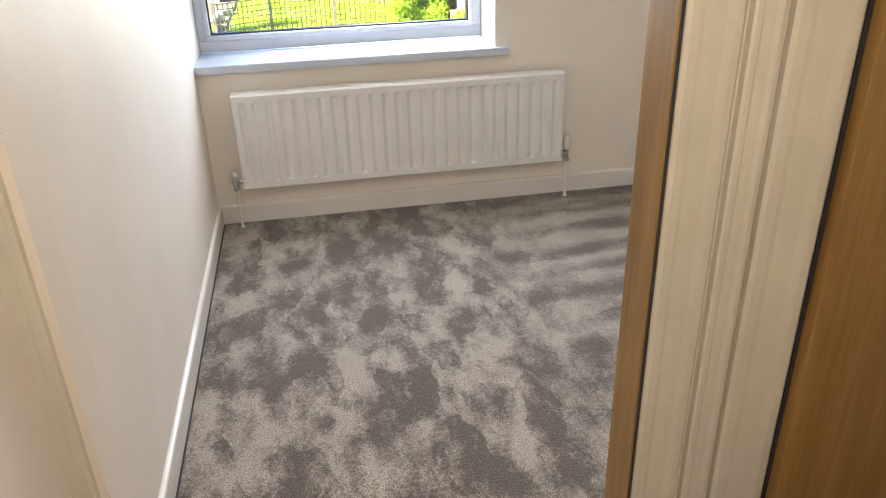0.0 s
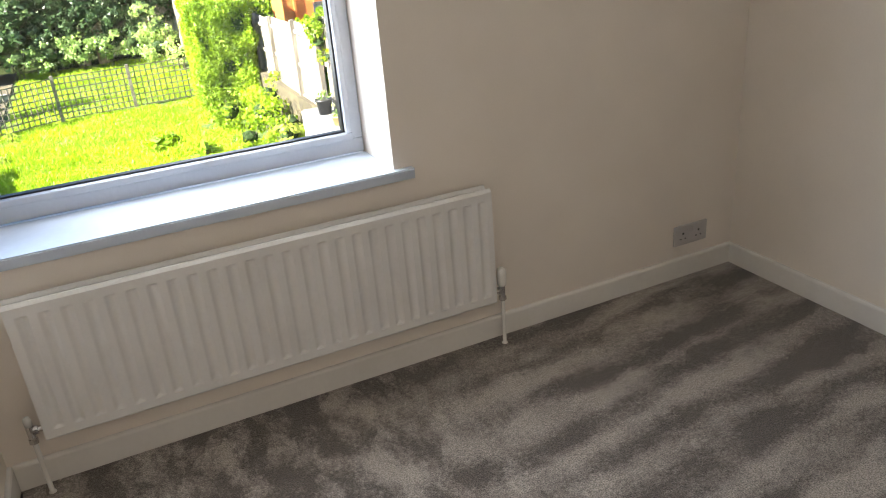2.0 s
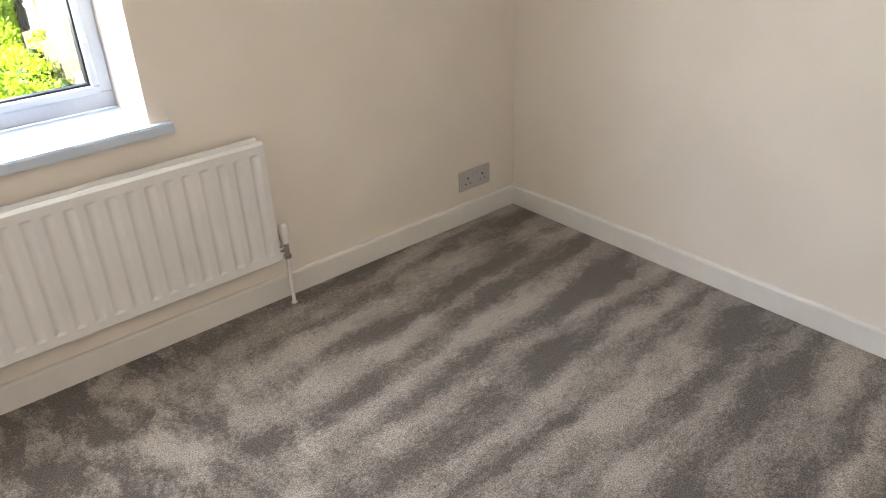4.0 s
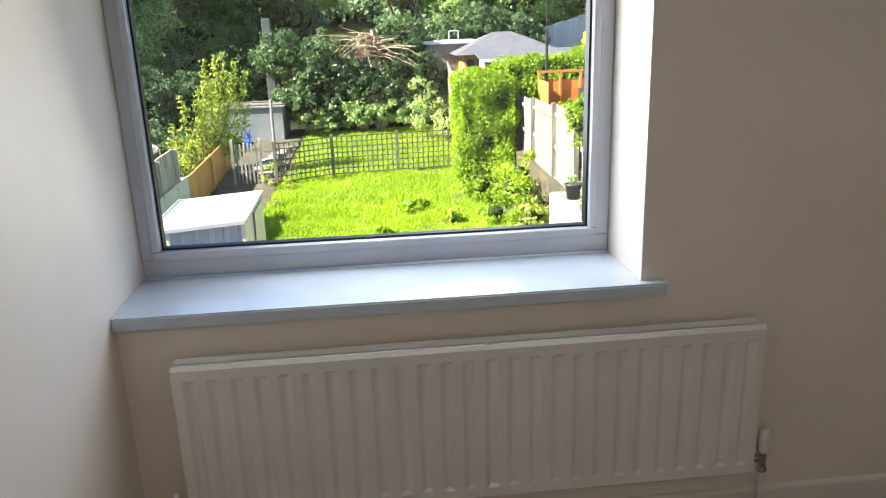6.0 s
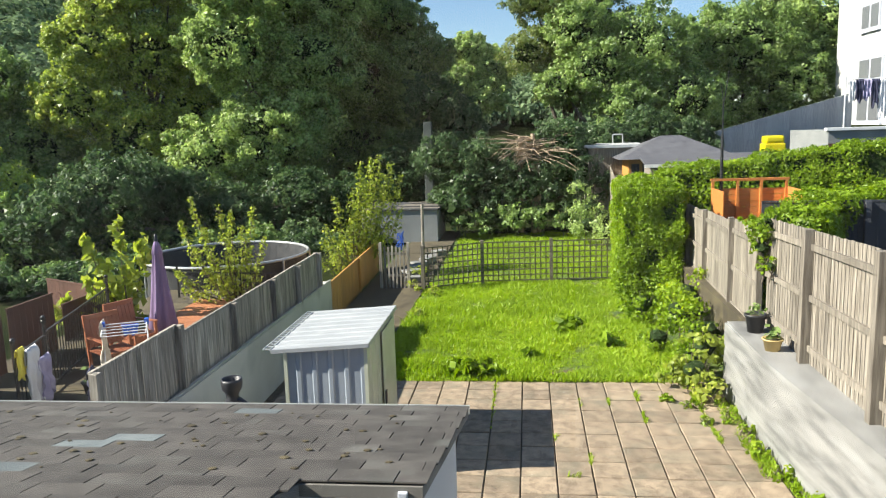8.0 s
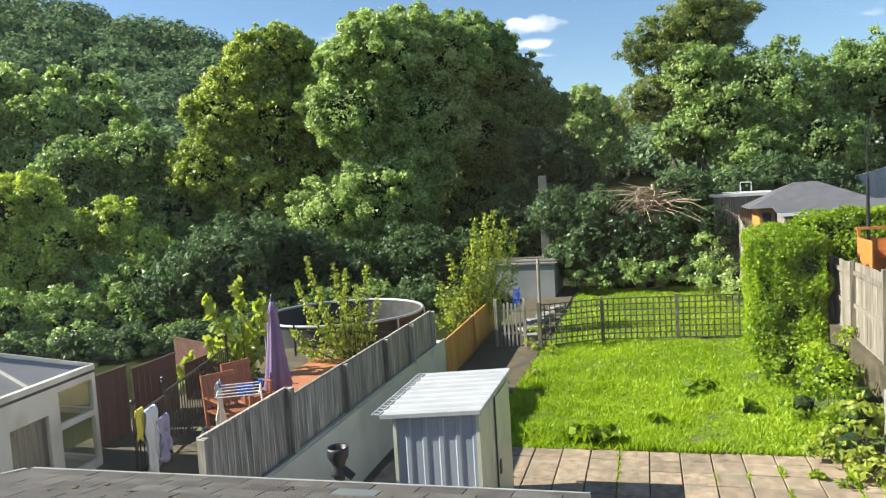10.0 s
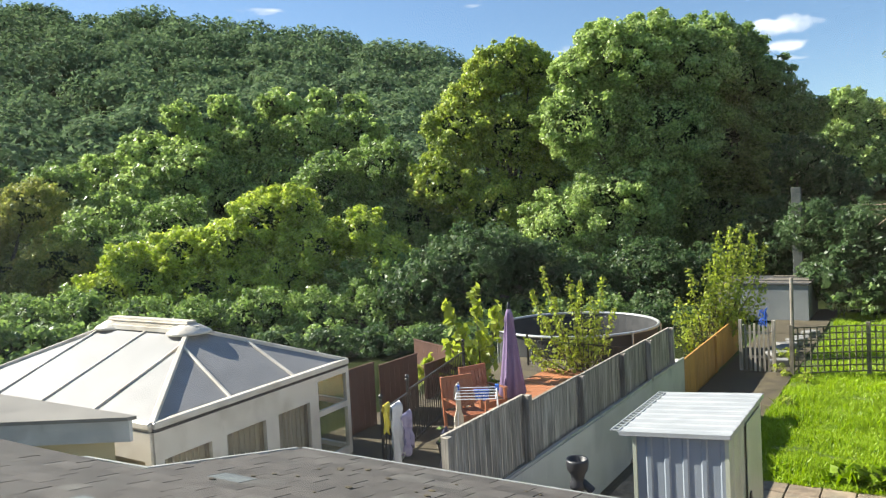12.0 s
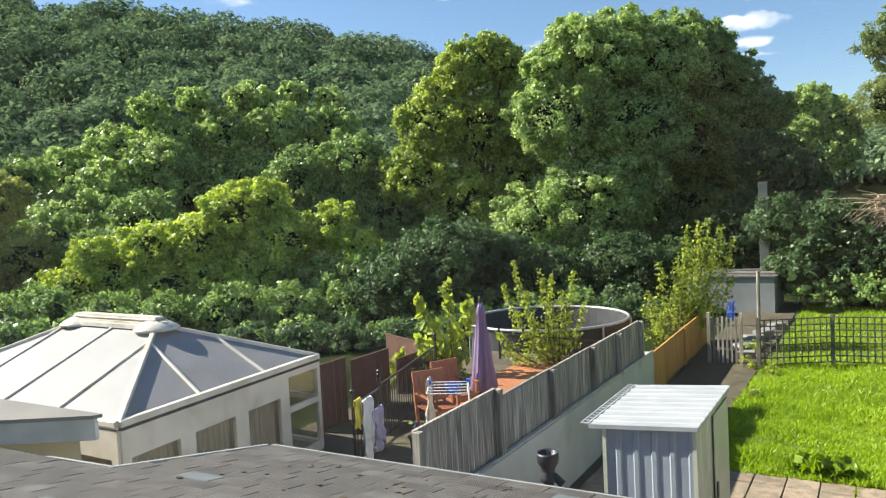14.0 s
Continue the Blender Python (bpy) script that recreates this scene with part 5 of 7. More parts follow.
RG = "black iron railings round the yard"
railing("iron_railing", "black iron railing with ball finials beside hanging laundry", (-5.70, 8.30), (-5.95, 9.30), -2.1, 0.95, RG)
railing("iron_railing", "black iron railing with ball finials", (-5.95, 9.30), (-6.75, 12.3), -2.1, 1.0, RG)
railing("iron_railing", "black iron railing along the back of the deck", (-6.6, 14.75), (-4.0, 14.45), -1.95, 0.62, RG, False)
# deck
e = holder("timber_deck", "red-stained boarded deck behind the fence", "deck", at=(-5.1, 12.6, -2.1))
bm = bmesh.new()
box_bm(bm, -0.95, 1.35, -0.066, 0.066, 0.09, 0.12)
dm = mesh_of("plank", bm, M["deck"])
for i in range(28):
    piece("plank", dm, e, Matrix.Translation((0, -1.85 + i * 0.14, 0.03)))
boxpart("joists", (-0.9, 1.3, -1.9, 2.0, 0.0, 0.115), M["brown_wood"], e)


def umbrella():
    e = holder("parasol", "closed purple garden parasol on a dark pole", "parasol", at=(-5.42, 11.7, -1.95))
    bm = bmesh.new()
    seg = 32
    prof = [(0.03, 1.68), (0.060, 1.60), (0.085, 1.46), (0.075, 1.45), (0.10, 1.20), (0.14, 0.8), (0.185, 0.45), (0.225, 0.17), (0.20, 0.14)]
    rings = []
    for k, (r, z) in enumerate(prof):
        ring = []
        for i in range(seg):
            a = 2 * math.pi * i / seg
            f = 1 + (0.16 * math.cos(a * 8 + 0.4 * math.sin(z * 4)) if k > 0 else 0) * min(1, r / 0.1)
            ring.append(bm.verts.new((r * f * math.cos(a), r * f * math.sin(a), z + (0.03 * math.cos(a * 8) if k >= len(prof) - 2 else 0))))
        rings.append(ring)
    for a, b in zip(rings, rings[1:]):
        for i in range(seg):
            j = (i + 1) % seg
            bm.faces.new((a[i], a[j], b[j], b[i]))
    bm.faces.new(rings[0])
    part("canopy", bm, M["purple"], e, smooth=True)
    bm = bmesh.new()
    cyl_bm(bm, (0, 0, 0.05), (0, 0, 1.74), 0.02, seg=10)
    part("pole", bm, M["black_iron"], e)
    bm = bmesh.new()
    lathe_bm(bm, [(0, 1.80), (0.018, 1.79), (0.028, 1.74), (0.036, 1.69), (0.036, 1.67)], 12)
    part("finial", bm, M["black_plastic"], e, smooth=True)
    bm = bmesh.new()
    lathe_bm(bm, [(0, 0.0), (0.24, 0.0), (0.24, 0.05), (0.06, 0.09), (0.03, 0.16), (0, 0.16)], 24)
    part("base", bm, M["black_plastic"], e)


umbrella()


def armchair():
    e = holder("wooden_armchair", "red-brown slatted hardwood garden armchair", "chair", "garden armchairs", at=(0, 0, 0))
    W = M["chairwood"]
    for x in (-0.28, 0.28):
        boxpart("front_leg", (x - 0.025, x + 0.025, -0.30, -0.25, 0, 0.62), W, e, 0.004)
        bm = bmesh.new()
        box_bm(bm, x - 0.025, x + 0.025, -0.025, 0.025, 0, 1.0)
        for v in bm.verts:
            v.co.y += 0.24 + max(0, v.co.z - 0.4) * 0.22
        part("back_leg", bm, W, e)
        boxpart("armrest", (x - 0.035, x + 0.035, -0.33, 0.26, 0.621, 0.645), W, e, 0.005)
    for i in range(6):
        boxpart("seat_slat", (-0.30, 0.30, -0.29 + i * 0.088, -0.215 + i * 0.088, 0.40, 0.42), W, e, 0.004)
    for i in range(7):
        x = -0.235 + i * 0.078
        bm = bmesh.new()
        box_bm(bm, x - 0.036, x + 0.036, -0.009, 0.009, 0.45, 0.92)
        for v in bm.verts:
            v.co.y += 0.24 + max(0, v.co.z - 0.4) * 0.22
        part("back_slat", bm, W, e)
    bm = bmesh.new()
    box_bm(bm, -0.30, 0.30, 0.335, 0.375, 0.921, 1.0, 0.006)
    part("top_rail", bm, W, e)
    boxpart("apron", (-0.255, 0.255, -0.29, -0.268, 0.30, 0.398), W, e)
    return e


ch = armchair()
ch.matrix_world = pose(-5.50, 10.22, -2.1, 0, 0, 56) @ Matrix.Diagonal((0.9, 0.9, 0.9, 1))
copy_thing(ch, pose(-5.62, 11.05, -2.1, 0, 0, 66))


def cloth(name, label, m, w, h, at, rz=0, seed=0, sag=0.03):
    """A draped cloth hanging over a rail at its top edge, with folds."""
    bm = bmesh.new()
    nx, nz = 14, 14
    g = []
    for j in range(nz + 1):
        row = []
        for i in range(nx + 1):
            u, v = i / nx - 0.5, j / nz
            x = u * w * (1 - 0.25 * v * math.sin(seed + 2.0))
            fold = math.sin(u * 16 + seed) * sag * v + noise.noise(Vector((u * 4, v * 4, seed))) * sag
            row.append(bm.verts.new((x, -0.02 - fold if v > 0.05 else 0.0, -v * h * (1 + 0.12 * math.sin(u * 9 + seed)))))
        g.append(row)
    top = [bm.verts.new((r.co.x, 0.02, -0.25 * h)) for r in g[0]]
    for i in range(nx):
        bm.faces.new((g[0][i], g[0][i + 1], top[i + 1], top[i]))
    for a, b in zip(g, g[1:]):
        for i in range(nx):
            bm.faces.new((a[i], b[i], b[i + 1], a[i + 1]))
    ob = part(name, bm, m, smooth=True)
    ob.modifiers.new("thickness", "SOLIDIFY").thickness = 0.008
    ob.matrix_world = pose(*at, 0, 0, rz)
    return tagged(ob, label, "laundry")


cloth("hanging_towel", "yellow cloth hung over the iron railing", M["cloth_yellow"], 0.22, 0.40, (-5.67, 8.36, -1.16), 104, 1)
cloth("hanging_shirt", "white cloth hung over the iron railing", M["cloth_white"], 0.34, 0.86, (-5.66, 8.56, -1.20), 104, 2.2, 0.05)
cloth("hanging_shirt", "crumpled lilac cloth hung on the railing", M["cloth_lilac"], 0.36, 0.55, (-5.70, 8.86, -1.42), 104, 3.7, 0.06)


def airer():
    e = holder("clothes_airer", "white wire clothes airer with blue plastic parts and washing", "clothes airer", at=(-5.12, 9.95, -2.1))
    bm = bmesh.new()
    for s in (-1, 1):
        for x in (-0.30, 0.30):
            cyl_bm(bm, (x, s * 0.26, 0), (x, -s * 0.05, 0.88), 0.010, seg=8)
    part("legs", bm, M["white_metal"], e)
    bm = bmesh.new()
    for i in range(9):
        y = -0.36 + i * 0.09
        cyl_bm(bm, (-0.30, y, 0.88 - abs(y) * 0.25), (0.30, y, 0.88 - abs(y) * 0.25), 0.007, seg=6)
    for x in (-0.30, 0.30):
        cyl_bm(bm, (x, -0.36, 0.79), (x, 0.0, 0.88), 0.009, seg=6)
        cyl_bm(bm, (x, 0.36, 0.79), (x, 0.0, 0.88), 0.009, seg=6)
    part("rack", bm, M["white_metal"], e)
    for x in (-0.30, 0.30):
        boxpart("joint", (x - 0.03, x + 0.03, -0.05, 0.05, 0.84, 0.92), M["blue_plastic"], e, 0.006)
    e.matrix_world = pose(-5.05, 9.85, -2.1, 0, 0, 25)


airer()
cloth("hanging_blouse", "cream cloth hung on the clothes airer", M["cloth_cream"], 0.32, 0.78, (-5.34, 9.72, -1.16), 110, 5, 0.05)
cloth("hanging_towel", "blue and white cloth hung on the airer", M["blue_plastic"], 0.24, 0.16, (-4.98, 9.86, -1.24), 25, 6, 0.02)
cloth("hanging_trousers", "dark navy cloth hung low by the fence", M["cloth_dark"], 0.34, 0.45, (-4.72, 8.35, -1.42), 110, 7, 0.05)


def trampoline():
    cx, cy, r, z = -6.95, 18.35, 2.08, -1.60
    e = holder("trampoline", "large round trampoline with dark netting and a pale top ring", "trampoline", at=(cx, cy, GZ))
    h = z - GZ
    bm = bmesh.new()
    n = 56
    for i in range(n):
        a0, a1 = 2 * math.pi * i / n, 2 * math.pi * (i + 1) / n
        cyl_bm(bm, (r * math.cos(a0), r * math.sin(a0), h), (r * math.cos(a1), r * math.sin(a1), h), 0.036, seg=8, caps=False)
    part("top_ring", bm, M["ring"], e, "pale metal ring")
    bm = bmesh.new()
    lathe_bm(bm, [(r - 0.02, h - 0.02), (r - 0.07, h * 0.55), (r - 0.02, 0.05)], 56)
    part("side_netting", bm, M["dark_net"], e)
    bm = bmesh.new()
    lathe_bm(bm, [(0.0, 0.14), (r - 0.25, 0.16), (r - 0.1, 0.2)], 56)
    part("mat", bm, M["dark_net"], e)
    for k in range(8):
        a = 2 * math.pi * (k + 0.35) / 8
        bm = bmesh.new()
        cyl_bm(bm, ((r + 0.03) * math.cos(a), (r + 0.03) * math.sin(a), 0), ((r + 0.03) * math.cos(a), (r + 0.03) * math.sin(a), h), 0.026, seg=8)
        part("leg", bm, M["ring"], e)


trampoline()

# concrete store at the end of the path
e = holder("concrete_store", "flat-roofed grey rendered garden store", "outbuilding", at=(-3.6, 28.6, GZ))
boxpart("wall", (-1.9, 1.02, -0.55, 2.2, 0, 1.24), M["concrete"], e)
boxpart("roof", (-1.95, 1.06, -0.60, 2.26, 1.241, 1.30), M["felt_dark"], e, 0.01)
for k, (yy, zz) in enumerate(((-0.4, 1.33), (0.2, 1.36), (0.9, 1.33), (1.6, 1.35))):
    boxpart("coping_board", (-0.7 + 0.1 * k, 1.12, yy, yy + 0.16, zz - 0.028, zz), M["grey_wood_l"], e, 0.004)
e = holder("concrete_post", "tall plain grey concrete post behind the store", "post", at=(-3.25, 31.2, GZ))
boxpart("shaft", (-0.17, 0.17, -0.13, 0.13, 0, 4.6), M["post_concrete"], e, 0.02)
e = holder("hose_bundle", "tangled blue hose hung by the store", "hose", at=(-3.55, 25.2, GZ))
bm = bmesh.new()
rng = random.Random(3)
pts = [Vector((rng.uniform(-0.15, 0.15), rng.uniform(-0.06, 0.06), rng.uniform(0.15, 0.85))) for i in range(22)]
for a, b in zip(pts, pts[1:]):
    cyl_bm(bm, a, b, 0.013, seg=6)
part("hose", bm, M["blue_plastic"], e)
rng = random.Random(9)
for i in range(7):
    bm = bmesh.new()
    s = rng.uniform(0.16, 0.3)
    box_bm(bm, -s, s, -s * 0.7, s * 0.7, 0, s * 0.8, 0.03)
    o = part("path_stone", bm, M["block_wall"])
    o.matrix_world = pose(-2.35 + rng.uniform(-0.2, 0.2), 20.4 + i * 0.75, GZ + 0.03, 0, 0, rng.uniform(0, 90))
    tagged(o, "pale broken stone block beside the garden path", "stone", "stones along the path")

# plant pots on the block wall
def pot(name, label, m, r, h, at):
    bm = bmesh.new()
    lathe_bm(bm, [(0, 0), (r * 0.74, 0), (r * 0.96, h * 0.85), (r * 1.08, h * 0.86), (r * 1.1, h), (r * 0.98, h), (r * 0.9, h * 0.8), (0, h * 0.78)], 24)
    e = holder(name, label, "plant pot", at=at)
    part("pot", bm, m, e, smooth=True)
    bm = bmesh.new()
    lathe_bm(bm, [(0, h * 0.84), (r * 0.9, h * 0.82)], 24)
    part("earth", bm, M["soil"], e)
    rg = np.random.default_rng(int(r * 1000))
    C = rg.normal(0, 1, (26, 3)) * (r * 0.4, r * 0.4, 0.05) + (0, 0, h + 0.06)
    quads("plant", leaf_quads(rg, C, np.tile((0, 0, 1.0), (26, 1)), 0.07), M["L_mid"], e)


pot("plant_pot", "small dark plant pot standing in the paved yard", M["black_plastic"], 0.13, 0.20, (-5.28, 9.25, -2.1))
pot("plant_pot", "large black plastic plant pot on the block wall", M["black_plastic"], 0.15, 0.28, (4.26, 11.1, -1.70))
pot("plant_pot", "small buff clay bowl on the block wall", M["terracotta"], 0.13, 0.17, (4.22, 10.15, -1.70))

# ---- things beyond the right fence ----
e = holder("play_hut", "small orange-brown wooden play hut with open sides", "play hut", at=(6.1, 18.0, -1.78))
for i in range(9):
    boxpart("board", (-0.78, -0.755, -0.55 + i * 0.12, -0.435 + i * 0.12, 0, 1.62), M["playwood"], e)
for i in range(10):
    boxpart("board", (-0.75, 0.98, 0.60, 0.62, 0.1 + i * 0.15, 0.245 + i * 0.15), M["playwood"], e)
for x0 in (-0.78, -0.2, 0.35, 0.93):
    boxpart("post", (x0, x0 + 0.06, 0.54, 0.598, 0, 1.78), M["playwood"], e)
boxpart("board", (0.99, 1.01, -0.5, 0.6, 0.9, 1.62), M["playwood"], e)
boxpart("board", (0.99, 1.01, -0.5, 0.6, 0.0, 0.5), M["playwood"], e)
boxpart("top_rail", (-0.80, 1.02, 0.54, 0.63, 1.781, 1.84), M["playwood"], e)

e = holder("aerial_mast", "thin dark aerial pole with a bent whip", "aerial", at=(5.55, 18.6, -1.78))
bm = bmesh.new()
cyl_bm(bm, (0, 0, 0), (0, 0, 2.9), 0.045, 0.035, 10)
cyl_bm(bm, (0, 0, 2.9), (0.0, 0, 3.6), 0.018, 0.014, 8)
cyl_bm(bm, (0.0, 0, 3.6), (0.12, 0, 4.4), 0.012, 0.008, 6)
cyl_bm(bm, (0.0, 0, 3.6), (-0.06, 0, 4.1), 0.010, 0.007, 6)
part("mast", bm, M["black_iron"], e)
board_fence("dark_fence", "dark blue-grey painted garden fence", (4.85, 13.0), (9.5, 12.4), lambda u: -1.78, lambda u: 0.05 + 0.02 * u, 0.15, M["dark_fence"], (0.35, 0.7))


def hip_roof(name, parent, x0, x1, y0, y1, z, h, m):
    bm = bmesh.new()
    i = min(x1 - x0, y1 - y0) * 0.46
    a = [bm.verts.new(p) for p in ((x0, y0, z), (x1, y0, z), (x1, y1, z), (x0, y1, z))]
    xm0, xm1, ym = x0 + i, x1 - i, (y0 + y1) / 2
    r = [bm.verts.new((xm0, ym, z + h)), bm.verts.new((xm1, ym, z + h))]
    bm.faces.new((a[0], a[1], r[1], r[0]))
    bm.faces.new((a[2], a[3], r[0], r[1]))
    bm.faces.new((a[1], a[2], r[1]))
    bm.faces.new((a[3], a[0], r[0]))
    bm.faces.new(a[::-1])
    return part(name, bm, m, parent)


e = holder("summerhouse", "wooden summerhouse with a dark tiled hipped roof", "summerhouse", at=(6.2, 29.5, -1.9))
boxpart("wall", (-1.6, 1.9, -1.2, 1.9, 0, 2.02), M["orange_wood"], e)
hip_roof("roof", e, -2.0, 2.35, -1.6, 2.3, 2.03, 0.80, M["slate"])
for x in (-1.5, -1.1, -0.7):
    boxpart("window", (x, x + 0.28, -1.23, -1.205, 1.45, 1.85), M["slot"], e)
e = holder("flat_shed", "low shed with a cluttered pale roof", "shed", at=(3.9, 31.5, -2.0))
boxpart("wall", (-0.6, 1.5, -1.2, 1.2, 0, 2.5), M["grey_wood_l"], e)
boxpart("roof", (-0.75, 1.65, -1.35, 1.35, 2.501, 2.62), M["fascia"], e, 0.01)
bm = bmesh.new()
for x0, x1 in (((0.5, 0.3, 2.62), (0.5, 0.3, 3.0)), ((0.9, 0.3, 2.62), (0.9, 0.3, 3.0)), ((0.5, 0.3, 3.0), (0.9, 0.3, 3.0))):
    cyl_bm(bm, x0, x1, 0.025, seg=6)
part("roof_frame", bm, M["ring"], e)
e = holder("lean_to_roof", "pale-edged grey lean-to roof behind the hedge", "shed", at=(6.6, 25.6, -1.6))
boxpart("wall", (-1.7, 2.3, -0.6, 0.9, 0, 1.62), M["grey_wood_l"], e)
bm = bmesh.new()
prism_bm(bm, [(-1.9, -0.75), (2.5, -0.75), (2.5, 1.0), (-1.9, 1.0)], lambda x, y: 1.63 + (y + 0.75) * 0.15, lambda x, y: 1.68 + (y + 0.75) * 0.15)
part("roof", bm, M["slate"], e)
boxpart("bargeboard", (-1.95, 2.55, -0.80, -0.755, 1.60, 1.70), M["gloss"], e)
# old fence beside the back lawn
board_fence("old_fence", "old leaning grey board fence at the back lawn", (3.75, 22.0), (4.1, 30.0), lambda u: GZ, lambda u: -0.95 + 0.8 * u, 0.3, M["grey_wood_l"], (0.0, 0.33, 0.66, 1.0), rails=3)
# sloping silver fence and the yellow grit box
f = board_fence("slope_fence", "silver-grey vertical board fence up the slope", (9.6, 36.5), (16.2, 37.9), lambda u: -0.6 + 0.7 * u, lambda u: 0.9 + 1.62 * u, 0.28, M["grey_boards"], ())
e = holder("grit_box", "bright yellow plastic grit box", "box", at=(10.9, 32.2, -0.1))
bm = bmesh.new()
box_bm(bm, -0.42, 0.42, -0.35, 0.35, 0, 0.55, 0.05)
part("body", bm, M["yellow_plastic"], e)
bm = bmesh.new()
box_bm(bm, -0.38, 0.38, -0.33, 0.33, 0.551, 0.86, 0.1)
part("lid", bm, M["yellow_plastic"], e)
struct(boxpart("bank", (9.0, 13.0, 31.0, 33.5, -1.4, -0.1), M["far_ground"]), "grassy bank")
# white house up the slope
def house():
    e = holder("white_house", "white rendered two-storey house up the slope", "house", at=(20.6, 36.0, 1.0))
    W = M["house_white"]
    bm = bmesh.new()
    wall_bm(bm, -2.9, 5.0, 0.0, 0.3, 0.0, 7.6, (-1.6, -0.1, 0.1, 2.2))
    box_bm(bm, -2.9, 5.0, 0.3, 8.0, 0.0, 7.6)
    part("wall", bm, W, e)
    for ya, yb, z0, z1 in ((2.9, 4.9, 4.6, 5.9), (2.3, 4.9, 2.15, 3.3), (2.3, 4.9, 0.1, 2.1)):
        w = boxpart("side_window", (-2.98, -2.905, ya, yb, z0, z1), M["upvc"], e)
        boxpart("side_sill", (-3.02, -2.902, ya - 0.06, yb + 0.06, z0 - 0.10, z0 - 0.002), M["upvc"], e)
        for k in range(2):
            q = ya + 0.12 + k * (yb - ya) / 2
            boxpart("pane", (-3.0, -2.981, q, q + (yb - ya) / 2 - 0.2, z0 + 0.12, z1 - 0.12), M["slate_glass"], w)
    for x0, x1, z0, z1 in ((-1.9, -0.4, 3.5, 4.7),):
        w = boxpart("window", (x0, x1, -0.03, -0.002, z0, z1), M["upvc"], e)
        for k in range(2):
            xa = x0 + 0.08 + k * (x1 - x0) / 2
            boxpart("pane", (xa, xa + (x1 - x0) / 2 - 0.14, -0.04, -0.031, z0 + 0.08, z1 - 0.08), M["cglass"], w)
    w = boxpart("window", (-1.6, -0.1, 0.06, 0.12, 0.1, 2.2), M["upvc"], e)
    for k in range(2):
        boxpart("pane", (-1.52 + k * 0.72, -0.88 + k * 0.72, 0.045, 0.058, 0.2, 1.7), M["slot"], w)
        boxpart("pane", (-1.52 + k * 0.72, -0.88 + k * 0.72, 0.045, 0.058, 1.78, 2.1), M["cglass"], w)
    hip_roof("roof", e, -3.2, 5.3, -0.3, 8.3, 7.61, 2.0, M["slate"])
    d = holder("raised_patio", "grey raised patio with a pale edge below the house", "patio", at=(18.0, 32.5, -1.3))
    boxpart("platform", (-5.2, 6.0, -1.0, 3.45, 0.0, 2.2), M["concrete"], d)
    boxpart("coping", (-5.3, 6.0, -1.1, -0.8, 2.201, 2.32), M["white_wall"], d, 0.01)
    boxpart("stripe", (-5.2, 6.0, -1.02, -1.001, 1.2, 1.7), M["brown_wood"], d)


house()
for i, (m, w, h, n) in enumerate((("cloth_white", 0.3, 0.9, "white shirt"), ("cloth_dark", 0.35, 0.9, "navy cloth"), ("cloth_lilac", 0.3, 0.8, "pale blue cloth"), ("cloth_dark", 0.3, 1.1, "dark cloth"), ("cloth_white", 0.45, 1.5, "long white sheet"))):
    cloth("hanging_washing", n + " drying on a line by the white house", M[m], w, h, (14.35 + i * 0.31, 33.4, 2.95), 0, i * 1.3, 0.05)
bm = bmesh.new()
cyl_bm(bm, (14.1, 33.4, 0.9), (14.1, 33.4, 3.1), 0.03)
cyl_bm(bm, (16.3, 33.4, 0.9), (16.3, 33.4, 3.1), 0.03)
cyl_bm(bm, (14.1, 33.4, 2.98), (16.3, 33.4, 2.98), 0.012)
tagged(part("washing_line", bm, M["white_metal"]), "washing line between two pale posts", "washing line")

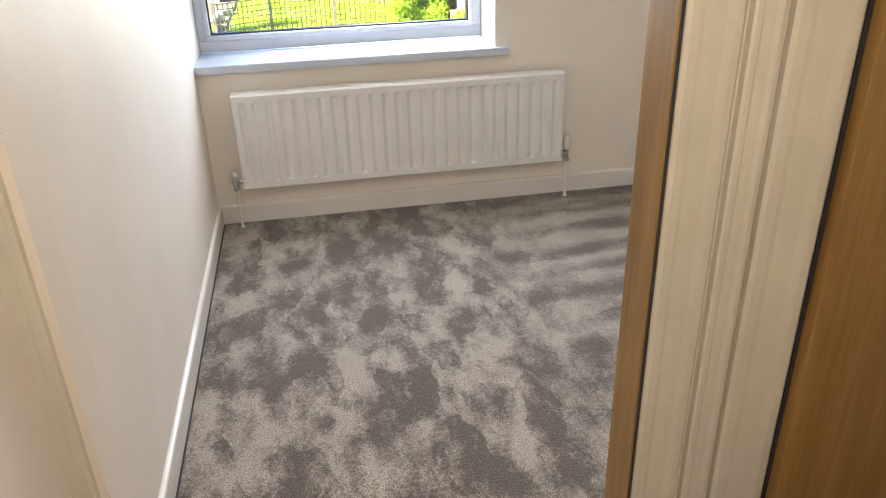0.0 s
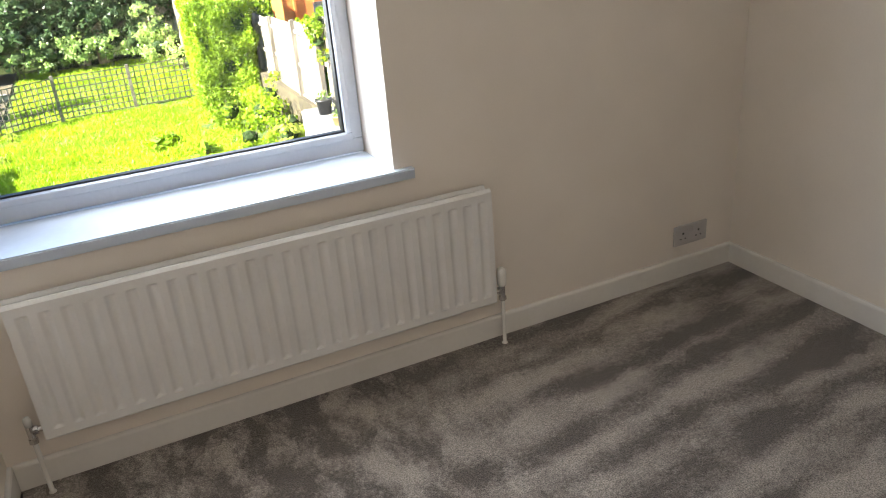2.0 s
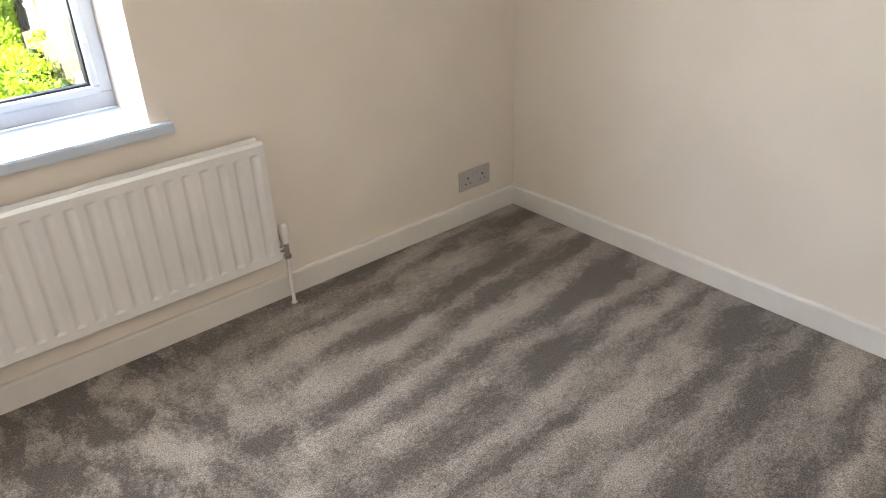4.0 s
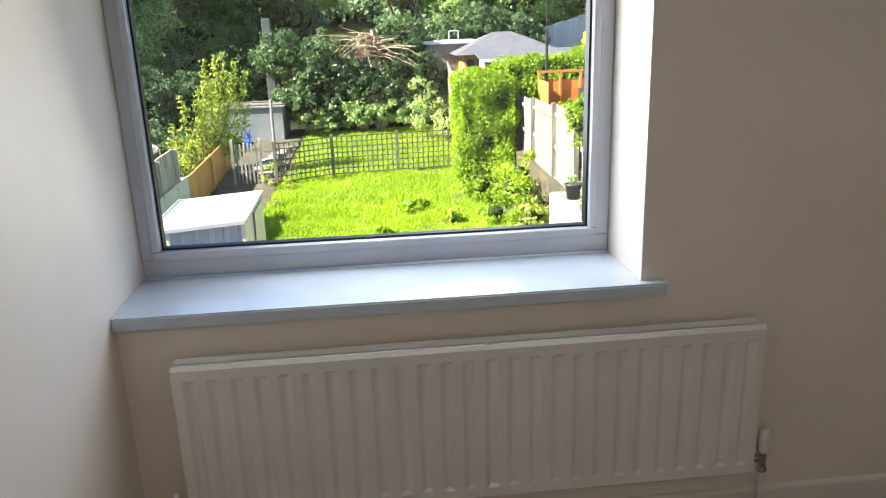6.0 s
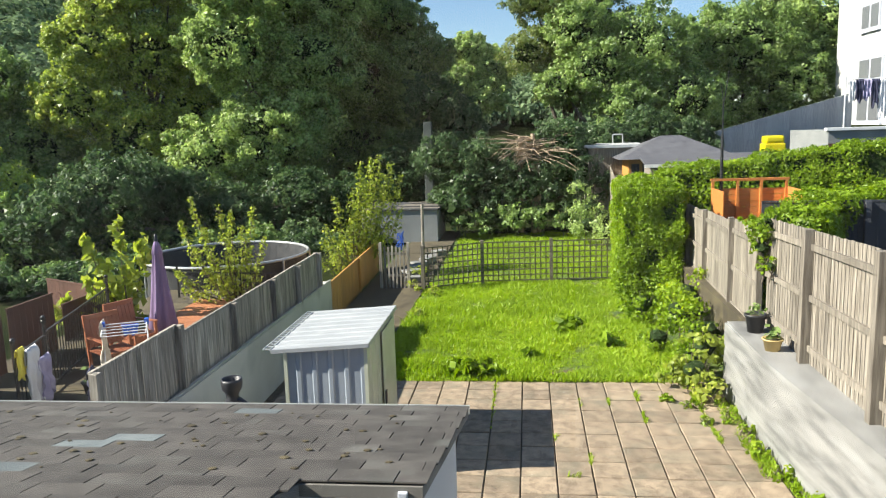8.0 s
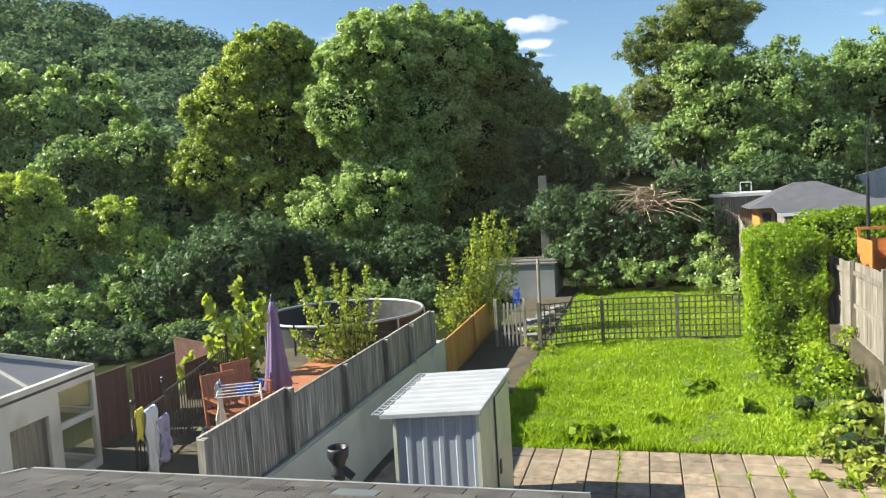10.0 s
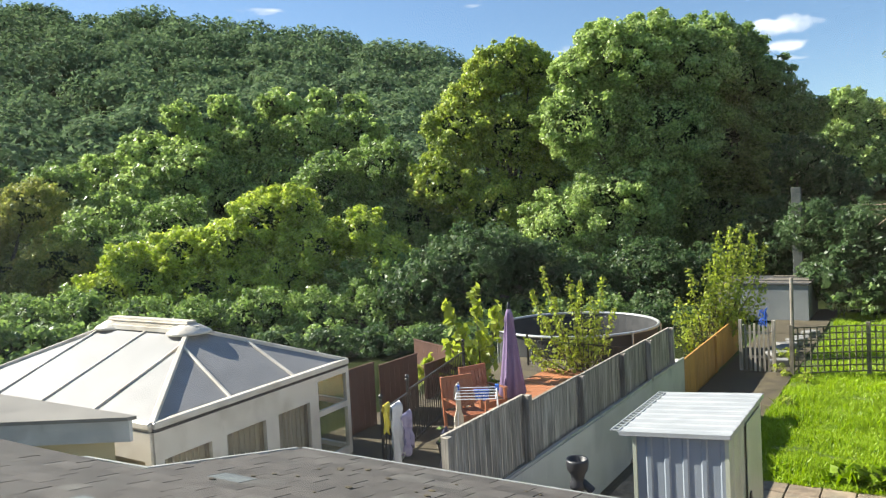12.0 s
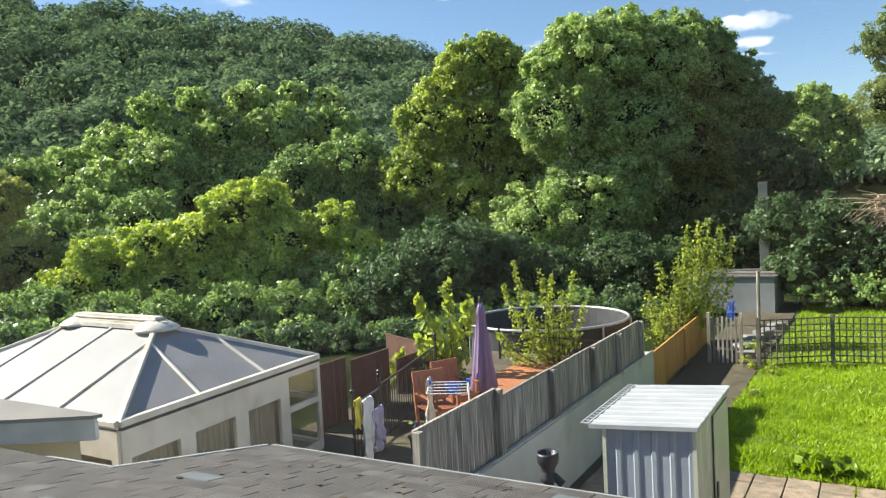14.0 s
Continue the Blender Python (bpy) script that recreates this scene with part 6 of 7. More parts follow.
# ---- plants ----
def hedge(name, label, pts, ground, top, thick, seed, dens=900, size=0.05, leaf="L_hedge"):
    """A clipped hedge along a line in plan: leaves over its faces, a dark core painted as shade inside."""
    rng = np.random.default_rng(seed)
    e = holder(name, label, "hedge", at=(pts[0][0], pts[0][1], ground))
    o = np.array([pts[0][0], pts[0][1], ground])
    C, N = [], []
    bm = bmesh.new()
    for (xa, ya, ha), (xb, yb, hb) in zip(pts, pts[1:]):
        L = math.hypot(xb - xa, yb - ya)
        d = np.array([(xb - xa) / L, (yb - ya) / L])
        nn = np.array([-d[1], d[0]])
        H = max(ha, hb) - ground
        for kind in ("top", "sideA", "sideB", "endA", "endB"):
            area = L * thick if kind == "top" else L * H if kind[0] == "s" else thick * H
            m = int(area * dens * 1.5)
            u, w = rng.uniform(0, 1, m), rng.uniform(0, 1, m)
            depth = np.abs(rng.normal(0, 0.06, m))
            if kind == "top":
                s, t, hh, nv = u * L, (w - 0.5) * thick, np.ones(m), (0, 0, 1)
            elif kind[0] == "s":
                sg = 1 if kind == "sideA" else -1
                s, t, hh, nv = u * L, np.full(m, sg * thick / 2), w, (nn[0] * sg, nn[1] * sg, 0.2)
            else:
                sg = 1 if kind == "endB" else -1
                s, t, hh, nv = np.full(m, L if sg > 0 else 0.0), (u - 0.5) * thick, w, (d[0] * sg, d[1] * sg, 0.2)
            ht = ha + (hb - ha) * s / L - ground
            p = np.stack([xa + d[0] * s + nn[0] * t, ya + d[1] * s + nn[1] * t, ground + hh * ht], 1)
            bump = np.array([noise.noise(Vector(q * 1.6)) for q in p[::1]]) * 0.26 + np.abs(rng.normal(0, 0.04, m)) - depth
            p += np.array(nv)[None] * bump[:, None]
            C.append(p - o)
            N.append(np.tile(nv, (m, 1)) * 1.2)
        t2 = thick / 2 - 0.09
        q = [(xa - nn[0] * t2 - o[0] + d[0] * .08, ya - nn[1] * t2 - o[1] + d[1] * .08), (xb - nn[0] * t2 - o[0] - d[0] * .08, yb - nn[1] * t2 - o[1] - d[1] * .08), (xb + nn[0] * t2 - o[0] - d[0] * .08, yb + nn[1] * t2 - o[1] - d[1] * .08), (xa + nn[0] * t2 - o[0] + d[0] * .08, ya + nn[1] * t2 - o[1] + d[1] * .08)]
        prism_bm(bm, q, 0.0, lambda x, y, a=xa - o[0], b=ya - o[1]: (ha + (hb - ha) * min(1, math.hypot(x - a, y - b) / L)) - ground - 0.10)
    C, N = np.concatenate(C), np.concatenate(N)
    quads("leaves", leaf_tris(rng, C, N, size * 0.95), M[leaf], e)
    # solid dark filling painted as the hedge's inner shade
    part("shade_core", bm, M["L_core"], e, "dark core painted as the shade inside the hedge")


hedge("garden_hedge", "bright yellow-green privet hedge beside the lawn", [(3.65, 16.9, 0.02), (3.95, 20.6, -0.10), (4.2, 22.2, -0.15)], GZ, 0, 1.35, 1, 1500, 0.05)
hedge("long_hedge", "clipped green hedge running up the slope", [(4.7, 22.3, 0.02), (7.5, 22.0, 0.40), (12.5, 21.4, 0.92), (20.0, 20.5, 1.5)], -1.8, 0, 1.3, 2, 520, 0.06, "L_hedge")
hedge("fence_hedge", "green hedge showing over the tall fence", [(4.95, 11.7, 0.08), (6.5, 13.9, 0.12), (9.5, 14.2, 0.16)], -1.78, 0, 0.8, 3, 900, 0.05)
# creeper over the fence top
def clump(name, label, lobes, leaf, size, dens, seed, ground=GZ, squash=0.8, category="shrub", core=0.42, lumps=16):
    rng = np.random.default_rng(seed)
    x, y = lobes[0][0], lobes[0][1]
    e = holder(name, label, category, at=(x, y, ground))
    L = [(a - x, b - y, c - ground, d) for a, b, c, d in lobes]
    C, N = crown_points(rng, L, dens, squash, lumps)
    keep = C[:, 2] > 0.0
    quads("leaves", leaf_quads(rng, C[keep], N[keep], size), M[leaf], e)
    bm = bmesh.new()
    for a, b, c, d in L:
        for k in range(3):
            cyl_bm(bm, (a + 0.1 * k - 0.1, b, max(0.0, c - d * 1.4)), (a + math.sin(k * 2.1) * d * 0.5, b + math.cos(k * 2.1) * d * 0.5, c + d * 0.5), 0.012, 0.005, 5)
    part("stems", bm, M["bark"], e)
    # dark blobs painted as the shade between the leaves
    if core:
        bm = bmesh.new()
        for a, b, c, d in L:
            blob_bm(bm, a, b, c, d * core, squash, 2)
        part("shade_core", bm, M["L_core"], e, "dark core painted as the shade inside the plant")
    return e


clump("fence_creeper", "green climbing creeper spilling over the tall fence", [(4.42, 11.3, -0.10, 0.30), (4.40, 11.35, -0.45, 0.26), (4.40, 11.0, -0.68, 0.18), (4.42, 11.7, -0.15, 0.30)], "L_hedge", 0.055, 260, 5, -1.7, category="climber")
clump("bramble_bank", "rough green brambles and weeds below the fence", [(3.7, 12.4, -2.5, 0.5), (4.0, 13.2, -2.3, 0.65), (3.9, 14.4, -2.2, 0.7), (4.1, 15.4, -2.1, 0.7), (3.3, 15.9, -2.4, 0.5), (3.3, 13.8, -2.55, 0.4)], "L_hedge", 0.06, 190, 6)
clump("bramble_bush", "pale bramble bush at the end of the block wall", [(3.5, 11.6, -2.45, 0.42), (3.75, 12.0, -2.2, 0.42), (3.3, 11.9, -2.6, 0.3), (3.65, 11.2, -2.65, 0.28)], "L_apple", 0.085, 120, 7)
clump("wall_weeds", "small green weeds along the foot of the block wall", [(3.75, 10.4, -2.8, 0.17), (3.85, 9.9, -2.8, 0.16), (3.85, 9.3, -2.8, 0.18), (3.9, 8.6, -2.8, 0.16), (4.0, 7.8, -2.8, 0.2), (4.05, 7.0, -2.8, 0.2), (3.3, 10.9, -2.82, 0.14), (3.0, 11.2, -2.82, 0.12), (3.4, 10.3, -2.82, 0.1)], "L_hedge", 0.05, 300, 8, core=0)
clump("dock_plant", "broad-leaved dock plants at the lawn edge", [(-0.15, 12.3, -2.7, 0.22), (0.15, 12.35, -2.7, 0.2), (-0.4, 12.4, -2.75, 0.16)], "L_hedge", 0.16, 60, 9, category="weed", core=0)
clump("dock_plant", "broad-leaved dock plants in the lawn", [(1.55, 15.1, -2.72, 0.24), (1.8, 15.3, -2.72, 0.2), (2.4, 14.2, -2.75, 0.2), (0.9, 13.4, -2.78, 0.12)], "L_hedge", 0.15, 50, 10, category="weed", core=0)
clump("bramble_row", "dark glossy bramble row behind the back lawn", [(-1.6, 28.6, -2.1, 0.6), (-0.6, 28.8, -2.1, 0.7), (0.4, 28.9, -2.0, 0.7), (1.4, 29.0, -2.0, 0.7), (2.3, 28.6, -2.0, 0.6)], "L_mid", 0.10, 90, 11)
clump("wild_bush", "loose yellow-green bush by the old fence", [(3.0, 27.0, -2.1, 0.7), (3.2, 27.6, -1.5, 0.7), (2.8, 27.9, -0.9, 0.45), (3.5, 25.5, -2.2, 0.5)], "L_ash", 0.075, 130, 12, core=0.4)
clump("path_weeds", "green weeds by the trellis and gate", [(-2.2, 19.2, -2.7, 0.25), (-1.6, 18.8, -2.75, 0.2), (-2.3, 21.0, -2.65, 0.3), (-1.7, 16.5, -2.75, 0.2)], "L_apple", 0.06, 160, 13, core=0)
clump("wall_ivy", "dark ivy on the concrete store", [(-1.9, 29.0, -1.6, 0.7), (-1.5, 29.6, -0.8, 0.9), (-2.0, 30.2, 0.3, 0.8)], "L_dark", 0.12, 60, 14, core=0.6)

# grass of the lawn, blade by blade
def grass(name, label, regions, seed, length):
    rng = np.random.default_rng(seed)
    V = []
    for x0, x1, y0, y1, n in regions:
        x, y = rng.uniform(x0, x1, n), rng.uniform(y0, y1, n)
        dens = np.array([noise.noise(Vector((a * 0.9, b * 0.9, 3.1))) + 0.5 * noise.noise(Vector((a * 3, b * 3, 1.1))) for a, b in zip(x, y)])
        h = length * (0.6 + 0.9 * rng.uniform(0, 1, n) ** 2) * np.clip(1.0 + 1.1 * dens, 0.35, 2.2)
        a = rng.uniform(0, 2 * np.pi, n)
        lean = rng.normal(0, 0.42, (n, 2)) * h[:, None]
        w = 0.011 * (0.7 + 0.6 * rng.uniform(0, 1, n))
        base = np.stack([x, y, np.full(n, GZ - 0.02)], 1)
        side = np.stack([np.cos(a) * w, np.sin(a) * w, np.zeros(n)], 1)
        mid = base + np.stack([lean[:, 0] * 0.4, lean[:, 1] * 0.4, h * 0.6], 1)
        tip = base + np.stack([lean[:, 0], lean[:, 1], h], 1)
        V.append(np.stack([base - side * 0.6, mid - side, tip, mid + side], 1))
    ob = quads(name, np.concatenate(V), M["L_grass"])
    return tagged(ob, label, "grass", "", "stuff")


grass("lawn_grass", "long bright green tufted grass of the lawn", [(-1.95, 3.6, 12.05, 16.0, 62000), (-1.95, 3.6, 16.0, 20.5, 38000), (-1.8, 3.6, 20.5, 30.0, 30000)], 20, 0.085)
grass("joint_grass", "tufts of grass in the patio joints", [(1.635, 1.675, 8.9, 9.2, 30), (1.635, 1.675, 10.9, 11.3, 30), (2.535, 2.575, 10.3, 10.7, 70), (2.535, 2.575, 11.2, 11.5, 60), (2.08, 2.12, 11.0, 11.3, 60), (1.2, 1.24, 9.6, 9.8, 20), (1.3, 1.5, 8.52, 8.56, 20), (3.42, 3.48, 9.6, 11.5, 400), (3.7, 3.95, 8.6, 11.2, 900), (0.28, 0.33, 10.0, 12.0, 60), (3.9, 4.08, 6.6, 8.6, 700)], 21, 0.06)

# small trees in the next garden
def shoot_tree(name, label, base, tips, leaf, size, per_m, seed, low=0.3, tuft=0.12, droop=0.0, r=0.02):
    """A slender tree of upright shoots: stems curve from the base to the tips, leaves sit along them."""
    rng = np.random.default_rng(seed)
    e = holder(name, label, "tree", at=base)
    b = np.array(base)
    bm = bmesh.new()
    C, N = [], []
    for tip in tips:
        t = np.array(tip) - b
        p1 = np.array((t[0] * 0.75, t[1] * 0.75, t[2] * 0.45)) + rng.normal(0, 0.04, 3)
        curve = lambda u: (1 - u) ** 2 * 0 + 2 * u * (1 - u) * p1 + u * u * t
        pts = [curve(k / 6) for k in range(7)]
        for k, (p, q) in enumerate(zip(pts, pts[1:])):
            cyl_bm(bm, p, q, r * (1 - k / 7.5), r * (1 - (k + 1) / 7.5), 6, False)
        n = max(20, int(per_m * np.linalg.norm(t) * (1 - low)))
        u = low + (1 - low) * rng.uniform(0, 1, n) ** 0.9
        c = np.array([curve(k) for k in u])
        off = rng.normal(0, 1, (n, 3)) * tuft * (1.25 - u)[:, None]
        off[:, 2] -= droop * rng.uniform(0, 1, n)
        C.append(c + off)
        N.append(off + (0, 0, 0.12))
        for k in range(5):
            q = c[int(rng.integers(0, n))]
            cyl_bm(bm, q, q + rng.normal(0, 0.09, 3) + (0, 0, 0.06), 0.005, 0.003, 4, False)
    part("stems", bm, M["bark"], e)
    quads("leaves", leaf_quads(rng, np.concatenate(C), np.concatenate(N) * 4, size, 0.7), M[leaf], e)
    return e


# small trees in the next garden
shoot_tree("young_tree", "young tree with big yellowing leaves behind the deck", (-6.85, 13.15, -2.1), [(-6.84, 13.0, -0.01), (-6.65, 13.46, -0.4), (-7.41, 12.82, -0.35), (-7.28, 13.17, -0.85), (-7.93, 12.78, -1.48), (-7.76, 12.22, -1.57), (-7.24, 12.5, -1.05), (-7.06, 13.57, -1.03), (-7.6, 12.57, -1.87), (-6.72, 13.07, -1.49), (-7.55, 13.46, -1.81)], "L_apple", 0.150, 62, 31, 0.30, 0.15, 0.10)
shoot_tree("shrub_tree", "sparse tall shrub with small pale leaves by the trampoline", (-5.25, 14.6, -2.1), [(-5.87, 14.07, 0.27), (-6.2, 14.25, -0.23), (-5.42, 14.41, 0.03), (-5.3, 14.71, -0.06), (-4.89, 14.9, -0.02), (-4.52, 14.44, -0.62), (-5.55, 13.96, -0.37), (-5.2, 15.0, -0.45), (-5.88, 14.09, -0.79), (-6.21, 13.9, -1.21), (-4.99, 15.26, -1.36), (-6.23, 14.16, -1.62), (-5.77, 14.77, -1.02), (-5.0, 14.7, -0.89), (-5.41, 14.71, -0.65)], "L_apple", 0.058, 120, 32, 0.15, 0.11)
shoot_tree("apple_tree", "slender young apple tree with upright shoots behind the orange fence", (-4.4, 21.6, GZ), [(-3.98, 21.32, 0.57), (-3.72, 21.69, 0.65), (-3.44, 21.57, 0.71), (-3.17, 21.86, 0.5), (-2.88, 21.93, 0.15), (-4.22, 21.09, -0.26), (-4.66, 20.93, -0.4), (-5.18, 21.64, -1.31), (-3.9, 21.36, 0.04), (-3.28, 21.46, -0.06), (-5.33, 21.77, -1.76), (-5.33, 21.22, -2.28), (-4.71, 21.77, -1.68), (-3.52, 21.66, -0.83), (-2.89, 21.95, -0.87), (-4.81, 21.03, -2.08), (-4.0, 21.73, -1.51), (-3.47, 22.07, -1.74), (-4.37, 21.53, -1.14), (-3.82, 21.87, -0.67)], "L_apple", 0.075, 120, 33, 0.30, 0.19)

# dead broken conifer top
e = holder("dead_branches", "bleached brown dead branches and stumps above the conifer", "dead tree", at=(0.95, 30.4, GZ))
bm = bmesh.new()
rng = random.Random(11)
for x, z in ((-0.35, 3.9), (0.15, 4.0), (0.35, 3.2)):
    cyl_bm(bm, (x, 0, 0), (x, 0, z), 0.11, 0.09, 8)
part("stump", bm, M["deadwood"], e)
bm = bmesh.new()
for i in range(110):
    c = Vector((rng.choice((-0.35, 0.15, 0.35)), -0.05, 3.75 - rng.random() * 0.9))
    a = rng.uniform(0, 2 * math.pi)
    ln = rng.uniform(0.7, 2.3)
    p = c
    dr = Vector((math.cos(a) * 1.0, math.sin(a) * 0.6 - 0.25, rng.uniform(0.0, 0.35)))
    for k in range(3):
        q = p + dr * ln / 3
        cyl_bm(bm, p, q, 0.028 - k * 0.007, 0.021 - k * 0.006, 4, False)
        p = q
        dr = dr + Vector((rng.uniform(-0.3, 0.3), 0, rng.uniform(-0.55, 0.1)))
part("dead_twigs", bm, M["deadwood"], e)

# woodland, nearest belt first
tree("ash_tree", "big spreading ash tree, sunlit on one side", [(-11.8, 38.2, 8.6, 3.0), (-13.7, 36.7, 5.6, 2.7), (-10.2, 39.1, 5.1, 3.4), (-12.4, 37.4, 1.2, 3.4), (-9.2, 40.0, 8.4, 2.6), (-13.9, 36.7, 8.4, 1.6), (-14.8, 35.7, 0.5, 2.3), (-10.71, 39.47, 9.62, 2.2), (-11.03, 39.37, 2.9, 3.0), (-13.39, 38.59, 10.19, 1.3)],
     -4, M["L_ash"], 0.162, 61, 100, 0.3)
tree("broad_tree", "tall dark broadleaved tree beside the ash", [(-7.6, 43.6, 8.1, 2.2), (-6.4, 44.3, 5.0, 2.7), (-8.7, 42.4, 0.3, 3.3), (-6.0, 44.4, 2.3, 2.4), (-8.8, 42.9, 10.2, 1.8), (-8.4, 42.8, 4.5, 3.0), (-8.27, 44.69, 9.15, 2.5), (-6.76, 44.97, 7.57, 2.3), (-5.74, 45.13, 5.59, 2.5), (-5.15, 45.21, 3.05, 2.2), (-5.14, 44.71, 0.87, 2.2), (-10.22, 44.77, 9.93, 2.2), (-6.67, 44.48, 2.68, 2.6)],
     -4, M["L_mid"], 0.17, 61, 101, 0.3)
tree("sycamore_tree", "sycamore with yellowing leaves in its middle", [(-19.1, 38.0, 9.3, 1.9), (-17.6, 39.0, 9.3, 1.6), (-20.9, 36.5, 6.1, 2.4), (-18.6, 38.1, 5.6, 2.7), (-21.7, 35.8, 3.3, 2.2), (-19.2, 37.5, 1.2, 3.1), (-17.1, 39.1, 3.0, 1.9), (-20.4, 37.0, 7.6, 1.6), (-18.19, 38.72, 10.1, 1.3), (-19.35, 37.0, 8.87, 1.6), (-17.29, 39.14, 6.51, 2.0)],
     -5, M["L_syc"], 0.17, 54, 102, 0.3)
tree("woodland_tree", "row of mid-green sycamores at the wood edge", [(-41.9, 31.5, 6.2, 2.2), (-38.8, 33.7, 6.5, 2.2), (-36.1, 35.7, 6.9, 2.1), (-33.3, 37.6, 7.1, 2.1), (-30.5, 39.6, 7.1, 1.9), (-44.1, 29.9, 4.8, 2.1), (-37.4, 34.6, 4.0, 2.6), (-34.6, 36.6, 3.8, 2.6), (-37.99, 31.76, 4.67, 2.6), (-39.62, 29.66, 3.38, 2.6), (-36.76, 33.21, 3.19, 2.6), (-39.42, 26.45, 1.79, 2.6), (-39.76, 32.76, 8.59, 1.4), (-37.88, 34.96, 9.11, 1.3), (-35.77, 37.16, 9.37, 1.3), (-33.33, 39.41, 9.57, 1.2), (-31.61, 40.83, 9.13, 1.1), (-34.75, 38.14, 8.68, 1.6)],
     -6, M["L_ash"], 0.221, 36, 103, 0.3)
tree("woodland_tree", "grey-green willow-like tree in the belt", [(-25.8, 35.5, 4.2, 2.3), (-28.2, 33.7, 3.7, 2.3), (-24.5, 36.2, 1.2, 2.6), (-23.2, 37.0, -1.2, 2.6), (-26.9, 34.5, 1.3, 2.3)],
     -5, M["L_mid"], 0.17, 46, 104, 0.3)
tree("hazel_bush", "large sunlit yellow-green hazel bush", [(-24.0, 24.3, 1.6, 1.8), (-22.3, 25.4, 0.2, 1.9), (-25.2, 23.4, 0.6, 1.7), (-23.4, 24.6, -1.0, 2.2), (-24.8, 23.6, -1.2, 1.8), (-22.9, 25.1, 2.0, 1.3)],
     -5, M["L_yel"], 0.145, 72, 105, 0.3)
tree("hazel_bush", "rounded bush with a sunlit yellow top", [(-19.9, 25.9, 1.0, 1.2), (-19.1, 26.4, -0.2, 1.4)],
     -5, M["L_yel"], 0.145, 72, 106, 0.3)
tree("dark_shrub", "dark green shrubs under the bushes", [(-18.9, 25.9, -1.6, 2.2), (-20.2, 25.0, -2.3, 1.9), (-16.6, 27.5, -2.5, 1.9), (-17.8, 26.6, -3.1, 1.7), (-21.6, 24.0, -2.9, 1.9), (-17.3, 27.0, -1.5, 1.7)],
     -5, M["L_mid"], 0.153, 54, 107, 0.3)
tree("hazel_bush", "lower yellow-green bush at the wood edge", [(-27.2, 22.0, 0.3, 1.5), (-28.4, 21.1, -0.9, 1.5), (-26.3, 22.5, -1.6, 1.9), (-29.7, 20.2, -1.4, 1.7), (-29.0, 20.7, 0.1, 1.1)],
     -5, M["L_yel"], 0.145, 64, 108, 0.3)
tree("dark_shrub", "dark undergrowth behind the conservatory", [(-23.8, 21.8, -3.1, 1.9), (-25.7, 20.4, -3.0, 1.9), (-22.2, 22.8, -3.7, 1.9), (-29.3, 18.0, -2.3, 1.9), (-27.9, 18.9, -3.1, 1.7), (-31.2, 16.5, -2.9, 1.9), (-33.2, 15.1, -3.0, 1.9), (-20.73, 10.9, -2.05, 1.5), (-20.36, 11.6, -2.09, 1.5), (-19.96, 12.3, -2.29, 1.4), (-19.51, 13.03, -2.33, 1.4), (-20.65, 14.92, -2.33, 1.4)],
     -5, M["L_mid"], 0.153, 46, 109, 0.3)
tree("dark_shrub", "dense dark undergrowth along the garden ends", [(-17.3, 20.2, -3.0, 1.1), (-16.0, 21.1, -3.3, 1.0), (-14.7, 22.1, -3.2, 1.0), (-13.3, 23.0, -3.1, 1.0), (-12.0, 24.0, -2.9, 1.0), (-10.5, 25.0, -2.6, 1.0), (-18.6, 19.3, -3.1, 1.0), (-8.9, 26.2, -2.5, 1.0)],
     -4, M["L_mid"], 0.119, 57, 110, 0.2)
tree("undergrowth", "shaded green undergrowth filling the wood edge", [(-32.2, 13.5, -1.7, 1.4), (-30.4, 14.7, -1.8, 1.4), (-28.7, 15.9, -1.9, 1.4), (-26.9, 17.2, -2.0, 1.4), (-25.2, 18.4, -2.1, 1.4), (-23.4, 19.6, -2.2, 1.4), (-21.7, 20.8, -2.3, 1.4)],
     -5, M["L_mid"], 0.128, 50, 111, 0.2)
tree("undergrowth", "shaded green undergrowth filling the wood edge", [(-21.1, 21.2, -2.1, 1.4), (-19.4, 22.5, -2.3, 1.4), (-17.6, 23.7, -2.4, 1.4), (-15.9, 24.9, -2.5, 1.4), (-14.1, 26.1, -2.6, 1.4), (-12.4, 27.4, -2.7, 1.4), (-10.6, 28.6, -2.8, 1.4)],
     -4, M["L_mid"], 0.128, 50, 112, 0.2)
# low filler scrub: its near-black leaves stand in for shade on the ground
tree("shade_scrub", "low scrub, its leaves painted dark for the shade behind the gardens", [(-16.5, 17.1, -2.5, 0.9), (-15.2, 18.0, -2.6, 0.9), (-14.0, 18.9, -2.6, 0.9), (-12.7, 19.8, -2.7, 0.9), (-11.5, 20.7, -2.8, 0.9)],
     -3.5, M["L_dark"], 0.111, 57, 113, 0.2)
tree("shade_scrub", "low scrub, its leaves painted dark for the shade behind the gardens", [(-11.7, 23.0, -2.7, 1.0), (-10.3, 23.9, -2.8, 1.0), (-9.0, 24.9, -2.8, 1.0), (-7.6, 25.8, -2.9, 1.0), (-6.3, 26.8, -3.0, 1.0), (-4.9, 27.7, -3.1, 1.0)],
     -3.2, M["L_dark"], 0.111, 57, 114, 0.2)
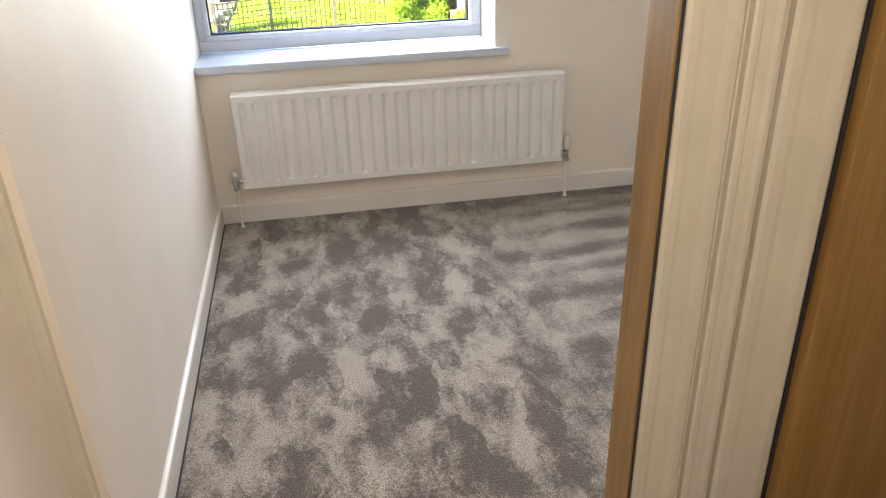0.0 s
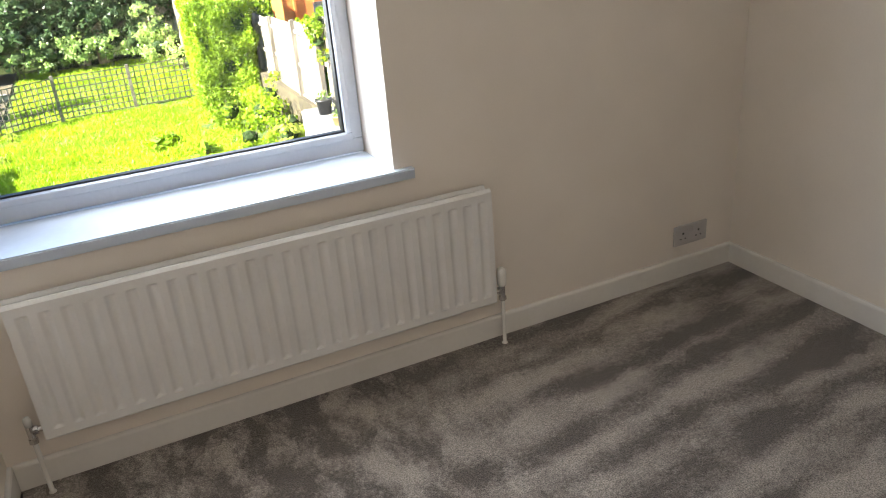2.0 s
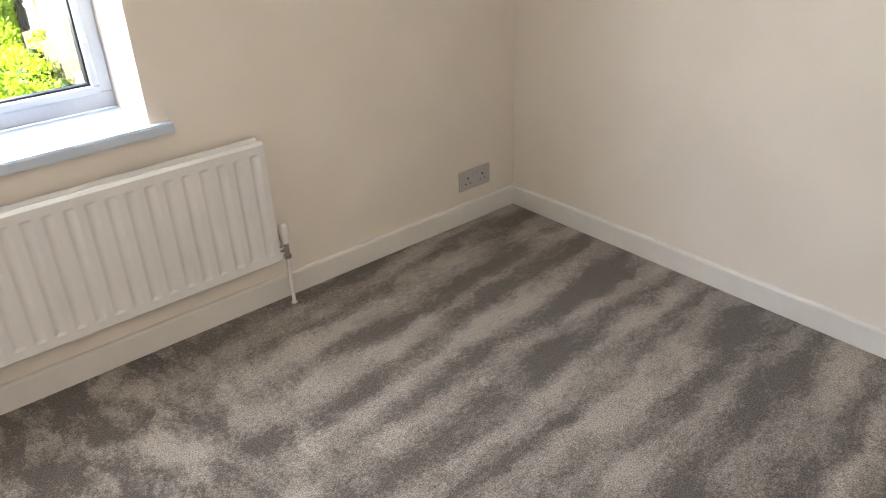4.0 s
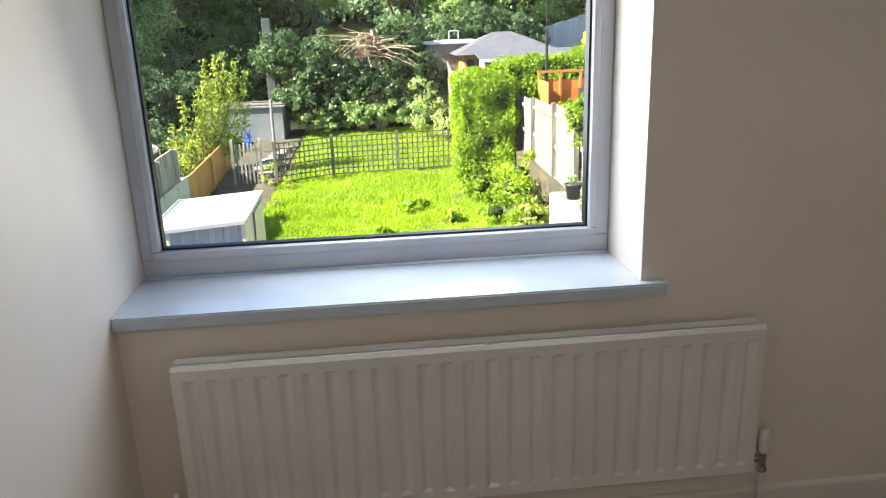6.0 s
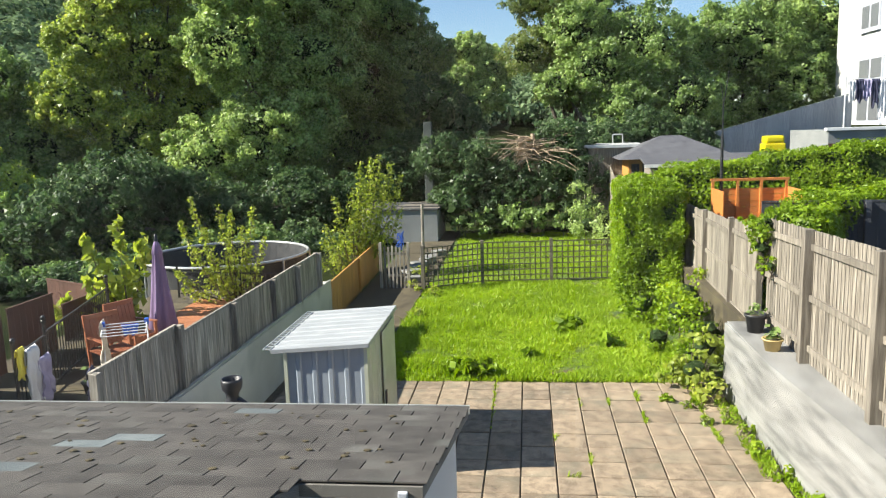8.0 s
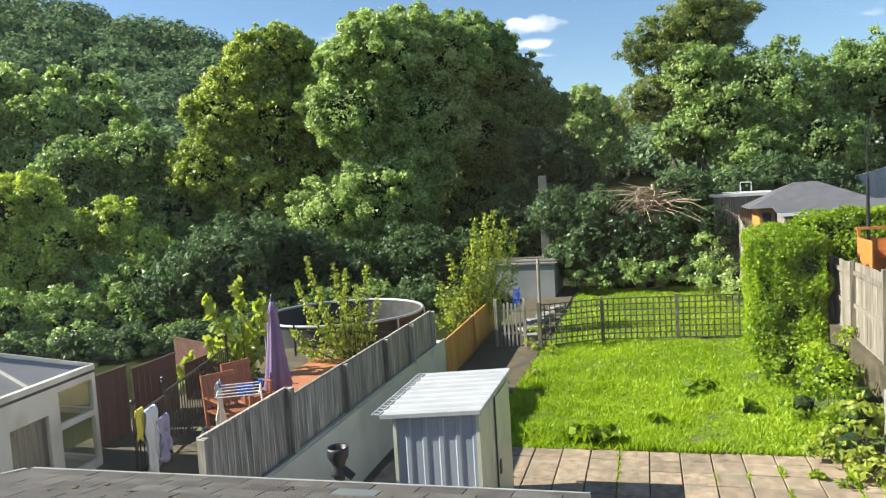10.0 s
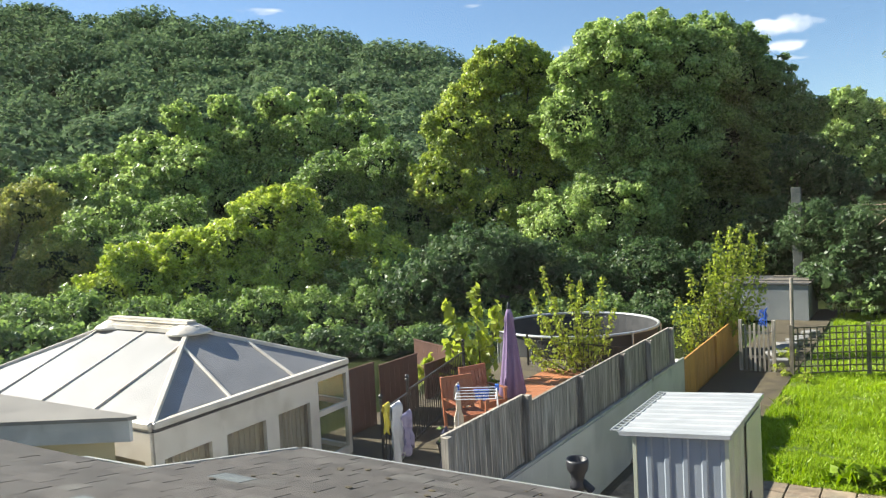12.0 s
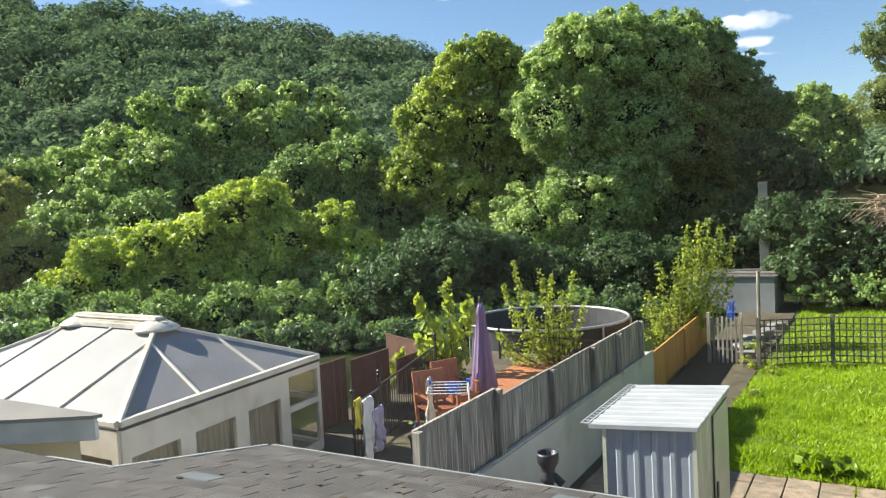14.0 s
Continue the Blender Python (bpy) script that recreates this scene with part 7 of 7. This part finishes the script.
tree("turning_tree", "tree with leaves turning orange and yellow", [(-38.3, 19.2, 2.0, 2.0), (-36.4, 20.5, 2.8, 1.9), (-38.1, 19.2, -0.5, 2.3), (-35.3, 21.2, -0.1, 2.1), (-38.8, 18.5, -3.3, 2.3), (-36.5, 20.1, -3.2, 2.3), (-40.4, 17.7, 1.3, 2.6)],
     -5, M["L_autumn"], 0.136, 61, 115, 0.3)
tree("woodland_tree", "pale green tree in the belt", [(-42.8, 25.9, 4.0, 2.2), (-46.2, 23.6, 4.6, 2.1), (-49.6, 21.1, 3.0, 3.1), (-40.6, 27.4, 2.1, 2.4), (-38.3, 29.0, 2.3, 2.1), (-34.8, 27.74, 1.25, 2.6), (-37.4, 24.03, 0.32, 2.6), (-31.1, 27.53, -0.35, 2.4), (-33.63, 24.29, -0.63, 2.6)],
     -5, M["L_mid"], 0.17, 43, 116, 0.3)
# leaf colour of the next two carries the deep shade
tree("dark_shrub", "trees behind the gardens, deep shade painted into their leaves", [(-13.1, 28.2, -0.9, 1.7), (-11.2, 29.5, -1.7, 1.7), (-8.9, 31.1, -1.4, 2.0), (-14.4, 27.1, -2.9, 1.6), (-7.2, 32.3, -1.9, 1.9), (-12.4, 28.6, -3.0, 1.4), (-10.1, 30.2, -3.1, 1.4), (-14.78, 25.79, -0.88, 2.2), (-14.05, 27.35, -0.33, 1.8), (-15.58, 24.09, -1.37, 1.8), (-7.99, 28.8, -3.19, 1.6)],
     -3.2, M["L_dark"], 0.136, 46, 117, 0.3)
tree("dark_shrub", "trees behind the store, deep shade painted into their leaves", [(-5.6, 37.1, -0.9, 2.0), (-4.0, 38.4, 0.0, 2.3), (-3.9, 38.5, 2.8, 1.8), (-2.7, 39.1, -2.1, 2.0), (-6.1, 36.7, -2.9, 1.5), (-2.7, 39.4, 1.7, 1.8)],
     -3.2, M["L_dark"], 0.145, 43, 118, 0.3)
tree("pale_tree", "distant pale round tree", [(-5.0, 80.5, 9.3, 2.5), (-3.0, 81.3, 7.8, 2.8), (-6.1, 79.8, 6.3, 2.8), (-4.1, 80.7, 5.1, 3.4)],
     -3, M["L_ash"], 0.255, 36, 119, 0.3)
tree("oak_tree", "tall open oak with small leaves", [(1.3, 40.4, 8.0, 1.8), (3.3, 41.3, 8.8, 2.4), (4.7, 41.8, 6.6, 2.2), (2.4, 40.8, 5.9, 1.9), (0.9, 40.0, 5.2, 1.5), (4.6, 41.6, 3.9, 1.9), (2.6, 40.7, 3.5, 1.6), (4.5, 41.9, 9.5, 2.4)],
     -3, M["L_oak"], 0.110, 54, 120, 0.3)
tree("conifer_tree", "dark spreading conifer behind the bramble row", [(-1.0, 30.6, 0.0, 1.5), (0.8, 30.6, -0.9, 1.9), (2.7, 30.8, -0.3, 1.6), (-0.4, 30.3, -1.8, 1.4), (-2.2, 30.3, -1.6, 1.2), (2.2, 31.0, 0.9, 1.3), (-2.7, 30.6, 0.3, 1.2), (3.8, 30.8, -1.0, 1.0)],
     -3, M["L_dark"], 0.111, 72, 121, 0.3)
tree("wood_edge_tree", "green woodland trees behind the summerhouse", [(4.5, 38.9, 4.3, 2.3), (6.8, 39.3, 5.4, 2.6), (5.9, 38.6, 2.1, 2.3), (8.8, 38.9, 2.6, 2.3), (3.4, 39.2, 6.3, 2.0), (2.5, 38.7, 3.5, 1.4)],
     -3, M["L_mid"], 0.145, 46, 122, 0.3)
tree("wood_edge_tree", "dark woodland trees above the slope fence", [(13.3, 45.9, 5.6, 3.6), (15.9, 45.7, 3.6, 3.0), (11.7, 45.1, 2.0, 2.6), (14.6, 45.2, 1.3, 2.0), (11.0, 45.7, 5.6, 2.3)],
     -2, M["L_mid"], 0.17, 39, 123, 0.3)
tree("wood_edge_tree", "yellow-green sunlit tree near the white house", [(17.7, 48.1, 5.0, 2.6), (19.1, 48.6, 7.0, 2.6), (20.8, 48.2, 3.9, 2.1), (16.3, 48.5, 7.4, 2.4)],
     -1, M["L_ash"], 0.17, 46, 124, 0.3)
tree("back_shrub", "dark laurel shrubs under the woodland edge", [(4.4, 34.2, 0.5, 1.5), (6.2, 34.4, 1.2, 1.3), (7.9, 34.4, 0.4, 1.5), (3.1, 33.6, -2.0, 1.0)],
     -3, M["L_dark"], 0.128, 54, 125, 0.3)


def hillside():
    """The wooded hill across the valley: tree crowns in rows up the slope, one mesh."""
    rng = np.random.default_rng(77)
    ridge = [(-420.0, 20.0, 98.0), (-293.5, 140.0, 84.0), (-259.2, 163.9, 79.7), (-225.0, 187.8, 74.9), (-190.7, 211.6, 68.6), (-165.0, 229.4, 62.7), (-144.5, 243.5, 55.1), (-100.0, 268.0, 42.0), (-30.0, 300.0, 27.0), (60.0, 320.0, 21.0)]
    foot = 0.40
    R = np.array(ridge)
    t = np.concatenate([[0], np.cumsum(np.linalg.norm(np.diff(R[:, :2], axis=0), axis=1))])
    C, N, tops = [], [], []
    bm = bmesh.new()
    k = 60
    grid = []
    for i in range(k + 1):
        u = i / k * t[-1]
        p = np.array([np.interp(u, t, R[:, j]) for j in range(3)])
        grid.append([bm.verts.new((p[0] * (1 - v * (1 - foot)), p[1] * (1 - v * (1 - foot)), (p[2] - 4) * (1 - v) ** 1.15 - 5 * v)) for v in np.linspace(0, 1, 9)] )
    for a, b in zip(grid, grid[1:]):
        for j in range(8):
            bm.faces.new((a[j], b[j], b[j + 1], a[j + 1]))
    tagged(part("hill", bm, M["far_ground"]), "steep wooded hill across the valley", "hill", "", "structure")
    for i in range(1000):
        u, v = rng.uniform(0, 1) * t[-1], rng.uniform(0, 1) ** 1.4 * 0.8
        p = np.array([np.interp(u, t, R[:, j]) for j in range(3)])
        q = np.array([p[0] * (1 - v * (1 - foot)), p[1] * (1 - v * (1 - foot)), (p[2] - 4) * (1 - v) ** 1.15 - 5 * v])
        s = rng.uniform(4.5, 9.5)
        m = int(170 * (s / 4.5) ** 2)
        d = rng.normal(0, 1, (m, 3))
        d[:, 2] = np.abs(d[:, 2]) - 0.25
        d /= np.linalg.norm(d, axis=1, keepdims=True)
        C.append(q + (0, 0, s * 0.35) + d * s * rng.uniform(0.7, 1.06, (m, 1)) * (1, 1, 0.85))
        N.append(d + (0, 0, 0.3))
    C, N = np.concatenate(C), np.concatenate(N)
    tagged(quads("hill_woodland", leaf_tris(rng, C, N, 1.05, 0.5, 1.2), M["L_hill"]), "dense green woodland covering the hill", "woodland", "", "stuff")


hillside()

# ---- pieces laid last: patio slabs and roof shingles ----
bm = bmesh.new()
box_bm(bm, -0.2165, 0.2165, -0.2165, 0.2165, -0.04, 0.0, 0.0)
top = [f for f in bm.faces if f.normal.z > 0.9]
bmesh.ops.bevel(bm, geom=[ed for f in top for ed in f.edges], offset=0.008, segments=1, affect="EDGES")
slab_mesh = mesh_of("paving_slab", bm, M["slab"])
patio = struct(holder("patio", "patio of square buff concrete slabs with weedy joints", "", at=(0.302, 8.08, GZ)))
rng = random.Random(5)
for i in range(-8, 8):
    for j in range(-9, 9):
        x, y = i * 0.45 + 0.225, j * 0.45 + 0.225
        if x + 0.302 > 3.75 or y + 8.08 > 12.15 or y + 8.08 < 4.4:
            continue
        piece("paving_slab", slab_mesh, patio, pose(x, y, rng.uniform(-0.004, 0.004), rng.uniform(-0.5, 0.5), rng.uniform(-0.5, 0.5), rng.choice((0, 90, 180, 270)) + rng.uniform(-0.4, 0.4)))


def inside(x, y, poly):
    c = False
    for (xa, ya), (xb, yb) in zip(poly, poly[1:] + poly[:1]):
        if (ya > y) != (yb > y) and x < (xb - xa) * (y - ya) / (yb - ya) + xa:
            c = not c
    return c


tilt = -math.degrees(math.atan(0.19))
SW, SE = 0.30, 0.165
bm = bmesh.new()
box_bm(bm, -SW / 2 + 0.004, SW / 2 - 0.004, -SE * 0.60, SE * 0.5, -0.004, 0.003)
sh_a = mesh_of("shingle", bm, M["shingle"])
bm = bmesh.new()
box_bm(bm, -SW / 2 + 0.005, SW / 2 - 0.005, -SE * 0.62, SE * 0.5, -0.004, 0.003)
sh_b = mesh_of("shingle", bm, M["shingle_pale"])
roofing = struct(holder("roof_shingles", "dark grey asphalt shingles, worn, a few pale blue-grey", "", at=(0, 4.5, roof_z(0, 4.5))))
rng = random.Random(8)
far = bmesh.new()
count = 0
for j in range(26):
    y = 4.515 - (j + 0.5) * SE * 0.98
    xs = [k * 0.01 - 6.3 for k in range(700) if inside(k * 0.01 - 6.3, y, ROOF)]
    if not xs:
        continue
    right, left = max(xs) + 0.02, min(xs)
    x = right - (0.0 if j % 2 else SW / 2) - rng.choice((0.0, 0.05))
    starts = [right] + [x - k * SW for k in range(24) if x - k * SW < right - 0.04]
    for xr, xl in zip(starts, starts[1:]):
        w = xr - xl
        xm = (xr + xl) / 2
        if xr < left + 0.04:
            break
        xl = max(xl, left - 0.01)
        w, xm = xr - xl, (xr + xl) / 2
        m = pose(xm, y - 4.5, roof_z(xm, y) - roof_z(0, 4.5) + 0.004 + rng.uniform(-0.0005, 0.002), tilt + 1.3 + rng.uniform(-0.3, 0.6), rng.uniform(-0.3, 0.3), rng.uniform(-0.5, 0.5)) @ Matrix.Diagonal((w / SW, 1, 1, 1))
        if y < 2.1 or xm < -4.2:
            src = bmesh.new()
            src.from_mesh(sh_a)
            src.transform(m)
            tmp = bpy.data.meshes.new("t")
            src.to_mesh(tmp)
            src.free()
            far.from_mesh(tmp)
            bpy.data.meshes.remove(tmp)
            continue
        pale = rng.random() < (0.16 if -3.2 < xm < -1.2 else 0.04)
        piece("shingle", sh_b if pale else sh_a, roofing, m)
        count += 1
o = part("shingle_courses", far, M["shingle"], roofing)
o["kind"] = "stuff"
# moss and grit on the roof
rg = np.random.default_rng(3)
bm = bmesh.new()
for i in range(60):
    x, y = rg.uniform(-3.4, 0.2), rg.uniform(2.8, 4.4)
    s = rg.uniform(0.006, 0.022)
    bmesh.ops.create_icosphere(bm, subdivisions=1, radius=s, matrix=Matrix.Translation((x, y, roof_z(x, y) + 0.012)) @ Matrix.Diagonal((1.6, 1, 0.5, 1)))
tagged(part("roof_moss", bm, M["soil"]), "dry moss lumps and grit on the shingles", "moss", "", "stuff")
